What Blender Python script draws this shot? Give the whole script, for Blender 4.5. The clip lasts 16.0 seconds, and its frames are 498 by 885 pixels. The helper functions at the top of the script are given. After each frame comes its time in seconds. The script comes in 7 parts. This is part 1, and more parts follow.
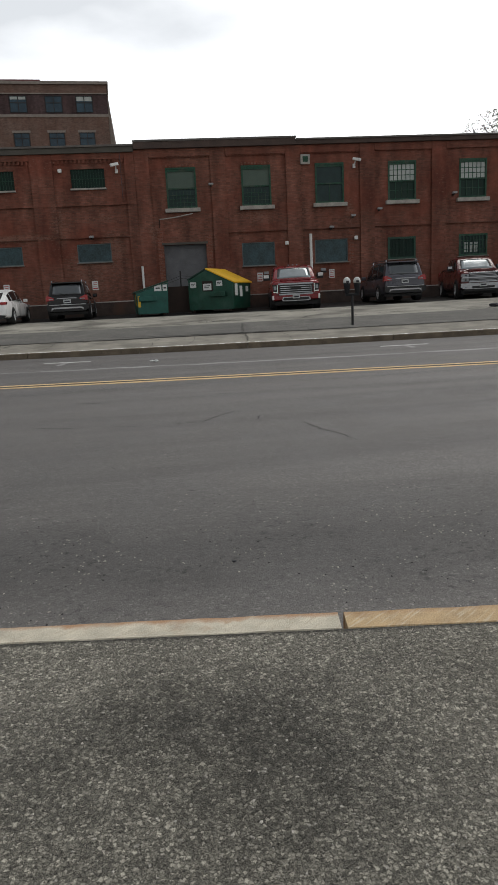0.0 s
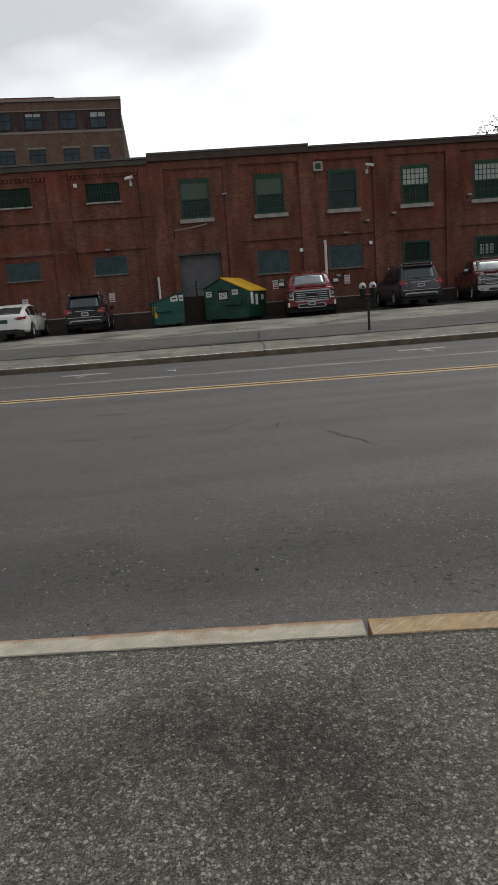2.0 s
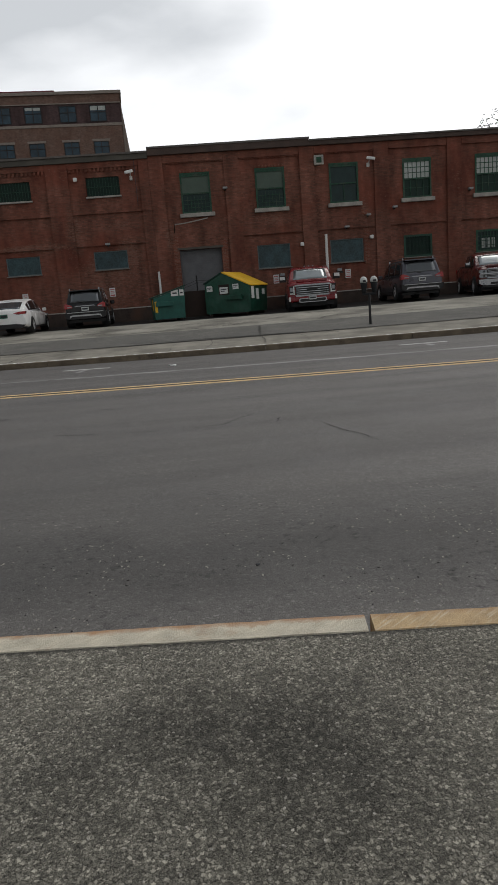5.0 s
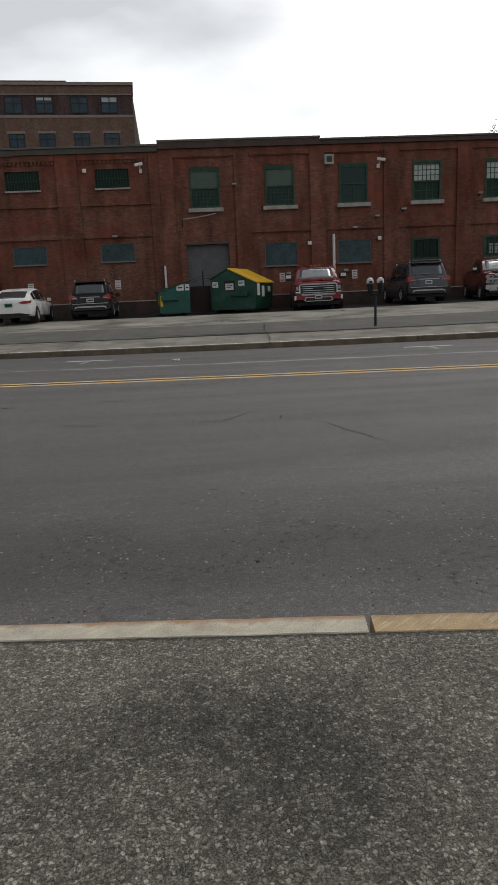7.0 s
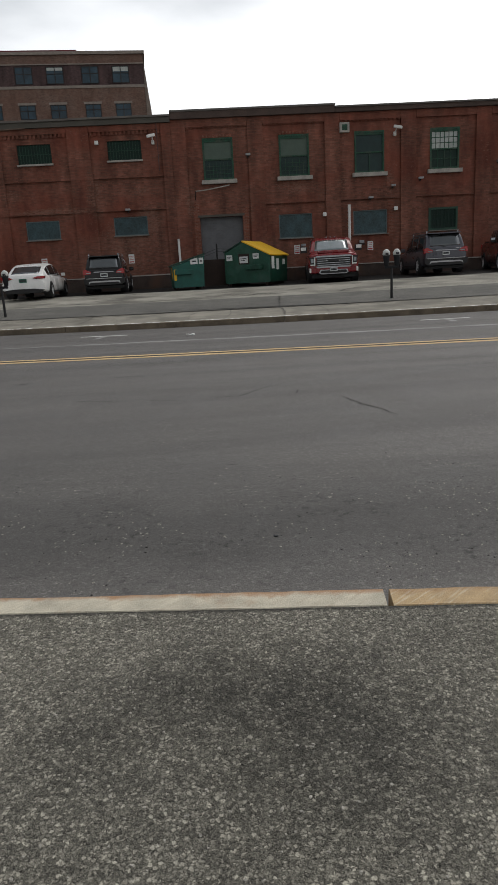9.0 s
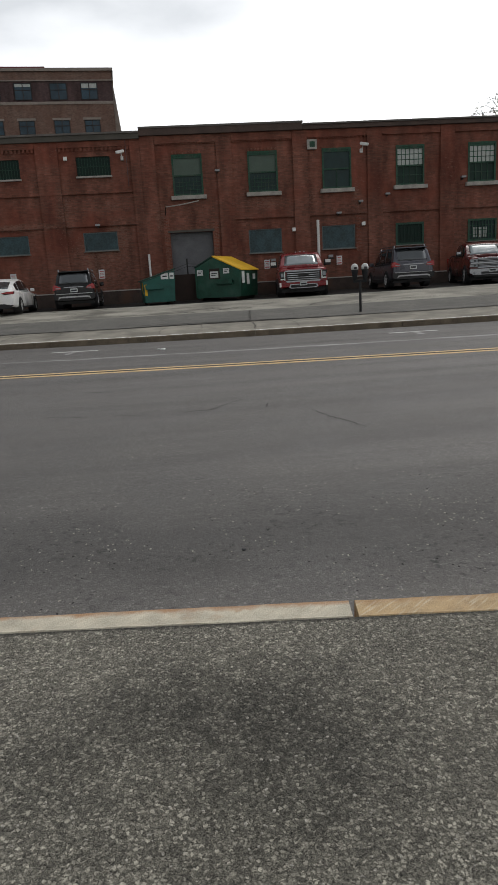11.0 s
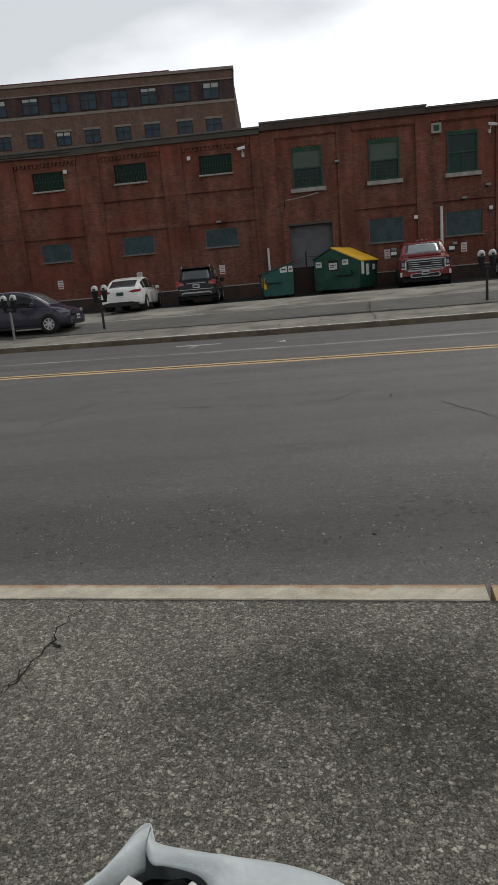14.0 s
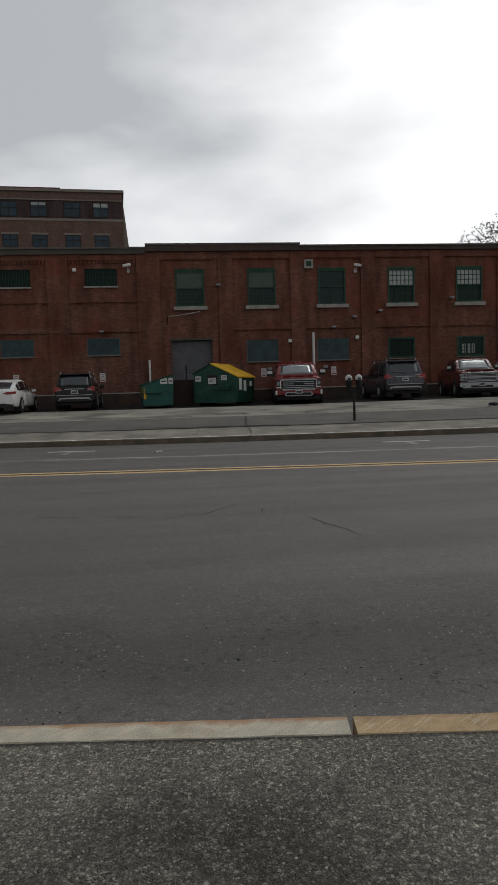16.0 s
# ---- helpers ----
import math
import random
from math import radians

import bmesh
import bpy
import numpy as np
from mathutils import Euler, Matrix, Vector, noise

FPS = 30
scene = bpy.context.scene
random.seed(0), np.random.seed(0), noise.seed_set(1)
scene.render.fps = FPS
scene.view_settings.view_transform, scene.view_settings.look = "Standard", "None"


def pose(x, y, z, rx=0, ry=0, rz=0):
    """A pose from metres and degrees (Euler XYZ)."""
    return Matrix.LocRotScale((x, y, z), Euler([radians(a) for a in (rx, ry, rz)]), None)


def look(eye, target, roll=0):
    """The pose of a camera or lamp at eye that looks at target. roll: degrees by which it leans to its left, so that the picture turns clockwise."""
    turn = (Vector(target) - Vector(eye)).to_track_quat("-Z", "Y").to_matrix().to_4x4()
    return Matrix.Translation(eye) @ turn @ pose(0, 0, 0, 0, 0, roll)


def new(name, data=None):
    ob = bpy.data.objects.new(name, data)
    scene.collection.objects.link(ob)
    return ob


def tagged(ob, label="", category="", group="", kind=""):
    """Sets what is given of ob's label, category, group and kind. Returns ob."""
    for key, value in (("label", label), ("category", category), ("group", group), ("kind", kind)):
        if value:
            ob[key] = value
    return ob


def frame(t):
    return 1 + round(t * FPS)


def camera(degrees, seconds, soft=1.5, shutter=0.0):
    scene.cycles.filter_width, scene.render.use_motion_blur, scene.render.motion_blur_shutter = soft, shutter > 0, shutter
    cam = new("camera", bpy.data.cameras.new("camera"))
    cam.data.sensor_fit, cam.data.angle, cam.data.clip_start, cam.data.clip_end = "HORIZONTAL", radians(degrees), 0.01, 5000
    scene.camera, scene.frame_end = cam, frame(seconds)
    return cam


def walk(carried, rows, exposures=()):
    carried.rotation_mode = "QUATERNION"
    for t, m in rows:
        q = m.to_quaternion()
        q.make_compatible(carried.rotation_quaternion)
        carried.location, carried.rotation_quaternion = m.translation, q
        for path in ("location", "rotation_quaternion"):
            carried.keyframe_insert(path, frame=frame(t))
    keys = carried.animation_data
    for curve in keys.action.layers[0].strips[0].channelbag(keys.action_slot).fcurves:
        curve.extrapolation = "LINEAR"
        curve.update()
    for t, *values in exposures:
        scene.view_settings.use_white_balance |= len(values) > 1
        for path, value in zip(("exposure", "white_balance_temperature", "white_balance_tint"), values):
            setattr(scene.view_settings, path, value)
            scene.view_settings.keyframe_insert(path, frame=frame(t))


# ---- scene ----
cam = camera(40.98, 16.0, soft=1.05)
PATH = [
    (0.0, pose(0.025, 0.003, 1.359, 77.67, 2.90, -6.43)),
    (0.5, pose(0.005, -0.014, 1.375, 79.81, 2.70, -6.99)),
    (1.0, pose(0.007, -0.014, 1.372, 79.15, 2.90, -7.20)),
    (1.5, pose(0.019, -0.019, 1.367, 79.43, 3.31, -6.84)),
    (2.0, pose(0.017, -0.010, 1.366, 78.41, 4.44, -5.11)),
    (2.5, pose(0.027, -0.013, 1.371, 78.33, 4.95, -5.90)),
    (3.0, pose(0.027, -0.016, 1.365, 78.48, 4.96, -4.81)),
    (3.5, pose(0.027, -0.017, 1.367, 78.25, 4.50, -5.03)),
    (4.0, pose(0.022, -0.006, 1.360, 77.78, 4.53, -5.43)),
    (4.2, pose(0.022, -0.000, 1.360, 78.26, 4.77, -4.88)),
    (6.3, pose(0.015, 0.059, 1.335, 77.41, 3.94, -5.43)),
    (6.5, pose(0.033, 0.051, 1.337, 77.77, 3.79, -5.08)),
    (7.0, pose(-0.001, 0.056, 1.338, 77.80, 2.57, -4.63)),
    (7.5, pose(-0.024, 0.042, 1.349, 77.79, 1.61, -3.11)),
    (8.0, pose(-0.055, 0.057, 1.351, 75.75, 1.59, -2.75)),
    (8.2, pose(-0.033, 0.045, 1.348, 75.91, 2.27, -2.77)),
    (10.3, pose(-0.009, 0.039, 1.354, 75.13, 3.98, -4.55)),
    (10.5, pose(0.015, 0.037, 1.346, 76.18, 4.03, -5.98)),
    (11.0, pose(0.019, 0.025, 1.353, 76.69, 3.35, -5.85)),
    (11.5, pose(0.029, 0.014, 1.355, 78.48, 4.04, -7.88)),
    (12.0, pose(0.070, -0.028, 1.372, 82.07, 5.26, -9.82)),
    (12.5, pose(0.064, -0.028, 1.301, 79.49, 1.48, -16.87)),
    (13.0, pose(0.047, -0.035, 1.284, 79.24, 0.84, -14.09)),
    (13.5, pose(0.022, -0.048, 1.297, 77.25, 2.20, -10.84)),
    (13.9, pose(-0.065, -0.094, 1.335, 77.85, 2.65, -0.47)),
    (14.0, pose(-0.087, -0.105, 1.345, 76.82, 4.97, 3.89)),
    (14.2, pose(-0.118, -0.083, 1.322, 76.34, 8.70, 12.29)),
    (14.5, pose(-0.164, -0.050, 1.287, 74.75, 9.19, 14.29)),
    (14.8, pose(-0.132, -0.019, 1.268, 72.81, 11.31, 12.00)),
    (15.0, pose(-0.111, 0.002, 1.256, 73.55, 10.06, 8.69)),
    (15.2, pose(-0.068, -0.001, 1.294, 77.48, 5.65, 3.18)),
    (15.3, pose(-0.047, -0.003, 1.313, 79.72, 4.15, -0.25)),
    (15.5, pose(-0.004, -0.006, 1.351, 85.64, 2.44, -4.31)),
    (16.0, pose(-0.017, -0.016, 1.373, 85.59, 1.75, -6.19)),
]
EXPOSURES = [(0.0, 0.3), (0.6, 0.15), (4.0, 0.0), (6.5, 0.0), (8.0, 0.12), (10.5, 0.25), (11.2, 0.22), (12.0, -0.05), (12.4, -0.25), (13.4, -0.2), (14.0, 0.1), (14.2, 0.42), (14.35, 0.9), (14.5, 1.0), (15.0, 1.08), (15.3, 0.7), (15.5, -0.35), (16.0, -0.42)]
walk(cam, PATH, exposures=EXPOSURES)

# ---- light: a bright overcast sky with grey cloud and a broad, weak sun ----
world = bpy.data.worlds.new("overcast")
scene.world = world
world.use_nodes = True
wn, wl = world.node_tree.nodes, world.node_tree.links
wn.clear()
w_out = wn.new("ShaderNodeOutputWorld")
w_bg = wn.new("ShaderNodeBackground")
w_sky = wn.new("ShaderNodeTexSky")
w_sky.sky_type = "NISHITA"
w_sky.sun_disc = False
w_sky.sun_elevation = radians(50)
w_sky.sun_rotation = radians(30)
w_tex = wn.new("ShaderNodeTexCoord")
w_map = wn.new("ShaderNodeMapping")
w_map.inputs["Scale"].default_value = (2.2, 2.2, 5.5)
w_map.inputs["Location"].default_value = (0.35, 0.0, 0.9)
w_noise = wn.new("ShaderNodeTexNoise")
w_noise.inputs["Scale"].default_value = 0.95
w_noise.inputs["Detail"].default_value = 7.0
w_noise.inputs["Roughness"].default_value = 0.46
w_sep = wn.new("ShaderNodeSeparateXYZ")
w_ramp = wn.new("ShaderNodeValToRGB")
w_ramp.color_ramp.elements[0].position, w_ramp.color_ramp.elements[0].color = 0.55, (1.3, 1.3, 1.3, 1)
w_ramp.color_ramp.elements[1].position, w_ramp.color_ramp.elements[1].color = 0.86, (0.58, 0.595, 0.605, 1)
w_add = wn.new("ShaderNodeMath")
w_add.operation = "MULTIPLY_ADD"
w_add.inputs[1].default_value = 0.72
w_left = wn.new("ShaderNodeMath")
w_left.operation = "MULTIPLY_ADD"
w_left.inputs[1].default_value = -0.5
wl.new(w_tex.outputs["Generated"], w_map.inputs["Vector"])
wl.new(w_map.outputs["Vector"], w_noise.inputs["Vector"])
wl.new(w_tex.outputs["Generated"], w_sep.inputs["Vector"])
wl.new(w_sep.outputs["Z"], w_add.inputs[0])
wl.new(w_noise.outputs["Fac"], w_add.inputs[2])
wl.new(w_sep.outputs["X"], w_left.inputs[0])
wl.new(w_add.outputs["Value"], w_left.inputs[2])
wl.new(w_left.outputs["Value"], w_ramp.inputs["Fac"])
w_mix = wn.new("ShaderNodeMix")
w_mix.data_type = "RGBA"
w_mix.blend_type = "ADD"
w_mix.inputs["Factor"].default_value = 0.012
wl.new(w_ramp.outputs["Color"], w_mix.inputs[6])
wl.new(w_sky.outputs["Color"], w_mix.inputs[7])
w_side = wn.new("ShaderNodeMapRange")          # the cloud is thinnest, and brightest, ahead where the sun stands
w_side.inputs["From Min"].default_value, w_side.inputs["From Max"].default_value = -0.7, 0.7
w_side.inputs["To Min"].default_value, w_side.inputs["To Max"].default_value = 0.46, 1.0
wl.new(w_sep.outputs["Y"], w_side.inputs["Value"])
w_lit = wn.new("ShaderNodeVectorMath")
w_lit.operation = "SCALE"
wl.new(w_mix.outputs[2], w_lit.inputs[0])
wl.new(w_side.outputs["Result"], w_lit.inputs["Scale"])
wl.new(w_lit.outputs["Vector"], w_bg.inputs["Color"])
w_bg.inputs["Strength"].default_value = 1.0
wl.new(w_bg.outputs["Background"], w_out.inputs["Surface"])

sun_data = bpy.data.lights.new("sun", "SUN")
sun_data.energy, sun_data.angle, sun_data.color = 0.9, radians(28), (1.0, 0.96, 0.90)
sun_lamp = new("sun", sun_data)
sun_lamp.matrix_world = look((16, 26, 42), (0, 0, 0))


# ---- materials ----
def mat(name, color, rough=0.8, metal=0.0, vary=0.25, scale=3.0, fine=40.0, bump=0.0, spec=0.4, stain=None, coat=0.0):
    """Principled surface whose colour varies at two scales in object space, with fine relief; stain: a second colour in patches."""
    m = bpy.data.materials.new(name)
    m.use_nodes = True
    n, l = m.node_tree.nodes, m.node_tree.links
    b = n["Principled BSDF"]
    b.inputs["Metallic"].default_value = metal
    b.inputs["Specular IOR Level"].default_value = spec
    b.inputs["Coat Weight"].default_value = coat
    b.inputs["Coat Roughness"].default_value = 0.08
    geo = n.new("ShaderNodeNewGeometry")
    big, small = n.new("ShaderNodeTexNoise"), n.new("ShaderNodeTexNoise")
    big.inputs["Scale"].default_value, big.inputs["Detail"].default_value = scale, 5.0
    small.inputs["Scale"].default_value, small.inputs["Detail"].default_value = fine, 3.0
    for tex in (big, small):
        l.new(geo.outputs["Position"], tex.inputs["Vector"])
    mixed = n.new("ShaderNodeMath")
    mixed.operation = "ADD"
    l.new(big.outputs["Fac"], mixed.inputs[0])
    l.new(small.outputs["Fac"], mixed.inputs[1])
    ramp = n.new("ShaderNodeMapRange")
    ramp.inputs["From Min"].default_value, ramp.inputs["From Max"].default_value = 0.7, 1.3
    ramp.inputs["To Min"].default_value, ramp.inputs["To Max"].default_value = 1.0 - vary, 1.0 + vary
    l.new(mixed.outputs["Value"], ramp.inputs["Value"])
    scaled = n.new("ShaderNodeVectorMath")
    scaled.operation = "SCALE"
    scaled.inputs[0].default_value = color[:3]
    l.new(ramp.outputs["Result"], scaled.inputs["Scale"])
    last = scaled.outputs["Vector"]
    if stain:
        patch = n.new("ShaderNodeTexNoise")
        patch.inputs["Scale"].default_value, patch.inputs["Detail"].default_value = scale * 0.6, 6.0
        l.new(geo.outputs["Position"], patch.inputs["Vector"])
        cut = n.new("ShaderNodeMapRange")
        cut.inputs["From Min"].default_value, cut.inputs["From Max"].default_value = 0.5, 0.68
        l.new(patch.outputs["Fac"], cut.inputs["Value"])
        mx = n.new("ShaderNodeMix")
        mx.data_type = "RGBA"
        l.new(cut.outputs["Result"], mx.inputs["Factor"])
        l.new(last, mx.inputs[6])
        mx.inputs[7].default_value = (*stain, 1)
        last = mx.outputs[2]
    l.new(last, b.inputs["Base Color"])
    rr = n.new("ShaderNodeMapRange")
    rr.inputs["To Min"].default_value, rr.inputs["To Max"].default_value = max(0.02, rough - 0.1), min(1.0, rough + 0.1)
    l.new(big.outputs["Fac"], rr.inputs["Value"])
    l.new(rr.outputs["Result"], b.inputs["Roughness"])
    if bump:
        bp = n.new("ShaderNodeBump")
        bp.inputs["Strength"].default_value, bp.inputs["Distance"].default_value = bump, 0.01
        l.new(small.outputs["Fac"], bp.inputs["Height"])
        l.new(bp.outputs["Normal"], b.inputs["Normal"])
    return m


def brick_mat(name, red, mortar, painted=0.5, flake=0.25, uneven=1.0, patches=(), bared=None):
    """Painted red brickwork in running bond with worn, paler and darker patches and flaked-off specks; uneven: strength of the streaks; patches: place and half size (x, z) of bared brick; bared: colour of the brick where the paint has weathered away."""
    m = bpy.data.materials.new(name)
    m.use_nodes = True
    n, l = m.node_tree.nodes, m.node_tree.links
    b = n["Principled BSDF"]
    b.inputs["Roughness"].default_value = 0.85
    b.inputs["Specular IOR Level"].default_value = 0.25
    geo = n.new("ShaderNodeNewGeometry")
    sep, comb = n.new("ShaderNodeSeparateXYZ"), n.new("ShaderNodeCombineXYZ")
    l.new(geo.outputs["Position"], sep.inputs["Vector"])
    add = n.new("ShaderNodeMath")
    l.new(sep.outputs["X"], add.inputs[0])
    l.new(sep.outputs["Y"], add.inputs[1])
    l.new(add.outputs["Value"], comb.inputs["X"])
    l.new(sep.outputs["Z"], comb.inputs["Y"])
    br = n.new("ShaderNodeTexBrick")
    br.inputs["Scale"].default_value = 1.0
    br.inputs["Brick Width"].default_value, br.inputs["Row Height"].default_value = 0.215, 0.072
    br.inputs["Mortar Size"].default_value, br.inputs["Mortar Smooth"].default_value = 0.006, 0.3
    br.inputs["Color1"].default_value = (*[c * 0.78 for c in bared or red], 1)
    br.inputs["Color2"].default_value = (*[c * 1.24 for c in bared or red], 1)
    br.inputs["Mortar"].default_value = (*mortar, 1)
    l.new(comb.outputs["Vector"], br.inputs["Vector"])
    big = n.new("ShaderNodeTexNoise")
    big.inputs["Scale"].default_value, big.inputs["Detail"].default_value, big.inputs["Roughness"].default_value = 0.45, 7.0, 0.6
    l.new(geo.outputs["Position"], big.inputs["Vector"])
    paint = n.new("ShaderNodeMapRange")
    paint.inputs["From Min"].default_value, paint.inputs["From Max"].default_value = 0.42, 0.62
    paint.inputs["To Max"].default_value = painted
    bare = None
    for px, pz, hx, hz in patches:
        off = n.new("ShaderNodeVectorMath")
        off.operation = "SUBTRACT"
        l.new(comb.outputs["Vector"], off.inputs[0])
        off.inputs[1].default_value = (px + D, pz, 0)
        fit_in = n.new("ShaderNodeVectorMath")
        fit_in.operation = "MULTIPLY"
        fit_in.inputs[1].default_value = (1 / hx, 1 / hz, 0)
        l.new(off.outputs["Vector"], fit_in.inputs[0])
        reach = n.new("ShaderNodeVectorMath")
        reach.operation = "LENGTH"
        l.new(fit_in.outputs["Vector"], reach.inputs[0])
        fade = n.new("ShaderNodeMapRange")
        fade.inputs["From Min"].default_value, fade.inputs["From Max"].default_value = 0.45, 1.15
        fade.inputs["To Min"].default_value, fade.inputs["To Max"].default_value = 0.24, 0.0
        l.new(reach.outputs["Value"], fade.inputs["Value"])
        if bare is None:
            bare = fade.outputs["Result"]
        else:
            both = n.new("ShaderNodeMath")
            both.operation = "MAXIMUM"
            l.new(bare, both.inputs[0])
            l.new(fade.outputs["Result"], both.inputs[1])
            bare = both.outputs["Value"]
    worn = big.outputs["Fac"]
    if bare is not None:
        less = n.new("ShaderNodeMath")
        less.operation = "SUBTRACT"
        l.new(big.outputs["Fac"], less.inputs[0])
        l.new(bare, less.inputs[1])
        worn = less.outputs["Value"]
    l.new(worn, paint.inputs["Value"])
    mx = n.new("ShaderNodeMix")
    mx.data_type = "RGBA"
    l.new(paint.outputs["Result"], mx.inputs["Factor"])
    l.new(br.outputs["Color"], mx.inputs[6])
    mx.inputs[7].default_value = (red[0] * 0.95, red[1] * 0.82, red[2] * 0.78, 1)
    streak = n.new("ShaderNodeTexNoise")
    streak.inputs["Scale"].default_value, streak.inputs["Detail"].default_value = 1.0, 6.0
    smap = n.new("ShaderNodeMapping")
    smap.inputs["Scale"].default_value = (1.6, 1.6, 0.35)
    l.new(geo.outputs["Position"], smap.inputs["Vector"])
    l.new(smap.outputs["Vector"], streak.inputs["Vector"])
    sr = n.new("ShaderNodeMapRange")
    sr.inputs["From Min"].default_value, sr.inputs["From Max"].default_value = 0.3, 0.7
    sr.inputs["To Min"].default_value, sr.inputs["To Max"].default_value = 1 - 0.34 * uneven, 1 + 0.34 * uneven
    l.new(streak.outputs["Fac"], sr.inputs["Value"])
    sc = n.new("ShaderNodeVectorMath")
    sc.operation = "SCALE"
    l.new(mx.outputs[2], sc.inputs[0])
    l.new(sr.outputs["Result"], sc.inputs["Scale"])
    # mid-scale mottling brick by brick, and patches where paint and brick faces have spalled to pale mortar
    mottle = n.new("ShaderNodeTexNoise")
    mottle.inputs["Scale"].default_value, mottle.inputs["Detail"].default_value, mottle.inputs["Roughness"].default_value = 3.2, 6.0, 0.7
    l.new(geo.outputs["Position"], mottle.inputs["Vector"])
    mr = n.new("ShaderNodeMapRange")
    mr.inputs["From Min"].default_value, mr.inputs["From Max"].default_value = 0.3, 0.7
    mr.inputs["To Min"].default_value, mr.inputs["To Max"].default_value = 0.8, 1.2
    l.new(mottle.outputs["Fac"], mr.inputs["Value"])
    sc2 = n.new("ShaderNodeVectorMath")
    sc2.operation = "SCALE"
    l.new(sc.outputs["Vector"], sc2.inputs[0])
    l.new(mr.outputs["Result"], sc2.inputs["Scale"])
    speck = n.new("ShaderNodeTexNoise")
    speck.inputs["Scale"].default_value, speck.inputs["Detail"].default_value, speck.inputs["Roughness"].default_value = 11.0, 4.0, 0.65
    smap2 = n.new("ShaderNodeMapping")
    smap2.inputs["Scale"].default_value = (0.6, 0.6, 1.5)
    l.new(geo.outputs["Position"], smap2.inputs["Vector"])
    l.new(smap2.outputs["Vector"], speck.inputs["Vector"])
    area = n.new("ShaderNodeMath")
    area.operation = "MULTIPLY_ADD"
    area.inputs[1].default_value = 0.45
    l.new(big.outputs["Fac"], area.inputs[0])
    l.new(speck.outputs["Fac"], area.inputs[2])
    spalled = area.outputs["Value"]
    if bare is not None:
        more = n.new("ShaderNodeMath")
        more.operation = "MULTIPLY_ADD"
        more.inputs[1].default_value = 0.75
        l.new(bare, more.inputs[0])
        l.new(area.outputs["Value"], more.inputs[2])
        spalled = more.outputs["Value"]
    cut = n.new("ShaderNodeMapRange")
    cut.inputs["From Min"].default_value, cut.inputs["From Max"].default_value = 0.96 - flake * 0.3, 1.04 - flake * 0.3
    cut.inputs["To Max"].default_value = 0.5
    l.new(spalled, cut.inputs["Value"])
    fx = n.new("ShaderNodeMix")
    fx.data_type = "RGBA"
    l.new(cut.outputs["Result"], fx.inputs["Factor"])
    l.new(sc2.outputs["Vector"], fx.inputs[6])
    fx.inputs[7].default_value = (red[0] * 1.25, red[1] * 2.1, red[2] * 2.3, 1)
    l.new(fx.outputs[2], b.inputs["Base Color"])
    bp = n.new("ShaderNodeBump")
    bp.inputs["Strength"].default_value, bp.inputs["Distance"].default_value = 0.5, 0.01
    l.new(br.outputs["Fac"], bp.inputs["Height"])
    bp.invert = True
    l.new(bp.outputs["Normal"], b.inputs["Normal"])
    return m


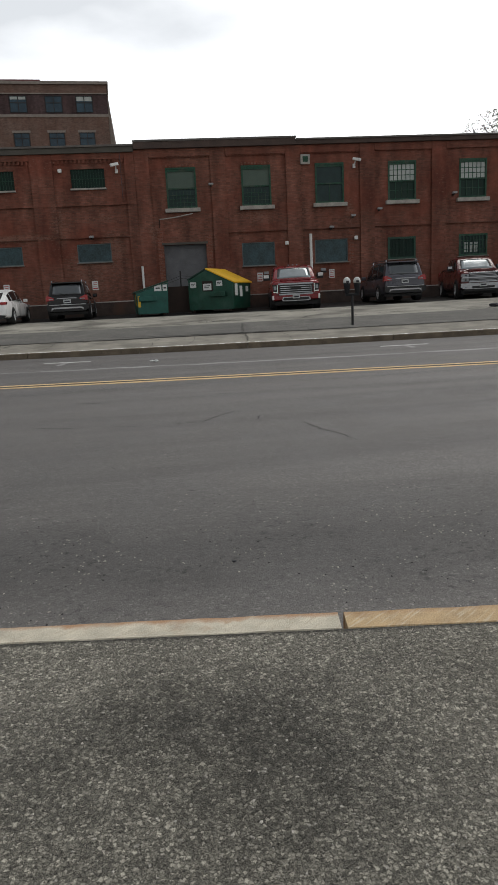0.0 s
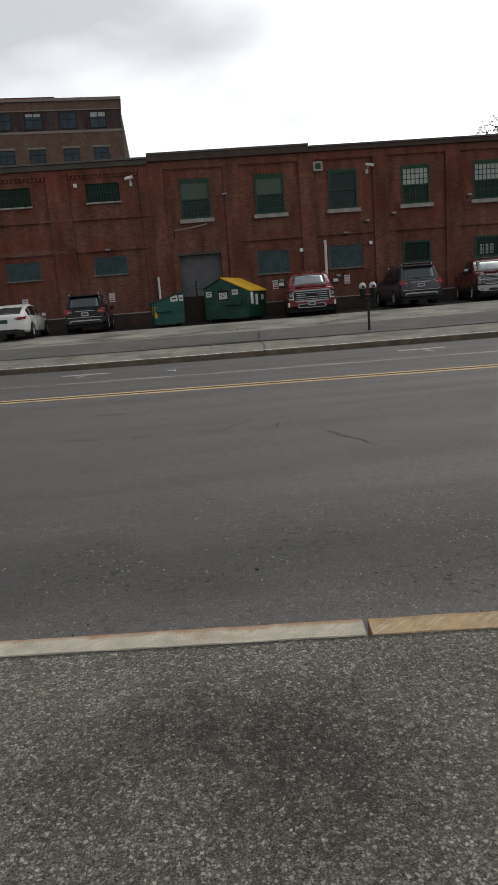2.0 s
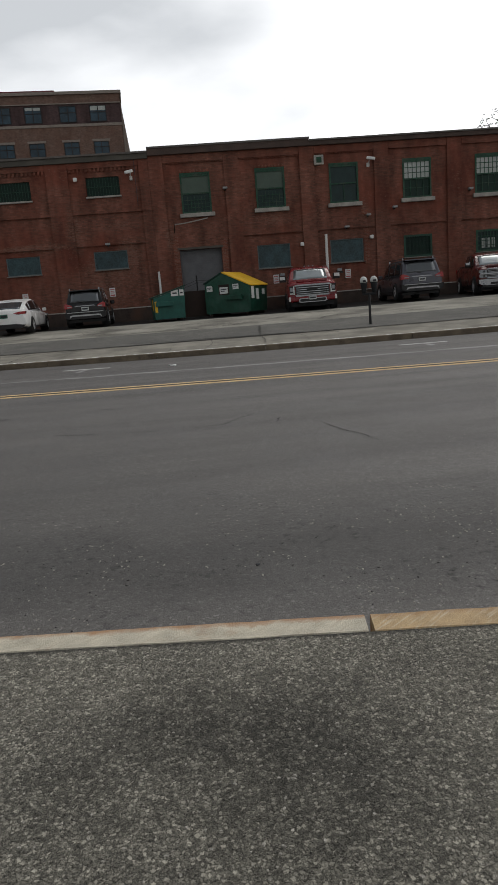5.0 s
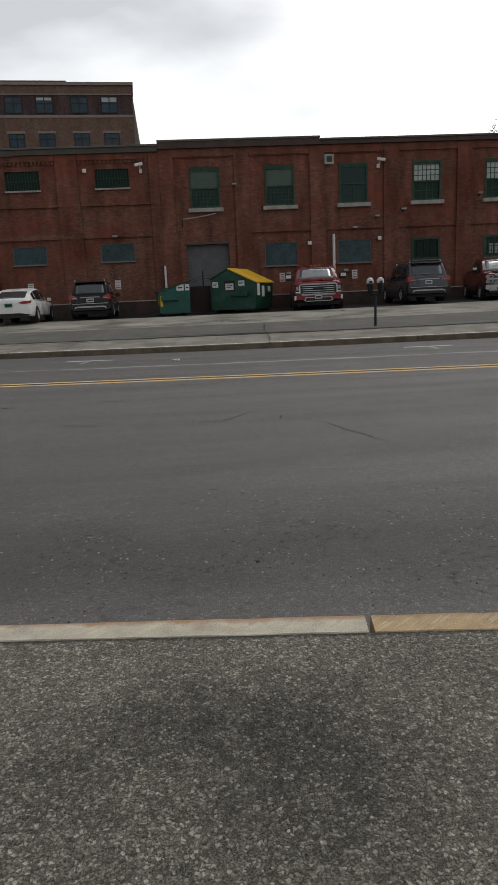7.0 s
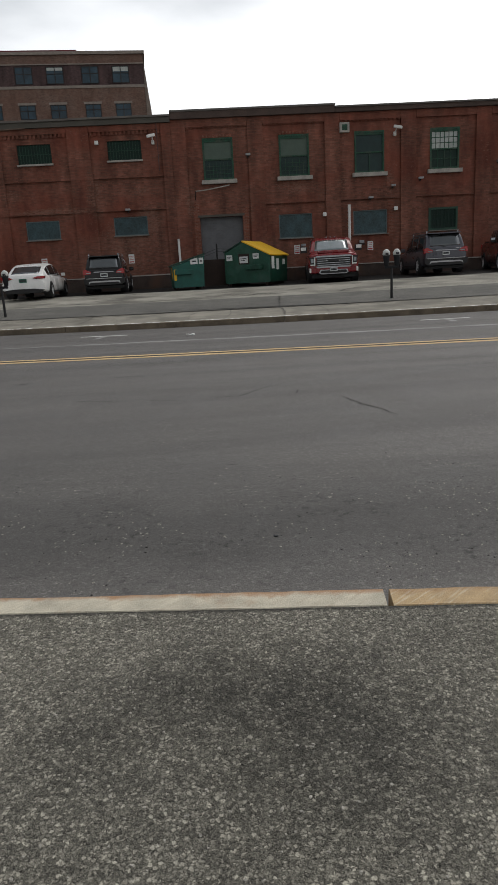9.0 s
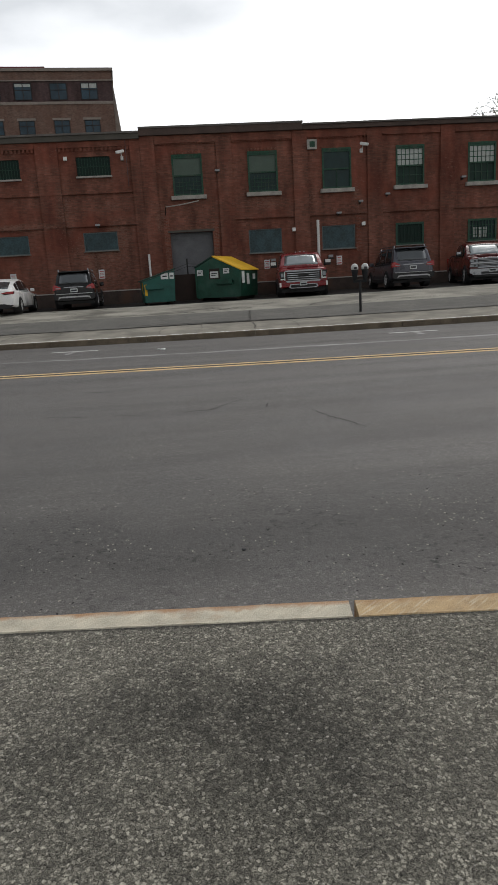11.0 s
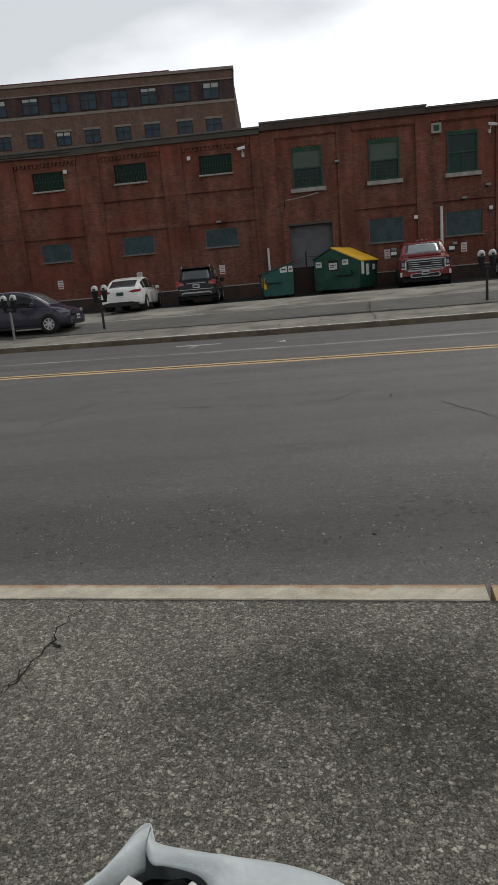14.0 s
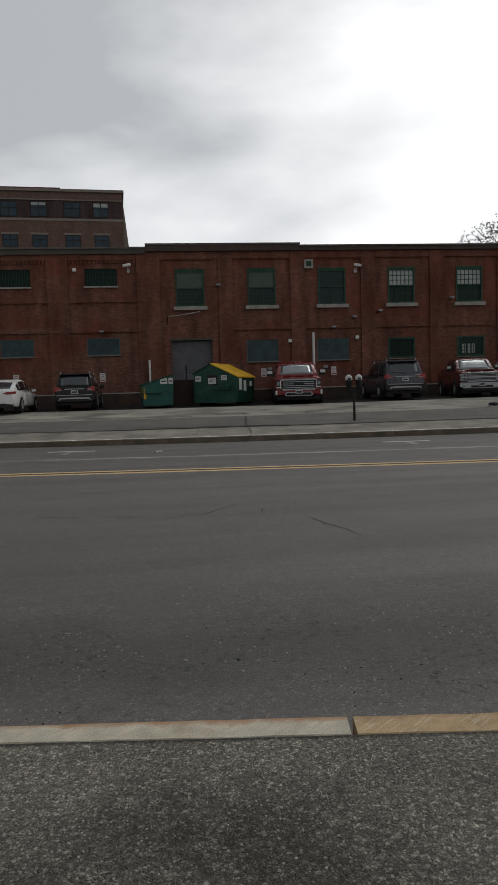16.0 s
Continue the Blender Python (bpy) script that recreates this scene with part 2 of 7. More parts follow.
def stone_chip_mat(name, base, chip, dark, chip_scale, spread, blotch=0.35, rough=0.85, bump=0.6, streak=0.0, stains=(), bands=(), pits=()):
    """Worn asphalt: close-packed stone chips, each of its own brightness, in a dark binder, blotched by wear; streak: bands along the street; stains: plan place, size, depth; bands: place across the street, half width, gain; pits: place across, half width, depth of a zone of small dark pits."""
    m = bpy.data.materials.new(name)
    m.use_nodes = True
    n, l = m.node_tree.nodes, m.node_tree.links
    b = n["Principled BSDF"]
    b.inputs["Specular IOR Level"].default_value = 0.35

    def math_node(op, x, y, z=None):
        k = n.new("ShaderNodeMath")
        k.operation = op
        for s, v in zip(k.inputs, (x, y, z)):
            if v is None:
                continue
            if isinstance(v, (int, float)):
                s.default_value = v
            else:
                l.new(v, s)
        return k.outputs["Value"]

    def span(value, a, c, lo=0.0, hi=1.0):
        k = n.new("ShaderNodeMapRange")
        for s, v in zip(("From Min", "From Max", "To Min", "To Max"), (a, c, lo, hi)):
            k.inputs[s].default_value = v
        l.new(value, k.inputs["Value"])
        return k.outputs["Result"]

    def blend(f, x, y):
        k = n.new("ShaderNodeMix")
        k.data_type = "RGBA"
        l.new(f, k.inputs["Factor"])
        for s, v in ((6, x), (7, y)):
            if isinstance(v, tuple):
                k.inputs[s].default_value = (*v, 1)
            else:
                l.new(v, k.inputs[s])
        return k.outputs[2]

    geo = n.new("ShaderNodeNewGeometry")
    pos = geo.outputs["Position"]

    def noise_at(scale, detail, rough_n=0.55, vec=None):
        k = n.new("ShaderNodeTexNoise")
        k.inputs["Scale"].default_value, k.inputs["Detail"].default_value, k.inputs["Roughness"].default_value = scale, detail, rough_n
        l.new(vec or pos, k.inputs["Vector"])
        return k

    warp = noise_at(chip_scale * 1.1, 4.0, 0.7)
    wv = n.new("ShaderNodeVectorMath")
    wv.operation = "MULTIPLY_ADD"
    wv.inputs[1].default_value = (1.8 / chip_scale,) * 3
    l.new(warp.outputs["Color"], wv.inputs[0])
    l.new(pos, wv.inputs[2])
    heights, value = [], None
    gaps = noise_at(chip_scale * 0.55, 3.0, 0.6)
    for scale, weight in ((chip_scale, 1.0), (chip_scale * 2.3, 0.55)):
        vor = n.new("ShaderNodeTexVoronoi")
        vor.inputs["Scale"].default_value = scale
        l.new(wv.outputs["Vector"], vor.inputs["Vector"])
        pick = n.new("ShaderNodeSeparateColor")
        l.new(vor.outputs["Color"], pick.inputs["Color"])
        tone = math_node("POWER", pick.outputs["Red"], spread)
        rim = n.new("ShaderNodeTexVoronoi")
        rim.feature = "DISTANCE_TO_EDGE"
        rim.inputs["Scale"].default_value = scale
        l.new(wv.outputs["Vector"], rim.inputs["Vector"])
        edge = math_node("MAXIMUM", span(rim.outputs["Distance"], 0.0, 0.2), span(gaps.outputs["Fac"], 0.48, 0.62, 0.0, 0.6))
        lit = math_node("MULTIPLY", tone, edge)
        lit = math_node("MULTIPLY", lit, weight)
        value = lit if value is None else math_node("MAXIMUM", value, lit)
        heights.append(edge)
    fine = noise_at(chip_scale * 2.0, 4.0, 0.7)
    binder = blend(span(fine.outputs["Fac"], 0.36, 0.64), dark, base)
    col = blend(value, binder, chip)
    big = noise_at(1.1, 7.0, 0.6)
    gain = span(big.outputs["Fac"], 0.3, 0.7, 1.0 - blotch, 1.0 + blotch)
    if streak:
        mp = n.new("ShaderNodeMapping")
        mp.inputs["Rotation"].default_value = (0, 0, math.atan(0.114))
        mp.inputs["Scale"].default_value = (0.10, 1.3, 1.0)
        l.new(pos, mp.inputs["Vector"])
        band = noise_at(1.0, 5.0, 0.55, mp.outputs["Vector"])
        gain = math_node("MULTIPLY", gain, span(band.outputs["Fac"], 0.3, 0.7, 1.0 - streak, 1.0 + streak))
    across = n.new("ShaderNodeVectorMath")
    across.operation = "DOT_PRODUCT"
    l.new(pos, across.inputs[0])
    across.inputs[1].default_value = (0.114 / math.hypot(1, 0.114), 1 / math.hypot(1, 0.114), 0)
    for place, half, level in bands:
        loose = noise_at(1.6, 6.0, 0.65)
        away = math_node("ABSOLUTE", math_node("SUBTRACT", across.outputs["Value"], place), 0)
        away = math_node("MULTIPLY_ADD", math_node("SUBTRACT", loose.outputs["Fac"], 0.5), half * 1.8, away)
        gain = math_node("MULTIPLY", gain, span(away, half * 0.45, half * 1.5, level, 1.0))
    for place, half, depth in pits:
        spots, spread_n = noise_at(17.0, 3.0, 0.6), noise_at(1.3, 4.0, 0.6)
        away = math_node("ABSOLUTE", math_node("SUBTRACT", across.outputs["Value"], place), 0)
        zone = math_node("MULTIPLY", span(away, half * 0.4, half * 1.4, 1.0, 0.0), span(spread_n.outputs["Fac"], 0.4, 0.6))
        hole = math_node("MULTIPLY", span(spots.outputs["Fac"], 0.56, 0.66), zone)
        gain = math_node("MULTIPLY", gain, span(hole, 0.0, 1.0, 1.0, 1.0 - depth))
    for (sx, sy), size, depth in stains:
        off = n.new("ShaderNodeVectorMath")
        off.operation = "SUBTRACT"
        l.new(pos, off.inputs[0])
        off.inputs[1].default_value = (sx, sy, 0)
        ln = n.new("ShaderNodeVectorMath")
        ln.operation = "LENGTH"
        l.new(off.outputs["Vector"], ln.inputs[0])
        ragged = noise_at(9.0, 5.0, 0.65)
        dist = math_node("MULTIPLY_ADD", ragged.outputs["Fac"], size * 1.3, ln.outputs["Value"])
        gain = math_node("MULTIPLY", gain, span(dist, size * 0.7, size * 1.9, 1.0 - depth, 1.0))
    sc = n.new("ShaderNodeVectorMath")
    sc.operation = "SCALE"
    l.new(col, sc.inputs[0])
    l.new(gain, sc.inputs["Scale"])
    l.new(sc.outputs["Vector"], b.inputs["Base Color"])
    l.new(span(big.outputs["Fac"], 0.3, 0.7, rough - 0.1, rough + 0.1), b.inputs["Roughness"])
    bp = n.new("ShaderNodeBump")
    bp.inputs["Strength"].default_value, bp.inputs["Distance"].default_value = bump, 0.006
    l.new(math_node("ADD", heights[0], fine.outputs["Fac"]), bp.inputs["Height"])
    l.new(bp.outputs["Normal"], b.inputs["Normal"])
    return m


S = 1.08                      # metres to one unit of the plan
D = 34.0 * S                  # the brick front's plane
BRICK = brick_mat("painted_brick", (0.186, 0.066, 0.045), (0.13, 0.08, 0.062), 0.85, bared=(0.180, 0.074, 0.0515), patches=[(x * S, z * S, hx * S, hz * S) for x, z, hx, hz in ((-3.4, 2.6, 1.9, 1.6), (-2.5, 3.9, 0.7, 1.0), (-5.0, 5.3, 0.5, 1.3), (-9.0, 5.3, 0.5, 0.3), (-3.0, 5.3, 1.0, 0.25), (-10.6, 7.2, 0.5, 0.8), (-12.6, 5.1, 0.5, 0.4), (-7.0, 4.5, 2.0, 0.2), (4.4, 5.1, 1.4, 0.4), (-15.5, 4.5, 1.6, 0.25), (-0.5, 4.6, 0.35, 0.9), (2.1, 4.0, 0.3, 0.7), (9.2, 4.6, 0.3, 1.2), (7.0, 5.0, 0.4, 0.8))])
BRICK_BARE = brick_mat("bare_brick", (0.20, 0.07, 0.045), (0.22, 0.16, 0.13), 0.2, 0.6)
BRICK_TALL = brick_mat("brown_brick", (0.175, 0.112, 0.088), (0.18, 0.14, 0.12), 0.6, 0.0, 0.35)
BRICK_DARK = brick_mat("dark_brick", (0.085, 0.055, 0.055), (0.09, 0.07, 0.07), 0.5)
CORNICE = mat("tarred_metal_coping", (0.085, 0.078, 0.066), 0.7, vary=0.3, scale=1.2)
STONE = mat("grey_stone_sill", (0.36, 0.34, 0.31), 0.85, vary=0.3, scale=4, fine=60, bump=0.3)
PLINTH = mat("dark_stone_plinth", (0.055, 0.04, 0.034), 0.9, vary=0.5, scale=2, stain=(0.09, 0.05, 0.036))
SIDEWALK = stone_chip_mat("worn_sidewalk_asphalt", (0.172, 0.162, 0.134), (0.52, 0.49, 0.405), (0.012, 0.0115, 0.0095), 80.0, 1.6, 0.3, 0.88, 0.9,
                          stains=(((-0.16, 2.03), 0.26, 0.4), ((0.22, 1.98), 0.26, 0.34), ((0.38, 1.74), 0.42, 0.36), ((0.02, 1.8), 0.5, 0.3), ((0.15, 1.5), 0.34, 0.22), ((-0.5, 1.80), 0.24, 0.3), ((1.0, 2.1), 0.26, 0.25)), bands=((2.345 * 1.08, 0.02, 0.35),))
# band at 2.86: paler gutter, its puddle-like sheen put into the colour
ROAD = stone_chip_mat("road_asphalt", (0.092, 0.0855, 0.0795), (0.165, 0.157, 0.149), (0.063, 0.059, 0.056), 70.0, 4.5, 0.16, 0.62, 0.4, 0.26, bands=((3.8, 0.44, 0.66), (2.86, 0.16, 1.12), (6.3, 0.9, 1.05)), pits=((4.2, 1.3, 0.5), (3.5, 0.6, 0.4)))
STRIP = stone_chip_mat("old_strip_asphalt", (0.115, 0.112, 0.10), (0.19, 0.18, 0.165), (0.065, 0.064, 0.058), 40.0, 2.0, 0.3, 0.85, 0.5, 0.15)
CONCRETE = mat("sidewalk_concrete", (0.215, 0.20, 0.168), 0.9, vary=0.4, scale=1.5, fine=30, bump=0.3, stain=(0.14, 0.13, 0.108))
LOT = mat("cracked_lot_concrete", (0.275, 0.262, 0.225), 0.9, vary=0.4, scale=0.8, fine=20, bump=0.3, stain=(0.125, 0.118, 0.10))


def kerb_mat(name, stone, rust, tool, edge_rust, streak):
    """Split granite: fine grain, slanting tool marks and iron rust creeping in from the road side."""
    m = mat(name, stone, 0.8, vary=0.3, scale=9, fine=170, bump=0.5)
    n, l = m.node_tree.nodes, m.node_tree.links
    bsdf = n["Principled BSDF"]
    col = bsdf.inputs["Base Color"].links[0].from_socket
    geo = n.new("ShaderNodeNewGeometry")
    mp = n.new("ShaderNodeMapping")
    turned = n.new("ShaderNodeMapping")
    turned.inputs["Rotation"].default_value = (0, 0, radians(48))
    mp.inputs["Scale"].default_value = (70, 6, 6)
    l.new(geo.outputs["Position"], turned.inputs["Vector"])
    l.new(turned.outputs["Vector"], mp.inputs["Vector"])

    def layer(fac_socket, lo, hi, amount, color, under):
        cut = n.new("ShaderNodeMapRange")
        for s, v in zip(("From Min", "From Max", "To Min", "To Max"), (lo, hi, 0.0, amount)):
            cut.inputs[s].default_value = v
        l.new(fac_socket, cut.inputs["Value"])
        mx = n.new("ShaderNodeMix")
        mx.data_type = "RGBA"
        l.new(cut.outputs["Result"], mx.inputs["Factor"])
        l.new(under, mx.inputs[6])
        mx.inputs[7].default_value = (*color, 1)
        return mx.outputs[2]

    marks = n.new("ShaderNodeTexNoise")
    marks.inputs["Scale"].default_value, marks.inputs["Detail"].default_value = 1.0, 3.0
    l.new(mp.outputs["Vector"], marks.inputs["Vector"])
    patch = n.new("ShaderNodeTexNoise")
    patch.inputs["Scale"].default_value, patch.inputs["Detail"].default_value, patch.inputs["Roughness"].default_value = 6.0, 7.0, 0.7
    l.new(geo.outputs["Position"], patch.inputs["Vector"])
    across = n.new("ShaderNodeVectorMath")
    across.operation = "DOT_PRODUCT"
    l.new(geo.outputs["Position"], across.inputs[0])
    across.inputs[1].default_value = (0.114 / math.hypot(1, 0.114), 1 / math.hypot(1, 0.114), 0)
    creep = n.new("ShaderNodeMath")
    creep.operation = "MULTIPLY_ADD"
    l.new(patch.outputs["Fac"], creep.inputs[0])
    creep.inputs[1].default_value = 0.14
    l.new(across.outputs["Value"], creep.inputs[2])
    col = layer(marks.outputs["Fac"], 0.5, 0.68, streak, tool, col)
    col = layer(patch.outputs["Fac"], 0.55, 0.75, 0.35, rust, col)
    col = layer(creep.outputs["Value"], 2.705, 2.745, edge_rust, rust, col)
    l.new(col, bsdf.inputs["Base Color"])
    return m


GRANITE = kerb_mat("granite_kerb", (0.48, 0.44, 0.35), (0.33, 0.165, 0.07), (0.30, 0.24, 0.175), 0.8, 0.3)
GRANITE_TAN = kerb_mat("rusty_granite_kerb", (0.42, 0.30, 0.165), (0.26, 0.14, 0.06), (0.52, 0.44, 0.32), 0.5, 0.85)
GRANITE_FAR = mat("dirty_granite_kerb", (0.15, 0.12, 0.086), 0.85, vary=0.5, scale=3, fine=60, bump=0.4)
YELLOW = mat("yellow_road_paint", (0.56, 0.39, 0.2), 0.7, vary=0.4, scale=4, fine=70)
WHITE_LINE = mat("worn_white_road_paint", (0.25, 0.245, 0.24), 0.75, vary=0.5, scale=1.2, fine=30, stain=(0.14, 0.135, 0.13))
GREEN_FRAME = mat("green_painted_wood", (0.014, 0.066, 0.038), 0.6, vary=0.5, scale=5, fine=25, stain=(0.05, 0.075, 0.052))
GREEN_DARK = mat("dark_green_board", (0.008, 0.028, 0.02), 0.7, vary=0.3)
BOARD_BLUE = mat("blue_grey_board", (0.032, 0.062, 0.070), 0.55, vary=0.45, scale=2.5, fine=14)
SHADE = mat("grey_green_shade", (0.078, 0.112, 0.09), 0.6, vary=0.15)
BLIND = mat("pale_window_panes", (0.42, 0.45, 0.43), 0.35, vary=0.2)
SHADE_PALE = mat("clouded_panes", (0.22, 0.225, 0.2), 0.3, vary=0.3, scale=4)
INK_FRAME = mat("dark_brown_frame", (0.03, 0.022, 0.018), 0.7, vary=0.3)
BLACK = mat("black_iron", (0.012, 0.012, 0.013), 0.5, vary=0.2)
GLASS_DARK = mat("dark_window_glass", (0.02, 0.026, 0.03), 0.08, vary=0.2, spec=0.6)
GLASS_TALL = mat("blue_window_glass", (0.02, 0.048, 0.07), 0.12, vary=0.6, scale=0.9, spec=0.35)
SHUTTER = mat("grey_roller_shutter", (0.135, 0.137, 0.145), 0.65, vary=0.2)
WHITE_PAINT = mat("white_painted_metal", (0.72, 0.72, 0.70), 0.5, vary=0.12)
LIMESTONE = mat("pale_band_stone", (0.27, 0.235, 0.205), 0.85, vary=0.2)
MAROON = mat("maroon_roof_trim", (0.12, 0.02, 0.025), 0.6, vary=0.2)

DARK_SEAM = mat("tarred_seam", (0.05, 0.05, 0.05), 0.7, vary=0.3)
WHITE_MARK = mat("white_parking_paint", (0.48, 0.48, 0.46), 0.75, vary=0.35, scale=5, fine=60)
# dark asphalt, its colour taken near black for the shade under the cars
LOT_DARK = stone_chip_mat("shade_darkened_lot_asphalt", (0.018, 0.017, 0.016), (0.035, 0.033, 0.031), (0.009, 0.009, 0.008), 40.0, 2.5, 0.3, 0.9, 0.4)
TEAL_GLASS = mat("dim_teal_glass", (0.014, 0.035, 0.034), 0.35, vary=0.3, spec=0.25)
CRACK = mat("crack_dirt", (0.018, 0.017, 0.015), 0.95, vary=0.4, scale=20)
CRACK_ROAD = mat("road_crack_dirt", (0.022, 0.021, 0.02), 0.9, vary=0.4, scale=12)
GRIT = mat("pale_stone_chips", (0.28, 0.265, 0.23), 0.8, vary=0.6, scale=60, fine=200)
HOSE = mat("weathered_brown_cable", (0.15, 0.105, 0.08), 0.8, vary=0.3)
CORNICE_TOP = mat("weathered_coping_lip", (0.12, 0.11, 0.1), 0.7, vary=0.3)
GABLE_BRICK = brick_mat("gable_brick", (0.13, 0.058, 0.043), (0.12, 0.07, 0.055), 0.6, 0.0)
BROWN_COPING = mat("rusty_brown_coping", (0.075, 0.052, 0.044), 0.8, vary=0.35, scale=1.5)
BOARD_RIM = mat("grey_board_rim", (0.10, 0.13, 0.135), 0.65, vary=0.25)
SILL_DARK = mat("sooty_stone_sill", (0.2, 0.185, 0.165), 0.85, vary=0.3, scale=4)
GREEN_BAR = mat("dark_green_iron", (0.012, 0.05, 0.032), 0.55, vary=0.3)
RAIL = mat("galvanised_rail", (0.30, 0.31, 0.32), 0.5, 0.3, vary=0.2)


# ---- building helpers ----
def link(name, bm, material, parent=None, label="", smooth=False):
    me = bpy.data.meshes.new(name)
    bmesh.ops.recalc_face_normals(bm, faces=bm.faces)
    if smooth:
        for f in bm.faces:
            f.smooth = True
    bm.to_mesh(me)
    bm.free()
    me.materials.append(material)
    ob = new(name, me)
    if parent is not None:
        ob.parent = parent
    if label:
        ob["label"] = label
    return ob


def part(name, bm, material, parent, label="", smooth=False):
    return link(name, bm, material, parent, label, smooth)


def box(bm, x0, x1, y0, y1, z0, z1, bevel=0.0):
    r = bmesh.ops.create_cube(bm, size=1.0, matrix=Matrix.LocRotScale(((x0 + x1) / 2, (y0 + y1) / 2, (z0 + z1) / 2), None, (abs(x1 - x0), abs(y1 - y0), abs(z1 - z0))))
    if bevel:
        edges = list({e for v in r["verts"] for e in v.link_edges})
        bmesh.ops.bevel(bm, geom=edges, offset=bevel, segments=2, affect="EDGES", profile=0.5)
    return bm


def boxed(*a, bevel=0.0):
    return box(bmesh.new(), *a, bevel=bevel)


def rod(bm, a, b, r0, r1=None, seg=8):
    a, b = Vector(a), Vector(b)
    d = b - a
    m = Matrix.Translation((a + b) / 2) @ d.to_track_quat("Z", "Y").to_matrix().to_4x4()
    bmesh.ops.create_cone(bm, cap_ends=True, segments=seg, radius1=r0, radius2=r0 if r1 is None else r1, depth=d.length, matrix=m)
    return bm


def prism(bm, pts, y0, y1):
    """Closed outline in x, z drawn out from y0 to y1."""
    a = [bm.verts.new((x, y0, z)) for x, z in pts]
    b = [bm.verts.new((x, y1, z)) for x, z in pts]
    bm.faces.new(a)
    bm.faces.new(b[::-1])
    for i in range(len(pts)):
        j = (i + 1) % len(pts)
        bm.faces.new((a[i], b[i], b[j], a[j]))
    return bm


def loft(bm, rings):
    made = [[bm.verts.new(p) for p in ring] for ring in rings]
    n = len(rings[0])
    for a, b in zip(made, made[1:]):
        for i in range(n):
            bm.faces.new((a[i], a[(i + 1) % n], b[(i + 1) % n], b[i]))
    bm.faces.new(made[0][::-1])
    bm.faces.new(made[-1])
    return bm


def frame_bm(x0, x1, z0, z1, y0, y1, t):
    """A rectangular frame of width t, mitred into one piece."""
    bm = bmesh.new()
    rings = []
    for y in (y0, y1):
        outer = [bm.verts.new(p) for p in ((x0, y, z0), (x1, y, z0), (x1, y, z1), (x0, y, z1))]
        inner = [bm.verts.new(p) for p in ((x0 + t, y, z0 + t), (x1 - t, y, z0 + t), (x1 - t, y, z1 - t), (x0 + t, y, z1 - t))]
        rings.append((outer, inner))
    (o0, i0), (o1, i1) = rings
    for k in range(4):
        n = (k + 1) % 4
        bm.faces.new((o0[k], o0[n], i0[n], i0[k]))
        bm.faces.new((o1[n], o1[k], i1[k], i1[n]))
        bm.faces.new((o0[n], o0[k], o1[k], o1[n]))
        bm.faces.new((i0[k], i0[n], i1[n], i1[k]))
    return bm


def empty(name, at=(0, 0, 0), turn=0.0):
    ob = new(name)
    ob.matrix_basis = pose(*at, 0, 0, turn)
    return ob


SLOPE = 0.114                 # how far the street swings off the brick front


def lie(v, x=0.0):
    """Height of the ground, v metres across the street from the plan's origin."""
    knots = ((-3000, 0), (2.345, 0), (2.495, 0), (2.5, -0.13), (11.2, -0.03), (18.2, -0.10), (18.205, 0.05), (18.36, 0.055), (20.2, 0.19), (22.8, 0.42), (28, 0.64), (34, 0.75), (3000, 0.75))
    v /= S
    for (a, za), (b, zb) in zip(knots, knots[1:]):
        if v <= b:
            z = za + (zb - za) * (v - a) / (b - a)
            break
    far = min(1.0, max(0.0, (v - 4) / 10))
    return (z + far * 0.0004 * min(abs(x / S), 25) ** 2) * S


def ground_at(x, y):
    return lie((y + SLOPE * x) / math.hypot(1, SLOPE), x)


def street(u, v):
    """Plan place of a point u along and v across the street."""
    c = math.hypot(1, SLOPE)
    return ((u + SLOPE * v) / c, (v - SLOPE * u) / c)


# ---- ground, kerbs, road ----
US = [-2600, -600, -200, -80, -45, -30, -22] + [i * 1.0 for i in range(-18, 19)] + [22, 30, 45, 80, 200, 600, 2600]
TURN = -math.degrees(math.atan(SLOPE))


def sheet(bm, vs, lift=0.0):
    rows = []
    for v in vs:
        row = []
        for u in US:
            x, y = street(u, v)
            row.append(bm.verts.new((x, y, lie(v, x) + lift)))
        rows.append(row)
    for a, b in zip(rows, rows[1:]):
        for i in range(len(US) - 1):
            bm.faces.new((a[i], a[i + 1], b[i + 1], b[i]))
    return bm


def stretch(a, b, n):
    return [a + (b - a) * i / n for i in range(n + 1)]


E_ = 1e-4
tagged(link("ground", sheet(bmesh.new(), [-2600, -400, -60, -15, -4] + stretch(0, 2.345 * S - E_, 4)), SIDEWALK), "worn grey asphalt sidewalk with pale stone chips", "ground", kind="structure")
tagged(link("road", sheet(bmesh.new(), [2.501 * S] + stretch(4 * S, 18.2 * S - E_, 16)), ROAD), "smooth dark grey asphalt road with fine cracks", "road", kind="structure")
tagged(link("pavement", sheet(bmesh.new(), [18.36 * S, 19.3 * S, 20.2 * S, 20.4 * S]), CONCRETE), "stained concrete sidewalk along the far kerb", "pavement", kind="structure")
tagged(link("asphalt_strip", sheet(bmesh.new(), [20.2 * S, 21.5 * S, 22.8 * S], 0.012), STRIP), "patched old asphalt strip behind the sidewalk", "pavement", kind="structure")
tagged(link("lot_apron", sheet(bmesh.new(), stretch(22.8 * S - 0.05, 28.15 * S, 5)), LOT), "pale cracked concrete apron of the parking lot", "pavement", kind="structure")
tagged(link("parking_lot", sheet(bmesh.new(), [28.1 * S, 29 * S, 31 * S, 34 * S, 60, 200, 2600], -0.03), LOT_DARK), "dark asphalt parking lot, blackened for the shade under the cars", "ground", kind="structure")
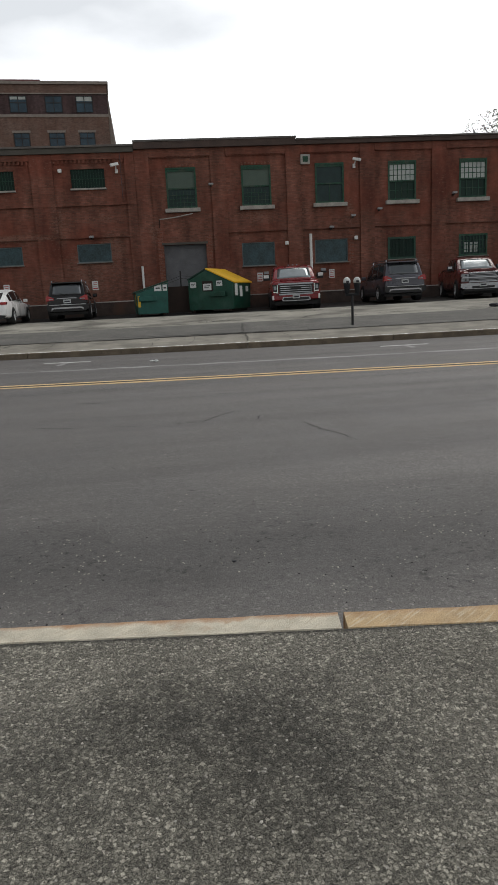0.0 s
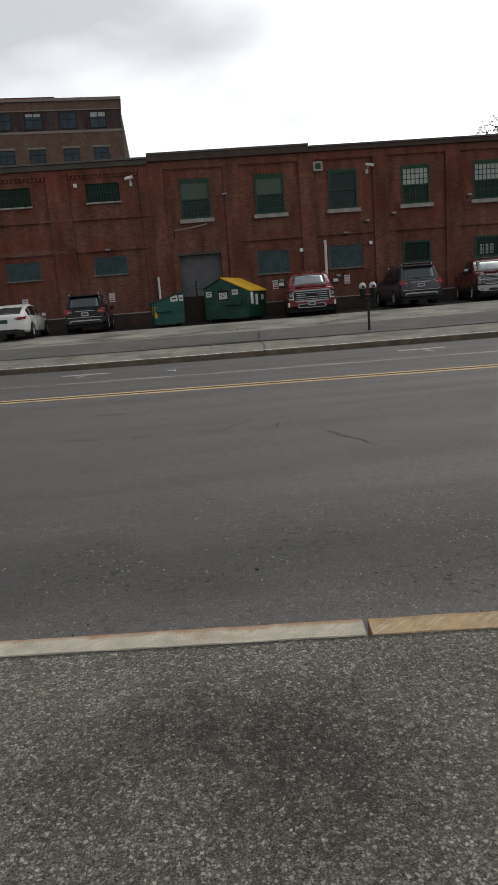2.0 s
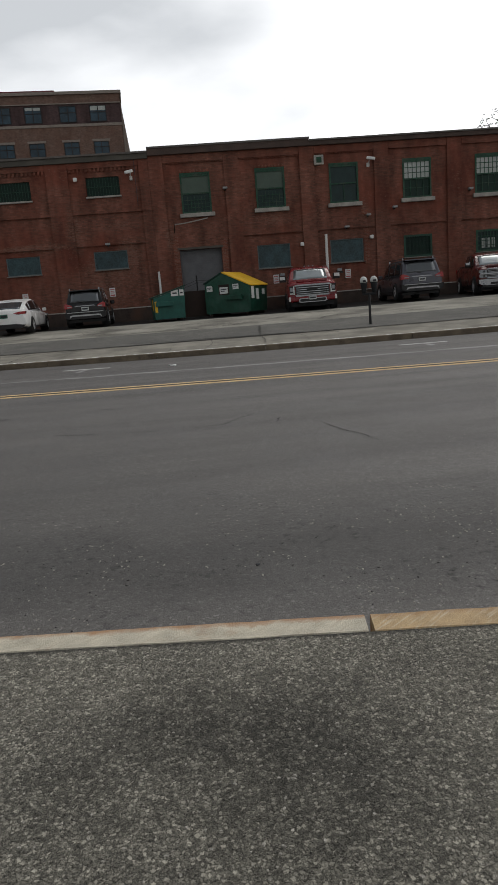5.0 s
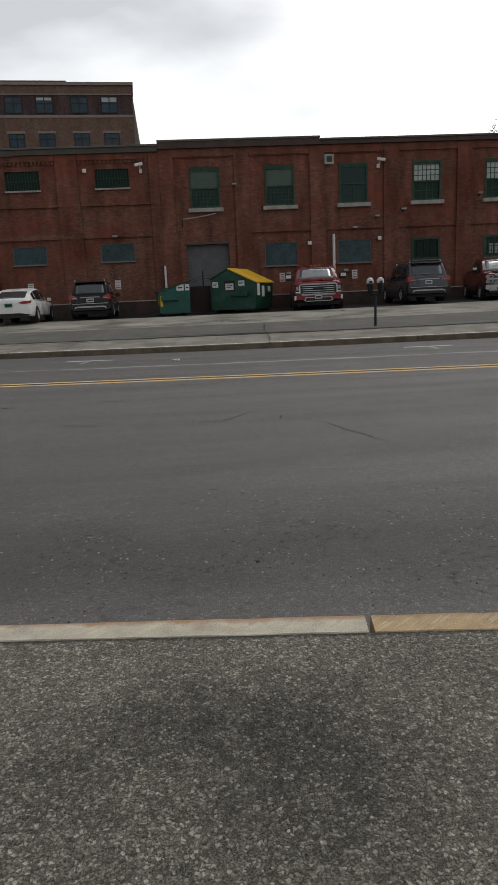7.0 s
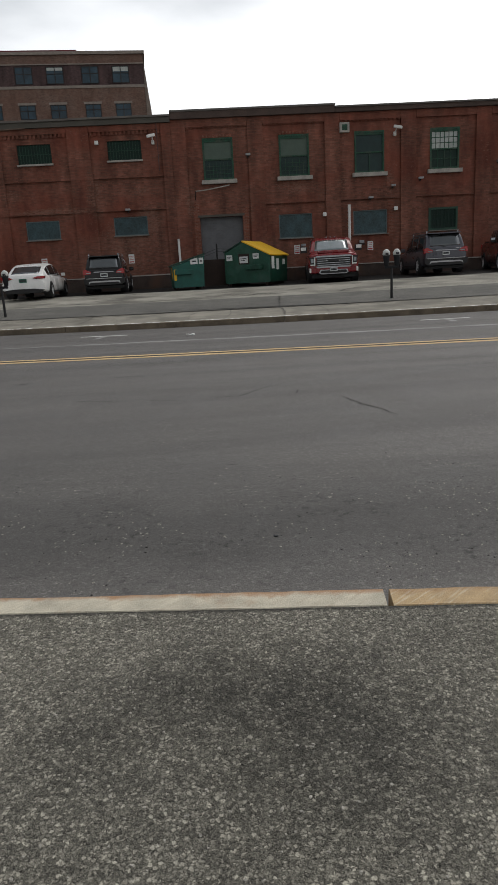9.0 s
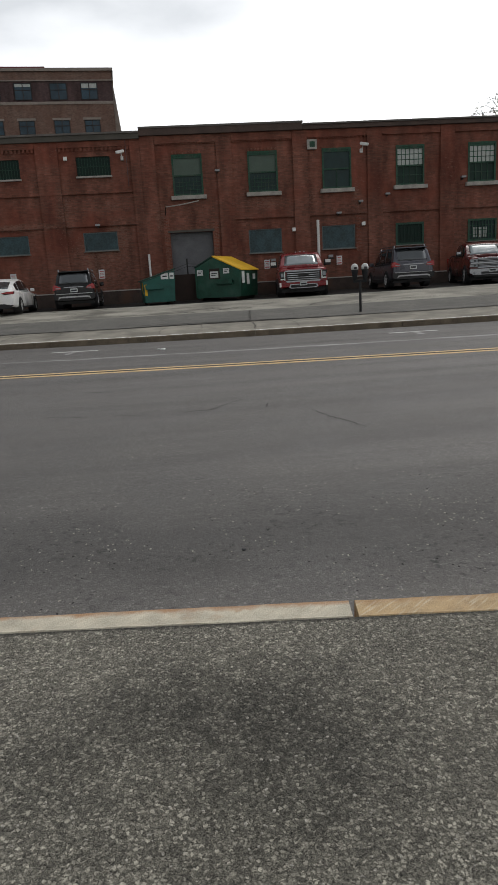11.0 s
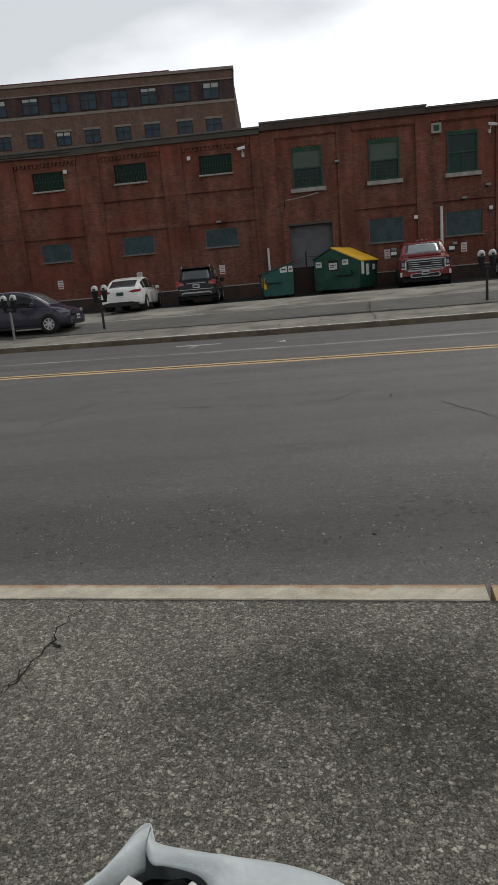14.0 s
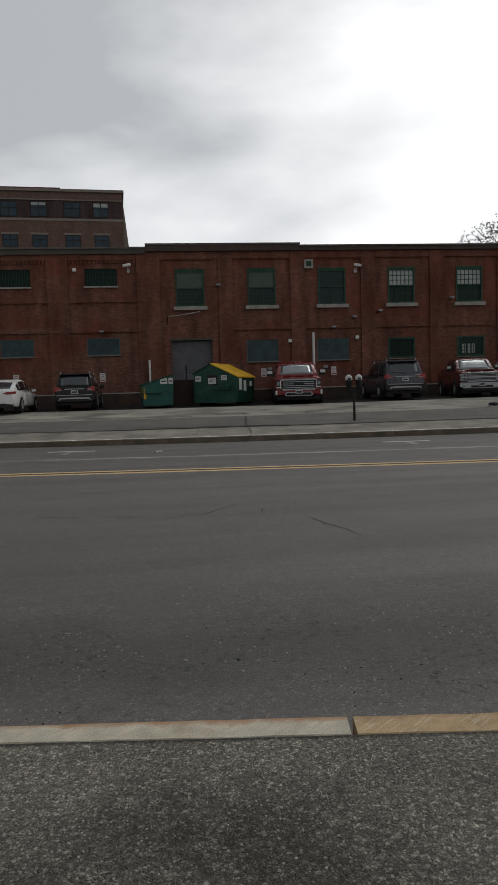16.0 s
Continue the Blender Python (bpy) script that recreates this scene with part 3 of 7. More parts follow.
tagged(link("kerb_bed", sheet(bmesh.new(), [2.345 * S, 2.4 * S, 2.5 * S], -0.16), SIDEWALK), "dark grit packed between the kerb stones", "ground", kind="structure")
tagged(link("gutter_grit", sheet(bmesh.new(), [18.19 * S, 18.3 * S, 18.36 * S], -0.05), SIDEWALK), "dark grit under the far kerb", "ground", kind="structure")


def backing(name, v, depth, material, label):
    """Upright face along the street, closing the joints of the kerb stones."""
    bm = bmesh.new()
    prev = None
    for u in US:
        x, y = street(u, v)
        z = lie(v, x)
        row = (bm.verts.new((x, y, z - depth)), bm.verts.new((x, y, z - 0.004)))
        if prev:
            bm.faces.new((prev[0], row[0], row[1], prev[1]))
        prev = row
    tagged(link(name, bm, material), label, "kerb", kind="structure")


backing("kerb_backing_near", 2.346 * S, 0.3, CRACK, "dark packed soil behind the kerb")
backing("kerb_backing_far", 18.365 * S, 0.3, CRACK, "dark packed soil behind the far kerb")


def line_strip(name, v0, v1, u0, u1, material, label, lift=0.004, wear=0.0):
    bm = bmesh.new()
    n = max(2, int((u1 - u0) / (0.35 if wear else 2)))
    prev = None
    for i in range(n + 1):
        u = u0 + (u1 - u0) * i / n
        row = []
        for v in (v0 + random.uniform(0, wear), v1 - random.uniform(0, wear)):
            x, y = street(u, v)
            row.append(bm.verts.new((x, y, lie(v, x) + lift)))
        if prev:
            bm.faces.new((prev[0], row[0], row[1], prev[1]))
        prev = row
    return tagged(link(name, bm, material), label, "road marking", kind="structure")


line_strip("center_line", 10.96 * S, 11.125 * S, -60, 60, YELLOW, "yellow double center line of the road", wear=0.02)
line_strip("center_line", 11.25 * S, 11.415 * S, -60, 60, YELLOW, "yellow double center line of the road", wear=0.02)
line_strip("lane_edge_line", 13.75 * S, 14.1 * S, -60, 60, WHITE_LINE, "faded white lane line on the road", wear=0.14)
# thin dark strip with uneven edges where the sidewalk meets the asphalt
line_strip("pavement_dark_line", 20.16 * S, 20.25 * S, -60, 60, CRACK_ROAD, "thin dark uneven line behind the sidewalk", 0.016, 0.04)
line_strip("center_seam", 11.13 * S, 11.245 * S, -60, 60, CRACK_ROAD, "dark grime between the yellow lines", 0.003, 0.05)
line_strip("seam_line", 14.9 * S, 14.96 * S, -60, 60, DARK_SEAM, "dark tarred seam along the road", wear=0.03)
for u in (-13.05, -4.5, 3.65, 12.2, -21.6):
    line_strip("parking_mark", 16.08 * S, 16.3 * S, (u - 0.55) * S, (u + 0.6) * S, WHITE_MARK, "worn white parking mark on the asphalt", 0.005, 0.03)
    line_strip("parking_mark", 15.3 * S, 16.1 * S, (u - 0.02) * S, (u + 0.12) * S, WHITE_LINE, "worn white parking mark on the asphalt", 0.005, 0.03)


def kerb_row(bounds, v0, v1, z_top, material, label, group):
    for k, (a, b) in enumerate(zip(bounds, bounds[1:])):
        bm = bmesh.new()
        n = max(2, int((b - a) / 0.12))
        rings = []
        for i in range(n + 1):
            u = a + 0.013 + (b - a - 0.026) * i / n
            x, _ = street(u, v0)
            z = lie((v0 + v1) / 2, x) if z_top is None else z_top
            j = [random.uniform(-0.004, 0.004) for _ in range(4)]
            rings.append([(u, v0, z - 0.3), (u, v0 + j[0], z - 0.014), (u, v0 + 0.012, z + j[1] * 0.5), (u, v1 - 0.016, z + j[2] * 0.5), (u, v1 + j[3], z - 0.02), (u, v1 + 0.006, z - 0.3)])
        loft(bm, rings)
        ob = link("kerb_stone", bm, material if k != 7 or z_top is None else GRANITE_TAN)
        ob.matrix_basis = pose(0, 0, 0, 0, 0, TURN)
        tagged(ob, label, "kerb", group)


JOINT = 0.325 * S
kerb_row([JOINT + d for d in (-35, -28, -21, -14, -10.5, -7.0, -3.5, 0.0, 3.0, 6.2, 9.4, 14, 20, 28, 36)], 2.345 * S, 2.497 * S, 0.0, GRANITE, "pale tan granite kerb stone with rusty stains", "near kerb stones")
kerb_row([d * S for d in (-44, -36, -28, -22, -18.6, -15.2, -11.8, -9.1, -6.1, -3.05, -0.1, 3.85, 7.1, 10.4, 13.7, 17, 22, 28, 36, 44)], 18.2 * S, 18.36 * S, None, GRANITE_FAR, "weathered brown granite kerb stone", "far kerb stones")


def crack(name, pts, width, material, label, z_off=0.003, wander=0.02, in_plan=True):
    """A thin dark fissure along a polyline of the plan, its width and course uneven."""
    bm = bmesh.new()
    fine = []
    for (x0, y0), (x1, y1) in zip(pts, pts[1:]):
        n = max(2, int(math.hypot(x1 - x0, y1 - y0) / 0.035))
        for i in range(n):
            f = i / n
            fine.append((x0 + (x1 - x0) * f + random.uniform(-wander, wander) * 0.6, y0 + (y1 - y0) * f + random.uniform(-wander, wander) * 0.4))
    fine.append(pts[-1])
    prev = None
    for i, (x, y) in enumerate(fine):
        j, k = fine[max(0, i - 1)], fine[min(len(fine) - 1, i + 1)]
        d = Vector((k[0] - j[0], k[1] - j[1]))
        d = Vector((-d.y, d.x)).normalized() * width * random.uniform(0.25, 1.0) * min(1, 0.3 + min(i, len(fine) - 1 - i) / 4)
        z = ground_at(x, y) + z_off
        row = (bm.verts.new((x - d.x, y - d.y, z)), bm.verts.new((x + d.x, y + d.y, z)))
        if prev:
            bm.faces.new((prev[0], row[0], row[1], prev[1]))
        prev = row
    return tagged(link(name, bm, material), label, "crack", kind="structure")


def scaled(pts):
    return [(x * S, y * S) for x, y in pts]


crack("sidewalk_crack", scaled([(-1.06, 2.46), (-1.08, 2.34), (-1.1, 2.25), (-1.09, 2.13), (-1.11, 1.97), (-1.15, 1.76), (-1.15, 1.59), (-1.13, 1.44), (-1.09, 1.2), (-1.13, 1.11), (-1.18, 1.03), (-1.2, 0.9), (-1.25, 0.4)]), 0.0065, CRACK, "dark branching crack across the asphalt sidewalk", wander=0.035)
crack("sidewalk_crack", scaled([(-1.13, 1.44), (-1.17, 1.36), (-1.16, 1.27), (-1.09, 1.2)]), 0.005, CRACK, "dark branching crack across the asphalt sidewalk")
crack("sidewalk_crack", scaled([(-1.1, 2.02), (-1.135, 1.9), (-1.12, 1.8), (-1.165, 1.7), (-1.15, 1.6)]), 0.004, CRACK, "fine side branch of the sidewalk crack", wander=0.04)
crack("sidewalk_crack", scaled([(-1.15, 1.62), (-1.185, 1.5), (-1.17, 1.4), (-1.2, 1.2), (-1.22, 1.0), (-1.26, 0.85)]), 0.004, CRACK, "fine side branch of the sidewalk crack", wander=0.04)
crack("sidewalk_crack", scaled([(-1.12, 1.9), (-1.08, 1.82), (-1.1, 1.7)]), 0.0035, CRACK, "fine side branch of the sidewalk crack", wander=0.04)
crack("sidewalk_crack", scaled([(-1.09, 2.13), (-1.06, 2.08), (-1.05, 2.1)]), 0.016, CRACK, "dark branching crack across the asphalt sidewalk")
for pts, w in (([(1.32, 6.92), (1.43, 6.49), (1.54, 6.25), (1.64, 5.89)], 0.016), ([(-0.05, 7.31), (0.27, 7.33), (0.44, 7.59), (0.66, 7.85)], 0.014), ([(-1.43, 9.24), (-0.96, 9.14)], 0.02),
               ([(-1.64, 7.61), (-1.11, 7.42)], 0.016), ([(-0.8, 7.4), (-0.45, 7.3)], 0.014), ([(0.85, 7.21), (0.93, 7.47)], 0.02), ([(0.03, 4.7), (0.11, 4.7)], 0.016), ([(-2.95, 4.0), (-2.99, 4.49), (-2.95, 4.86), (-3.04, 5.47)], 0.014),
               ([(-3.02, 7.02), (-3.0, 7.2), (-2.86, 7.44)], 0.022), ([(-5.81, 9.34), (-5.06, 8.25)], 0.014), ([(-2.94, 7.96), (-2.74, 8.38)], 0.018), ([(-2.74, 9.07), (-2.49, 9.17)], 0.025), ([(-4.6, 7.4), (-4.1, 7.2)], 0.013),
               ([(3.6, 8.2), (4.6, 8.0), (5.4, 8.05)], 0.012), ([(0.5, 9.3), (0.75, 9.25)], 0.016), ([(5.2, 10.2), (5.45, 10.1)], 0.02)):
    crack("road_crack", scaled(pts), w * 0.7, CRACK_ROAD, "thin dark crack in the road asphalt", 0.004, 0.04)
for pts, w in (([(2.0, 18.4), (2.1, 19.3), (2.05, 20.2), (2.3, 22.6)], 0.02), ([(4.3, 19.2), (4.0, 19.8), (4.1, 20.2)], 0.02), ([(-5.2, 18.8), (-4.8, 20.6)], 0.02), ([(-8, 20.6), (-5, 20.45), (-1, 20.5), (3, 20.15)], 0.035),
               ([(-2.0, 21.0), (1.2, 20.4), (3.4, 20.0)], 0.045), ([(3, 19.95), (6.5, 19.5), (12, 18.9)], 0.03), ([(3.6, 23.4), (4.4, 22.9), (4.7, 23.6), (5.6, 24.4)], 0.05), ([(5.3, 22.3), (6.5, 22.9), (8.0, 23.2), (10.5, 22.2)], 0.05),
               ([(-4, 24.4), (-1.5, 24.0), (0.5, 24.3), (2.5, 23.4)], 0.05), ([(-8, 24.6), (-6, 23.9), (-4.5, 24.2)], 0.04), ([(9.6, 23.3), (11.0, 22.6), (12.6, 22.5)], 0.07), ([(-13, 25.4), (-11.0, 25.0), (-9.2, 25.6)], 0.05)):
    crack("lot_crack", scaled(pts), w, CRACK_ROAD, "dark crack in the worn paving", 0.02, 0.08)

patchy = random.Random(23)
for _ in range(26):
    u, v = patchy.uniform(-17, 17), patchy.uniform(23.0, 27.6)
    run, pts = patchy.uniform(0.8, 3.2), []
    for i in range(5):
        pts.append(street((u + run * i / 4) * S, (v + patchy.uniform(-0.35, 0.35)) * S))
    crack("lot_crack", pts, patchy.uniform(0.03, 0.09), CRACK_ROAD, "dark crack in the worn paving", 0.012, 0.09)
for _ in range(5):
    u, v = patchy.uniform(-16, 16), patchy.uniform(18.5, 20.0)
    crack("lot_crack", [street(u * S, 18.4 * S), street((u + patchy.uniform(-.2, .2)) * S, 19.3 * S), street((u + patchy.uniform(-.3, .3)) * S, 20.15 * S)], 0.010, CRACK_ROAD, "dark joint across the sidewalk", 0.012, 0.03)

# dark oily scuffs and pale specks of grit lie in the surfaces: loose chips on the near road and sidewalk
rng = random.Random(5)


def strewn(name, places, material, label):
    """Many small flat five-sided stones in one mesh."""
    verts, faces = [], []
    for x, y, z, r in places:
        turn, long = rng.uniform(0, 6.3), rng.uniform(0.9, 1.8)
        tip = (rng.uniform(-.3, .3), rng.uniform(-.3, .3))
        base = len(verts)
        for h, k in ((-0.15, 1.0), (0.4, 0.62)):
            for i in range(5):
                a = i * 1.2566 + rng.uniform(-.3, .3)
                px, py = math.cos(a) * k * long, math.sin(a) * k
                qx, qy = px * math.cos(turn) - py * math.sin(turn), px * math.sin(turn) + py * math.cos(turn)
                verts.append((x + qx * r, y + qy * r, z + (h + (qx * tip[0] + qy * tip[1]) * 0.5) * r))
        faces += [tuple(base + 5 + i for i in range(5))] + [(base + i, base + (i + 1) % 5, base + 5 + (i + 1) % 5, base + 5 + i) for i in range(5)]
    me = bpy.data.meshes.new(name)
    me.from_pydata(verts, [], faces)
    me.materials.append(material)
    return tagged(new(name, me), label, "gravel", kind="stuff")


road_places, pit_places, walk_places = [], [], []
for _ in range(330):
    cu, cv = rng.uniform(-7, 7), (rng.gauss(3.5, 0.42) if rng.random() < 0.72 else rng.uniform(2.6, 6.0)) * S
    for _ in range(rng.randint(2, 15)):
        u, v = cu + rng.gauss(0, 0.13), cv + rng.gauss(0, 0.07)
        if v > 2.52 * S:
            x, y = street(u, v)
            (road_places if rng.random() < 0.68 else pit_places).append((x, y, lie(v, x), rng.uniform(0.003, 0.0075)))
for _ in range(2600):
    x, y = rng.uniform(-2.3, 2.3), rng.uniform(0.45, 2.5 * S)
    if y + SLOPE * x < 2.3 * S:
        walk_places.append((x, y, 0.0, rng.uniform(0.0022, 0.0062)))
strewn("road_grit", road_places, GRIT, "small pale stone chips strewn on the road")
strewn("road_pits", [(x, y, z, r * 0.9) for x, y, z, r in pit_places], CRACK_ROAD, "small dark stone chips and pits in the road")
strewn("sidewalk_aggregate", walk_places, GRIT, "pale aggregate stones worn proud of the asphalt")


# ---- tall office building far behind ----
def tall_building():
    b = empty("office_building", (-4.9 * S, 72 * S, 0), 4.8)
    tagged(b, "tall brown brick office building with rows of square windows", "building")
    left, u = -60 * S, S
    part("wall", boxed(left, 0, 0, 26, 0, 19.25 * u), BRICK_TALL, b)
    part("band", boxed(left, 0.06, -0.06, 26, 19.25 * u, 19.5 * u), LIMESTONE, b, "pale stone band")
    part("upper_wall", boxed(left, 0, 0.03, 26, 19.5 * u, 21.3 * u), BRICK_DARK, b, "dark brick upper storey")
    part("frieze", boxed(left, 0.04, -0.04, 26, 21.3 * u, 22.15 * u), BRICK_TALL, b)
    part("cornice", boxed(left, 0.22, -0.22, 26, 22.15 * u, 22.42 * u), LIMESTONE, b, "weathered stone cornice")
    part("string_course", boxed(left, 0.08, -0.08, 26, 21.3 * u, 21.4 * u), LIMESTONE, b)
    part("parapet", boxed(-34 * u, -6.2 * u, 0.6, 22, 22.42 * u, 22.75 * u), MAROON, b, "maroon roof parapet")
    side = prism(bmesh.new(), [(0.001, 0), (1.9 * u, 0), (0.55 * u, 16.9 * u), (0.05, 22.1 * u)], 1.2, 24)
    part("side_wall", side, LIMESTONE, b, "pale rendered side wall")
    for s in (2.2, 5.1, 8.4, 11.3, 14.4, 17.3, 20.2, 23.4, 26.2, 29.35, 32.3, 35.0, 38.0, 41.0, 44.0):
        for zc, w, h, kind in ((20.4, 1.62, 1.52, 1), (17.2, 1.5, 1.28, 0), (13.6, 1.5, 1.28, 0)):
            x, z = -s * u, zc * u
            w2, h2 = w * u / 2, h * u / 2
            win = part("window", boxed(x - w2 + 0.04, x + w2 - 0.04, -0.012, 0.02, z - h2 + 0.04, z + h2 - 0.04), GLASS_TALL, b, "blue-grey reflecting glass")
            part("window_frame", frame_bm(x - w2, x + w2, z - h2, z + h2, -0.05, 0.1, 0.08), BLACK, win)
            part("mullion", boxed(x - 0.045, x + 0.045, -0.045, 0.1, z - h2 + 0.08, z + h2 - 0.08), BLACK, win)
            part("transom", boxed(x - w2 + 0.08, x + w2 - 0.08, -0.04, 0.1, z + 0.1, z + 0.18), BLACK, win)
            if random.random() < 0.22:
                part("blind", boxed(x - w2 + 0.1, x + w2 - 0.1, -0.02, -0.014, z + random.choice((0.3, 0.45)), z + h2 - 0.09), BLIND, win, "pale lowered blind")
            if kind:
                part("spandrel", boxed(x - w2 - 0.25, x - w2 - 0.05, -0.03, 0.05, z - h2, z + h2), BRICK_DARK, win)
            else:
                part("lintel", boxed(x - w2 - 0.12, x + w2 + 0.12, -0.06, 0.05, z + h2 + 0.003, z + h2 + 0.22), LIMESTONE, win)


tall_building()

# ---- long two-storey brick front ----
XL, XR = -52 * S, 44 * S
X_STEP = -1.3 * S
UP_L = [(-3.53, 1.58), (-7.72, 1.58), (-11.87, 1.56), (-16.14, 1.44), (-19.3, 1.56), (-23.4, 1.56)]
LOW_L = [(-3.54, 1.62), (-7.73, 1.6), (-11.96, 1.5)]
UP_R = [0.855, 4.49, 8.13, 11.81, 15.49, 19.16, 22.99, 26.7]
LOW_R = [(4.46, 1.64), (8.15, 1.68), (11.79, 1.47), (15.57, 1.53), (19.25, 1.53)]
HOLES = []
for xc, w in UP_L:
    HOLES.append((xc - w / 2, xc + w / 2, 6.67, 7.53))
for xc, w in LOW_L:
    HOLES.append((xc - w / 2, xc + w / 2, 3.27, 4.13))
HOLES += [(-16.84, -15.45, 3.31, 4.16), (-22.9, -21.84, 3.42, 4.2), (-20.22, -18.37, -1, 3.73), (-0.19, 1.88, -1, 3.92), (21.94, 25.0, -1, 3.89)]
for xc in UP_R:
    HOLES.append((xc - 0.725, xc + 0.725, 5.6, 7.47))
for xc, w in LOW_R:
    HOLES.append((xc - w / 2, xc + w / 2, 2.76, 3.88 if xc < 10 else 3.84))


def pierced(bm, x0, x1, z0, z1, y0, y1, holes):
    zs = sorted({z0, z1, *[z for h in holes for z in h[2:] if z0 < z < z1]})
    for za, zb in zip(zs, zs[1:]):
        cuts = sorted((max(h[0], x0), min(h[1], x1)) for h in holes if h[2] < (za + zb) / 2 < h[3] and h[1] > x0 and h[0] < x1)
        x = x0
        for a, b in cuts:
            if a > x:
                box(bm, x * S, a * S, y0, y1, za * S, zb * S)
            x = max(x, b)
        if x < x1:
            box(bm, x * S, x1 * S, y0, y1, za * S, zb * S)
    return bm


REC = D + 0.11
tagged(link("wall_front_left", pierced(bmesh.new(), -52, -1.3, 0, 8.2, REC, REC + 0.45, HOLES), BRICK), "painted dark red brick wall with worn patches", "wall", kind="structure")
tagged(link("wall_front_right", pierced(bmesh.new(), -1.3, 44, 0, 8.3, REC, REC + 0.45, HOLES), BRICK), "painted dark red brick wall with worn patches", "wall", kind="structure")
shell = bmesh.new()
box(shell, XL, XL + 0.4, REC + 0.45, D + 24, 0, 8.2 * S)
box(shell, XR - 0.4, XR, REC + 0.45, D + 24, 0, 8.2 * S)
box(shell, XL, XR, D + 24, D + 24.4, 0, 8.2 * S)
tagged(link("wall_back", shell, BRICK), "red brick rear and end walls", "wall", kind="structure")
tagged(link("roof", boxed(XL, XR, REC + 0.45, D + 24, 7.9 * S, 8.1 * S), CORNICE), "flat tarred roof", "roof", kind="structure")
tagged(link("interior_partition", boxed(XL + 0.5, XR - 0.5, D + 3.2, D + 3.4, 0, 7.8 * S), GREEN_DARK), "dim inner wall behind the windows", "wall", kind="structure")
tagged(link("cornice_left", boxed(XL, X_STEP, D - 0.12, REC + 0.3, 8.2 * S, 8.5 * S, bevel=0.02), CORNICE), "dark tarred metal coping along the roof", "cornice", kind="structure")
tagged(link("cornice_middle", boxed(X_STEP + 0.002, 6.46 * S, D - 0.16, REC + 0.3, 8.3 * S, 8.66 * S, bevel=0.02), BROWN_COPING), "dark tarred metal coping along the roof", "cornice", kind="structure")
tagged(link("cornice_right", boxed(6.46 * S + 0.002, XR, D - 0.14, REC + 0.3, 8.3 * S, 8.55 * S, bevel=0.02), BROWN_COPING), "dark tarred metal coping along the roof", "cornice", kind="structure")
for name, a, b, lo, hi in (("cornice_lip_left", XL, X_STEP, 8.44, 8.53), ("cornice_lip_middle", X_STEP, 6.48 * S, 8.6, 8.69), ("cornice_lip_right", 6.48 * S + .004, XR, 8.5, 8.58)):
    tagged(link(name, boxed(a, b, D - 0.2, REC + 0.3, lo * S, hi * S, bevel=0.012), CORNICE_TOP), "thin weathered metal lip on the coping", "cornice", kind="structure")


def pilaster(x0, x1, z1, material=None):
    z0 = ground_at((x0 + x1) / 2 * S, D) - 0.15
    tagged(link("pilaster", boxed(x0 * S, x1 * S, D, REC - 0.001, z0, z1 * S, bevel=0.008), material or BRICK), "painted brick pilaster", "pilaster", kind="structure")


LP = [(-1.77, -1.31), (-6.15, -5.12), (-10.3, -9.25), (-14.55, -13.5), (-18.1, -17.35), (-21.6, -20.95), (-26.5, -25.0)]
for a, b in LP:
    pilaster(a, b, 8.2)
RP = [(-1.3, -0.62)] + [(2.28 + 3.68 * i, 3.02 + 3.68 * i) for i in range(7)]
for a, b in RP:
    pilaster(a, b, 8.3)


def corbels(x0, x1, z_teeth, z_band, z_top, toothed=True):
    bm = bmesh.new()
    box(bm, x0 * S, x1 * S, D + 0.005, REC - 0.001, z_band * S, z_top * S)
    n = max(1, int((x1 - x0) / 0.19)) if toothed else 0
    for i in range(n):
        xa = x0 + (x1 - x0) * (i + 0.25) / n
        box(bm, xa * S, (xa + 0.1) * S, D + 0.02, REC - 0.001, z_teeth * S, z_band * S - 0.002)
    tagged(link("corbel_table", bm, BRICK), "row of corbelled brick teeth under the coping", "brickwork", kind="structure")


for (a, b), (c, d) in zip(sorted(LP), sorted(LP)[1:]):
    corbels(b + 0.01, c - 0.01, 7.78, 7.93, 8.195)
for i, ((a, b), (c, d)) in enumerate(zip(RP, RP[1:])):
    corbels(b + 0.01, c - 0.01, 7.9, 7.96, 8.295, i < 3)


def ledge(name, x0, x1, z, h, out, material, label):
    tagged(link(name, boxed(x0 * S, x1 * S, D - out, REC - 0.001, (z - h / 2) * S, (z + h / 2) * S), material), label, "ledge", kind="structure")


ledge("ledge_upper", -50, -1.32, 5.9, 0.05, 0.016, BRICK, "thin projecting brick course")
ledge("ledge_lower", -17.3, -1.32, 4.42, 0.045, 0.014, BRICK, "thin projecting brick course")
ledge("ledge_right", 3.03, 43, 4.4, 0.035, 0.008, BRICK, "thin projecting brick course")
for i, (a, b) in enumerate(((-50, -20.3), (-18.3, -0.25), (1.95, 21.9), (25.1, 43))):
    tagged(link("plinth_%d" % (i + 1), boxed(a * S, b * S, D - 0.1, REC - 0.002, 0.3, 1.33 * S, bevel=0.02), PLINTH), "dark stone plinth at the foot of the wall", "plinth", kind="structure")
for i, (a, b) in enumerate(((-50, -20.3), (-18.3, -0.25), (1.95, 21.9))):
    ledge("plinth_cap_%d" % (i + 1), a, b, 1.36, 0.05, 0.12, STONE, "pale stone cap on the plinth")
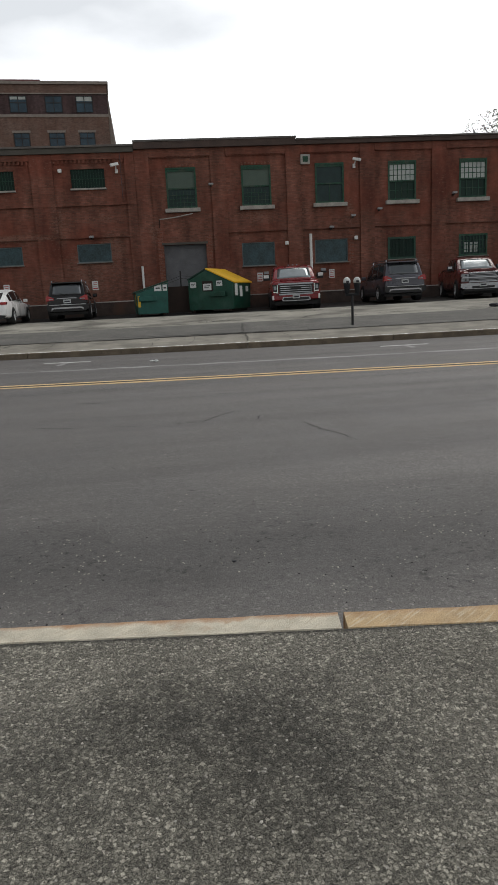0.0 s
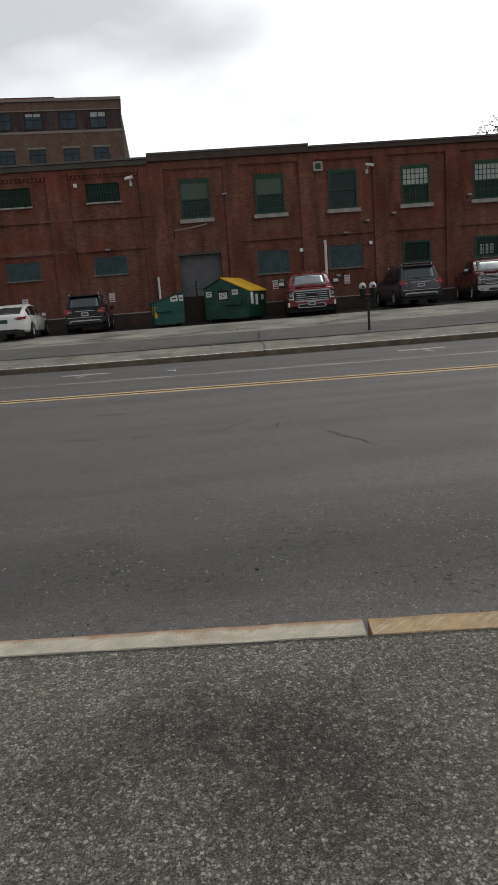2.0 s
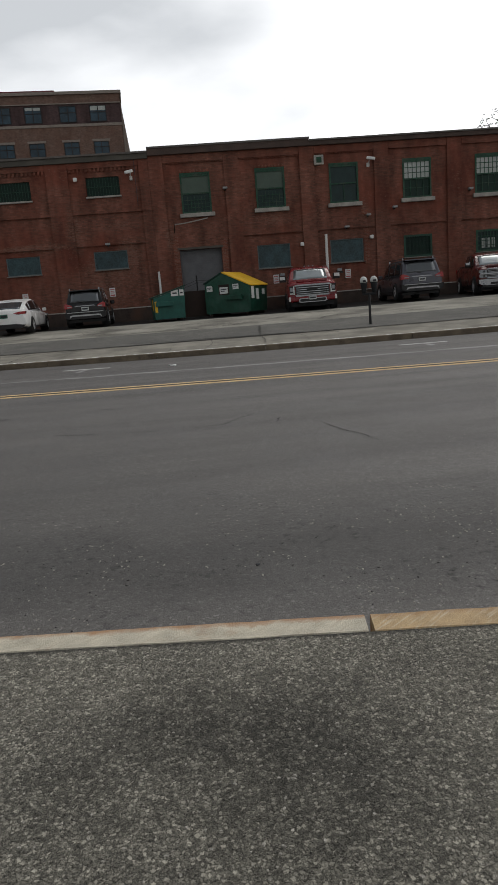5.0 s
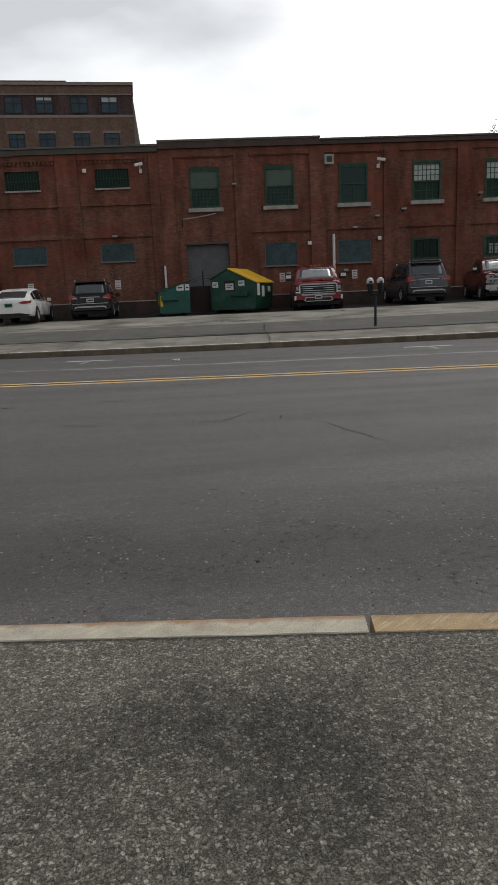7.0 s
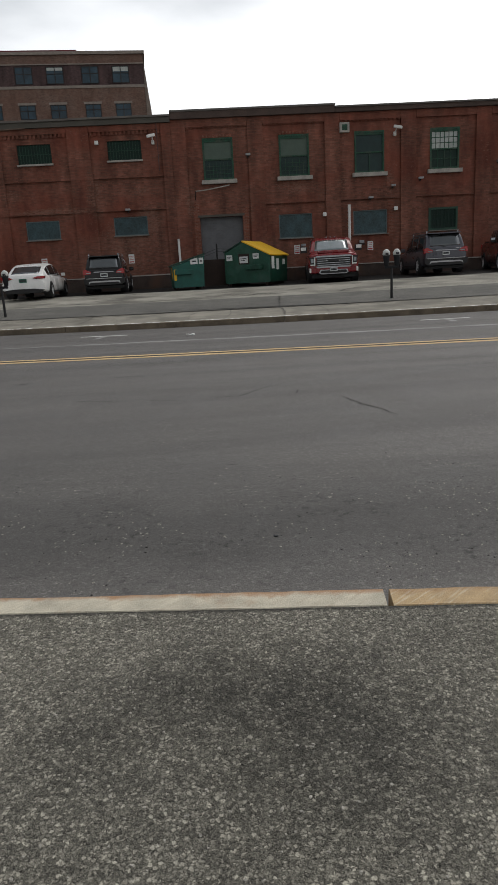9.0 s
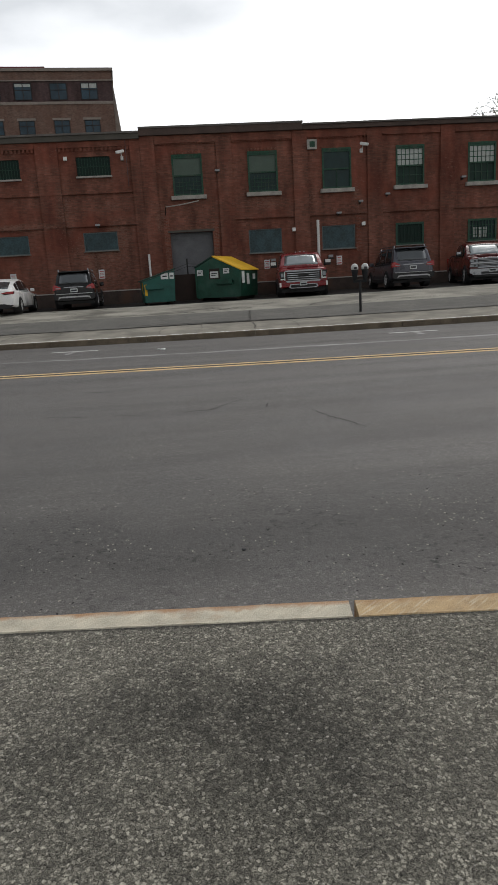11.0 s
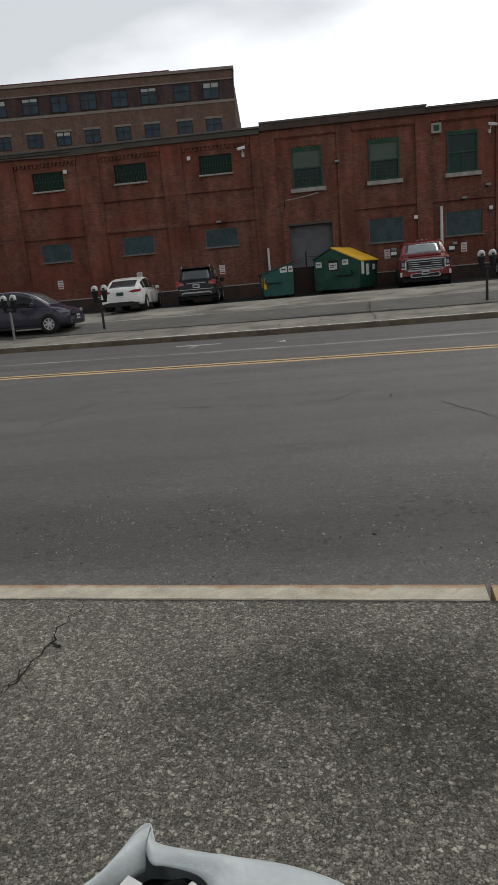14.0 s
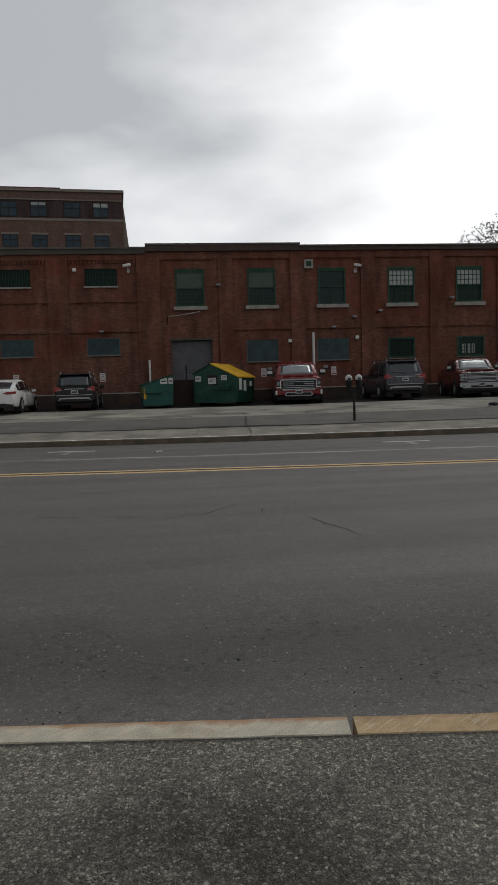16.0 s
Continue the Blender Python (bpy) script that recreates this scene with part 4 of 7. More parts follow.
for a, b, z0, z1 in ((-0.47, -0.2, 0.7, 4.6), (1.89, 2.18, 0.7, 4.3), (9.05, 9.3, 2.6, 4.3), (8.95, 9.3, 5.0, 5.2)):
    tagged(link("bare_brick_patch", boxed(a * S, b * S, REC - 0.02, REC + 0.02, z0 * S, z1 * S), BRICK_BARE), "bare weathered brick where paint is gone", "brickwork", kind="structure")


WINDOW_NO = [0]


def grid_bm(x0, x1, z0, z1, y0, y1, nx, nz, t):
    bm = bmesh.new()
    for i in range(1, nx):
        x = x0 + (x1 - x0) * i / nx
        box(bm, x - t / 2, x + t / 2, y0, y1, z0, z1)
    for i in range(1, nz):
        z = z0 + (z1 - z0) * i / nz
        box(bm, x0, x1, y0 + 0.002, y1 - 0.002, z - t / 2, z + t / 2)
    return bm


def window(x0, x1, z0, z1, style, label):
    WINDOW_NO[0] += 1
    x0, x1, z0, z1 = x0 * S, x1 * S, z0 * S, z1 * S
    w = empty("window_%d" % WINDOW_NO[0], ((x0 + x1) / 2, REC, z0))
    tagged(w, label, "window", kind="structure")
    h, hw = z1 - z0, (x1 - x0) / 2
    x0, x1, z0, z1 = -hw, hw, 0.0, h
    if style in ("shade", "dark", "panes"):
        part("sill", boxed(x0 - 0.13, x1 + 0.13, -0.2, 0.12, -0.2, -0.002, bevel=0.012), STONE, w, "grey stone sill")
    else:
        thin = 0.085 if style == "bars" else 0.05
        part("sill", boxed(x0 - 0.05, x1 + 0.05, -0.13, 0.12, -thin, -0.002, bevel=0.008), STONE if style == "bars" else SILL_DARK, w, "thin stone sill")
    if style in ("shade", "dark", "panes"):
        part("window_frame", frame_bm(x0 + .003, x1 - .003, 0.003, z1 - .003, -0.03, 0.14, 0.09), GREEN_FRAME, w, "peeling green painted frame")
        part("head_board", boxed(x0 + 0.09, x1 - 0.09, 0.0, 0.12, z1 - 0.2, z1 - 0.093), GREEN_FRAME, w)
        part("meeting_rail", boxed(x0 + 0.09, x1 - 0.09, -0.01, 0.12, h * 0.47, h * 0.47 + 0.07), GREEN_FRAME, w)
        top = SHADE if style == "shade" else TEAL_GLASS if style == "dark" else BLIND
        part("upper_pane", boxed(x0 + 0.09, x1 - 0.09, 0.05, 0.08, h * 0.47 + 0.07, z1 - 0.2), top, w, "upper sash")
        part("lower_pane", boxed(x0 + 0.09, x1 - 0.09, 0.06, 0.09, 0.09, h * 0.47), TEAL_GLASS if style != "panes" else GREEN_DARK, w, "dark lower sash")
        if style == "shade":
            part("window_guard", grid_bm(x0 + 0.14, x1 - 0.14, 0.1, h * 0.42, 0.0, 0.02, 7, 4, 0.025), GREEN_FRAME, w, "green iron window guard")
            teeth = bmesh.new()
            for i in range(9):
                xa = x0 + (x1 - x0) * (i + 0.2) / 9
                box(teeth, xa, xa + 0.09, -0.05, 0.05, z1 + 0.004, z1 + 0.14)
            part("dentil", teeth, BRICK_BARE, w, "row of brick ends over the window")
        elif style == "panes":
            part("upper_glazing_bar", grid_bm(x0 + 0.09, x1 - 0.09, h * 0.47 + 0.07, z1 - 0.2, 0.03, 0.052, 6, 3, 0.035), GREEN_FRAME, w, "green glazing bars")
            part("lower_glazing_bar", grid_bm(x0 + 0.09, x1 - 0.09, 0.09, h * 0.47, 0.03, 0.062, 4, 2, 0.03), GREEN_FRAME, w)
        else:
            part("glazing_bar", boxed(-0.02, 0.02, 0.02, 0.06, 0.1, h * 0.47), GREEN_FRAME, w)
    elif style == "bars":
        part("board", boxed(x0 + .002, x1 - .002, 0.1, 0.14, 0.002, z1 - .002), GREEN_DARK, w, "dark green board")
        part("grille", grid_bm(x0, x1, 0.0, z1, 0.03, 0.055, 12, 2, 0.026), GREEN_BAR, w, "dark green iron bars")
    elif style == "board":
        part("board", boxed(x0 + .002, x1 - .002, 0.06, 0.12, 0.002, z1 - .002), BOARD_BLUE, w, "flat blue-grey board")
        part("board_rim", frame_bm(x0 + .002, x1 - .002, 0.002, z1 - .002, 0.03, 0.11, 0.045), BOARD_RIM, w)
    elif style == "low_panes":
        part("window_frame", frame_bm(x0 + .003, x1 - .003, 0.003, z1 - .003, -0.02, 0.14, 0.1), GREEN_FRAME, w, "green painted frame")
        part("pane", boxed(x0 + 0.1, x1 - 0.1, 0.07, 0.1, 0.1, z1 - 0.1), TEAL_GLASS, w, "dim glass")
        part("grille", grid_bm(x0 + 0.1, x1 - 0.1, 0.1, z1 - 0.1, 0.0, 0.03, 8, 4, 0.028), GREEN_FRAME, w, "green iron bars")
        for i in range(3):
            part("pale_pane", boxed(x0 + 0.35 + i * 0.28, x0 + 0.55 + i * 0.28, 0.055, 0.066, 0.2, h * 0.62), BLIND, w, "pale paper behind the glass")
    elif style == "low_dark":
        part("window_frame", frame_bm(x0 + .003, x1 - .003, 0.003, z1 - .003, -0.02, 0.14, 0.11), GREEN_BAR, w, "dark green painted frame")
        part("pane", boxed(x0 + 0.11, x1 - 0.11, 0.07, 0.1, 0.11, z1 - 0.11), GREEN_DARK, w, "dark glass")
        part("grille", grid_bm(x0 + 0.11, x1 - 0.11, 0.11, z1 - 0.11, 0.0, 0.03, 7, 4, 0.022), GREEN_DARK, w, "dark green iron bars")
    elif style == "pale_grid":
        part("window_frame", frame_bm(x0 + .003, x1 - .003, 0.003, z1 - .003, -0.02, 0.14, 0.05), INK_FRAME, w, "dark frame")
        part("pane", boxed(x0 + 0.05, x1 - 0.05, 0.07, 0.1, 0.05, z1 - 0.05), SHADE_PALE, w, "pale clouded panes")
        part("glazing_bar", grid_bm(x0 + 0.05, x1 - 0.05, 0.05, z1 - 0.05, 0.03, 0.066, 3, 2, 0.05), INK_FRAME, w, "dark glazing bars")
    elif style == "papered":
        part("window_frame", frame_bm(x0 + .003, x1 - .003, 0.003, z1 - .003, -0.02, 0.14, 0.07), GREEN_DARK, w, "dark frame")
        part("pane", boxed(x0 + 0.07, x1 - 0.07, 0.07, 0.1, 0.07, z1 - 0.07), TEAL_GLASS, w)
        for i, (a, b) in enumerate(((0.12, 0.42), (0.5, 0.74), (0.86, 1.02), (1.15, 1.3))):
            part("paper", boxed(x0 + a, x0 + b, 0.055, 0.066, 0.2 + 0.08 * (i % 2), h * 0.78), BLIND if i % 2 else BOARD_RIM, w, "faded paper behind the glass")
        part("grille", grid_bm(x0 + 0.07, x1 - 0.07, 0.07, z1 - 0.07, 0.0, 0.025, 9, 1, 0.022), GREEN_DARK, w)
    return w


for xc, w in UP_L:
    window(xc - w / 2, xc + w / 2, 6.67, 7.53, "bars", "barred dark green window in the brick wall")
for xc, w in LOW_L:
    window(xc - w / 2, xc + w / 2, 3.27, 4.13, "board", "window closed with a blue-grey board")
window(-16.84, -15.45, 3.31, 4.16, "papered", "barred window papered over inside")
window(-22.9, -21.84, 3.42, 4.2, "pale_grid", "small window with six pale clouded panes")
for i, xc in enumerate(UP_R):
    window(xc - 0.725, xc + 0.725, 5.6, 7.47, "shade" if i < 2 else "dark" if i == 2 else "panes", ("green sash window with drawn shade and guard", "green sash window with dark glass", "green sash window with many pale panes")[min(2, max(0, i - 1))])
for i, (xc, w) in enumerate(LOW_R):
    window(xc - w / 2, xc + w / 2, 2.76, 3.88 if xc < 10 else 3.84, ("board", "board", "low_dark", "low_panes", "low_dark")[i], ("window closed with a blue-grey board", "window closed with a blue-grey board", "dark green barred ground-floor window", "green barred window with pale panes", "dark green barred ground-floor window")[i])


def shutter_door(no, x0, x1, z1, material, label):
    d = empty("door_%d" % no, ((x0 + x1) / 2 * S, REC + 0.3, 0))
    tagged(d, label, "door", kind="structure")
    hw, z = (x1 - x0) / 2 * S, ground_at((x0 + x1) / 2 * S, D)
    while z < z1 * S:
        part("slat", boxed(-hw, hw, 0.0, 0.05, z, min(z + 0.118, z1 * S), bevel=0.005), material, d)
        z += 0.12
    part("backing", boxed(-hw, hw, 0.03, 0.045, 0.5, z1 * S), material, d)
    part("lintel", boxed(-hw - 0.1, hw + 0.1, -0.33, -0.2, z1 * S + .002, z1 * S + 0.12), CORNICE, d, "dark steel lintel")


shutter_door(1, -0.19, 1.88, 3.92, SHUTTER, "closed grey roller shutter door behind the dumpsters")
shutter_door(2, -20.22, -18.37, 3.73, SHUTTER, "closed grey roller shutter door under a rusty hood")
shutter_door(3, 21.94, 25.0, 3.89, PLINTH, "dark loading door in the brick wall")

# ---- gabled block behind the roof, with railing ----
gable = empty("gabled_block", (0, D + 4.4, 0))
tagged(gable, "dark brick gabled block with a roof railing", "building")
g = 38.4 / 34
part("wall", prism(bmesh.new(), [(x * g * S, (1.25 + (z - 1.25) * g) * S) for x, z in ((21.0, 6.0), (21.0, 8.45), (25.3, 10.2), (30, 12.1), (44, 12.1), (44, 6.0))], 0, 9), GABLE_BRICK, gable)
part("coping", prism(bmesh.new(), [(x * g * S, (1.25 + (z - 1.25) * g) * S) for x, z in ((20.9, 8.5), (25.3, 10.25), (30, 12.15), (30, 12.3), (25.3, 10.4), (20.9, 8.62))], -0.2, 9.1), CORNICE, gable, "dark sloping coping")
for i in range(6):
    x = 23.7 + i * 0.95
    z = 9.72 + (x - 23.7) * 0.41
    rail = bmesh.new()
    rod(rail, (x * g * S, 0.3, (1.25 + (z - 1.25) * g) * S), (x * g * S, 0.3, (1.25 + (z + 0.88 - 1.25) * g) * S), 0.025)
    part("railing_post", rail, RAIL, gable)
for dz in (0.86, 0.45):
    rail = bmesh.new()
    rod(rail, (23.7 * g * S, 0.3, (1.25 + (9.72 + dz - 1.25) * g) * S), (28.5 * g * S, 0.3, (1.25 + (9.72 + dz + 4.8 * 0.41 - 1.25) * g) * S), 0.022)
    part("railing", rail, RAIL, gable, "thin grey handrail")
vent = empty("roof_vent", (22.5 * 36 / 34 * S, D + 2.2, 8.1 * S))
tagged(vent, "low pale metal roof vent", "vent")
part("vent_body", boxed(-0.55, 0.55, -0.3, 0.5, 0, 1.25, bevel=0.03), RAIL, vent)
part("vent_hood", boxed(-0.68, 0.62, -0.42, 0.6, 1.25, 1.42, bevel=0.04), WHITE_PAINT, vent)
chim = empty("chimney", (18.55 * 36 / 34 * S, D + 2.2, 8.1 * S))
tagged(chim, "short dark brick chimney on the flat roof", "chimney")
part("stack", boxed(-0.42, 0.42, 0, 0.8, 0, 1.42, bevel=0.02), BRICK_DARK, chim)
part("chimney_cap", boxed(-0.47, 0.47, -0.05, 0.85, 1.42, 1.5, bevel=0.015), CORNICE, chim)

# ---- vehicles ----
def paint(name, color, rough=0.28, spec=0.4, coat=0.4):
    return mat(name, color, rough, vary=0.08, scale=1.5, fine=20, spec=spec, coat=coat)


RED = paint("red_car_paint", (0.17, 0.006, 0.010))
DEEP_RED = paint("deep_red_car_paint", (0.075, 0.004, 0.004))
BLACK_PAINT = paint("black_car_paint", (0.005, 0.005, 0.006), 0.15, 0.25, 0.3)
CHARCOAL = mat("charcoal_car_paint", (0.075, 0.077, 0.092), 0.3, 0.55, vary=0.08, coat=0.4)
HUBCAP = mat("silver_hubcap", (0.55, 0.55, 0.57), 0.45, 0.2, vary=0.1)
WHITE_CAR = paint("white_car_paint", (0.80, 0.80, 0.79))
PURPLE = paint("dark_purple_car_paint", (0.034, 0.029, 0.052), 0.25)
TYRE = mat("tyre_rubber", (0.014, 0.014, 0.014), 0.9, vary=0.2)
RIM = mat("alloy_rim", (0.62, 0.62, 0.63), 0.4, 0.45, vary=0.15)
CHROME = mat("chrome", (0.32, 0.33, 0.35), 0.22, 1.0, vary=0.06)
TRIM = mat("black_plastic_trim", (0.02, 0.02, 0.021), 0.6, vary=0.15)
TAIL = mat("red_tail_lamp", (0.32, 0.012, 0.015), 0.2, vary=0.1, coat=0.5)
LAMP = mat("clear_headlamp", (0.26, 0.28, 0.3), 0.15, vary=0.15, coat=0.5)
# part of the sky's reflection is mixed into this glass colour
REAR_GLASS = mat("sky_pale_rear_glass", (0.10, 0.11, 0.118), 0.08, 0.5, vary=0.1, spec=0.7)
CAR_GLASS = mat("car_glass", (0.010, 0.012, 0.014), 0.06, vary=0.1, spec=0.45)
# reflected sky is built into the windscreen's pale, half-metallic base colour
WINDSCREEN = mat("sky_pale_windscreen", (0.24, 0.265, 0.275), 0.12, 0.55, vary=0.25, scale=2.0, spec=0.8)
PLATE = mat("licence_plate", (0.5, 0.52, 0.52), 0.5, vary=0.1)
PLATE_GREEN = mat("green_licence_plate", (0.03, 0.12, 0.08), 0.5, vary=0.1)
INK = mat("dark_print", (0.03, 0.03, 0.035), 0.7, vary=0.1)


def wheel_meshes(r, w, spokes):
    """Tyre with rounded shoulders, its axle along x, and a spoked rim."""
    t = bmesh.new()
    prof = [(-w / 2, r * 0.66), (-w / 2, r * 0.9), (-w * 0.38, r), (w * 0.38, r), (w / 2, r * 0.9), (w / 2, r * 0.66), (w * 0.3, r * 0.62), (-w * 0.3, r * 0.62)]
    n = 28
    rings = [[t.verts.new((x, math.cos(2 * math.pi * i / n) * q, math.sin(2 * math.pi * i / n) * q)) for x, q in prof] for i in range(n)]
    for i in range(n):
        a, b = rings[i], rings[(i + 1) % n]
        for k in range(len(prof)):
            m = (k + 1) % len(prof)
            t.faces.new((a[k], a[m], b[m], b[k]))
    bmesh.ops.recalc_face_normals(t, faces=t.faces)
    rim = bmesh.new()
    hub = Matrix.Rotation(math.pi / 2, 4, "Y")
    bmesh.ops.create_cone(rim, cap_ends=True, segments=24, radius1=r * 0.2, radius2=r * 0.2, depth=w * 0.8, matrix=hub)
    lip = [(-w * 0.44, r * 0.66), (w * 0.44, r * 0.66), (w * 0.44, r * 0.58), (-w * 0.44, r * 0.58)]
    rr = [[rim.verts.new((x, math.cos(2 * math.pi * i / n) * q, math.sin(2 * math.pi * i / n) * q)) for x, q in lip] for i in range(n)]
    for i in range(n):
        a, b = rr[i], rr[(i + 1) % n]
        for k in range(4):
            rim.faces.new((a[k], a[(k + 1) % 4], b[(k + 1) % 4], b[k]))
    for i in range(spokes):
        m = Matrix.Rotation(2 * math.pi * i / spokes, 4, "X") @ Matrix.Translation((0, 0, r * 0.38)) @ Matrix.Diagonal((w * 0.78, r * 0.2, r * 0.5, 1))
        bmesh.ops.create_cube(rim, size=1.0, matrix=m)
    return t, rim


def eased(stations, per=5, passes=2):
    """Stations along the length, divided finely and rounded off between the two ends."""
    rows = np.array(stations, float)
    fine = [rows[0]]
    for a, b in zip(rows, rows[1:]):
        fine += [a + (b - a) * (i + 1) / per for i in range(per)]
    fine = np.array(fine)
    for _ in range(passes):
        fine[1:-1] = fine[:-2] * 0.25 + fine[1:-1] * 0.5 + fine[2:] * 0.25
    return fine


BODY_HALF = ((0.88, 0.0), (0.965, 0.06), (0.99, 0.2), (1.0, 0.42), (0.99, 0.6), (0.972, 0.76), (0.95, 0.88), (0.90, 0.955), (0.80, 0.99), (0.45, 1.012), (0.0, 1.02))


def body_half(row, w):
    y, zl, zt, f = row
    return [Vector((w * f * x, y, zl + (zt - zl) * z)) for x, z in BODY_HALF]


CABIN_HALF = ((0.0, 0.0), (0.22, 0.28), (0.52, 0.58), (0.86, 0.84), (1.0, 0.93))


def cabin_half(row, w):
    y, zb, zt, fb, ft = row
    h = zt - zb
    side = [Vector((w * (fb + (ft - fb) * k), y, zb + h * z)) for k, z in CABIN_HALF]
    return side + [Vector((w * ft * 0.93, y, zb + h * 0.975)), Vector((w * ft * 0.72, y, zt)), Vector((w * ft * 0.36, y, zt + 0.012)), Vector((0, y, zt + 0.016))]


def skin(halves):
    bm = bmesh.new()
    loft(bm, [[tuple(p) for p in h] + [(-p.x, p.y, p.z) for p in reversed(h[:-1])] for h in halves])
    return bm


def on_skin(halves, k, s, side):
    """Point of the lofted skin: k along the stations, s up the half section (both by index)."""
    i = min(int(k), len(halves) - 2)
    j = min(int(s), len(halves[0]) - 2)
    a, b = halves[i][j].lerp(halves[i][j + 1], s - j), halves[i + 1][j].lerp(halves[i + 1][j + 1], s - j)
    p = a.lerp(b, k - i)
    return Vector((p.x * side, p.y, p.z))


def glazing(car, name, halves, ks, cross, material, label, proud=0.007):
    """Pane lying just proud of the skin; cross: list of (s, side) across it."""
    k0, k1 = ks
    n = 6
    grid = [[on_skin(halves, k0 + (k1 - k0) * i / n, s, side) for s, side in cross] for i in range(n + 1)]
    mid = sum((p for row in grid for p in row), Vector()) / ((n + 1) * len(cross))
    core = Vector((0, mid.y, mid.z - 0.3)) if abs(mid.x) < 0.05 else Vector((0, mid.y, mid.z))
    bm = bmesh.new()
    tops, backs = [], []
    for i in range(n + 1):
        t, u = [], []
        for j in range(len(cross)):
            du = grid[min(i + 1, n)][j] - grid[max(i - 1, 0)][j]
            dv = grid[i][min(j + 1, len(cross) - 1)] - grid[i][max(j - 1, 0)]
            nrm = du.cross(dv).normalized()
            if nrm.dot(grid[i][j] - core) < 0:
                nrm = -nrm
            t.append(bm.verts.new(grid[i][j] + nrm * proud))
            u.append(bm.verts.new(grid[i][j] - nrm * 0.01))
        tops.append(t)
        backs.append(u)
    m = len(cross) - 1
    for i in range(n):
        for j in range(m):
            bm.faces.new((tops[i][j], tops[i][j + 1], tops[i + 1][j + 1], tops[i + 1][j]))
        bm.faces.new((tops[i][0], tops[i + 1][0], backs[i + 1][0], backs[i][0]))
        bm.faces.new((tops[i][m], backs[i][m], backs[i + 1][m], tops[i + 1][m]))
    for j in range(m):
        bm.faces.new((tops[0][j], backs[0][j], backs[0][j + 1], tops[0][j + 1]))
        bm.faces.new((tops[n][j], tops[n][j + 1], backs[n][j + 1], backs[n][j]))
    return part(name, bm, material, car, label, smooth=True)


ACROSS = [(5.6, 1), (6.4, 1), (7.0, 1), (7.98, 1), (7.0, -1), (6.4, -1), (5.6, -1)]


def vehicle(name, label, category, at, turn, W, body, cabin, screens, sides, color, wheels, r, group="parked vehicles", rim=None, spokes=5, screen=None):
    """Base car: nose at y = 0 pointing to -y. body and cabin: stations along the length; screens: station spans of windscreen and rear window; sides: station spans of the side windows."""
    x, y = at
    car = empty(name, (x, y, ground_at(x, y) - 0.01), turn)
    tagged(car, label, category, group)
    w, per = W / 2, 5
    shell = part("body", skin([body_half(row, w) for row in eased(body, per)]), color, car, smooth=True)
    shell.data.polygons.foreach_set("use_smooth", [len(p.vertices) == 4 for p in shell.data.polygons])
    halves = [cabin_half(row, w) for row in eased(cabin, per)]
    top = part("cabin", skin(halves), color, car, smooth=True)
    top.data.polygons.foreach_set("use_smooth", [len(p.vertices) == 4 for p in top.data.polygons])
    front, back = screens
    glazing(car, "windscreen", halves, (front[0] * per, front[1] * per), ACROSS, screen or WINDSCREEN, "pale reflecting windscreen")
    if back:
        glazing(car, "rear_window", halves, (back[0] * per, back[1] * per), ACROSS, REAR_GLASS, "dark reflecting rear window")
    for side in (1, -1):
        for a, b in sides:
            glazing(car, "side_window", halves, (a * per, b * per), [(0.45, side), (1.2, side), (2.2, side), (3.25, side)], CAR_GLASS, "dark tinted side window")
    for wy in wheels:
        for side in (1, -1):
            hole = bmesh.new()
            bmesh.ops.create_cone(hole, cap_ends=True, segments=28, radius1=r * 1.1, radius2=r * 1.1, depth=0.3, matrix=Matrix.Translation((side * (w - 0.146), wy, r * 1.04)) @ Matrix.Rotation(math.pi / 2, 4, "Y"))
            part("wheel_arch", hole, TRIM, car, "black wheel arch")
            t, rm = wheel_meshes(r, 0.23, spokes)
            tyre = part("wheel", t, TYRE, car, "black tyre", smooth=True)
            tyre.matrix_basis = pose(side * (w - 0.078), wy, r)
            part("rim", rm, rim or RIM, tyre, "silver alloy rim")
        part("axle", rod(bmesh.new(), (-w + 0.15, wy, r), (w - 0.15, wy, r), 0.05), TRIM, car)
    part("underbody", boxed(-w * 0.86, w * 0.86, body[0][0] + 0.3, body[-1][0] - 0.3, 0.2, 0.5), TRIM, car, "black underside")
    return car


def add_box(car, name, x0, x1, y0, y1, z0, z1, material, label="", bevel=0.015):
    return part(name, boxed(x0, x1, y0, y1, z0, z1, bevel=bevel), material, car, label)


def slab(car, name, pts, y0, y1, material, label=""):
    """Plate of free outline in x and z, for lamps and grilles that are not square."""
    return part(name, prism(bmesh.new(), pts, y0, y1), material, car, label)


def mirrored(pts, s):
    return [(x * s, z) for x, z in pts]


def plate(car, y, z, out, material=None, x=0.0):
    p = add_box(car, "licence_plate", x - 0.16, x + 0.16, y, y + 0.012 * out, z - 0.08, z + 0.08, material or PLATE, "small licence plate with dark bars", 0.002)
    part("plate_print", boxed(x - 0.12, x + 0.12, y + 0.013 * out, y + 0.015 * out, z - 0.035, z + 0.035), INK, p)


def mirrors(car, w, y, z, material, big=1.0, glass=None):
    for side in (1, -1):
        m = add_box(car, "mirror", *sorted((side * (w - 0.02), side * (w + 0.2 * big))), y - 0.06, y + 0.08, z - 0.06 * big, z + 0.12 * big, material, "", 0.03)
        if glass:
            part("mirror_shell", boxed(*sorted((side * (w + 0.04), side * (w + 0.19 * big))), y - 0.075, y - 0.055, z + 0.02, z + 0.11 * big, bevel=0.006), glass, m, "bright chrome mirror cap")


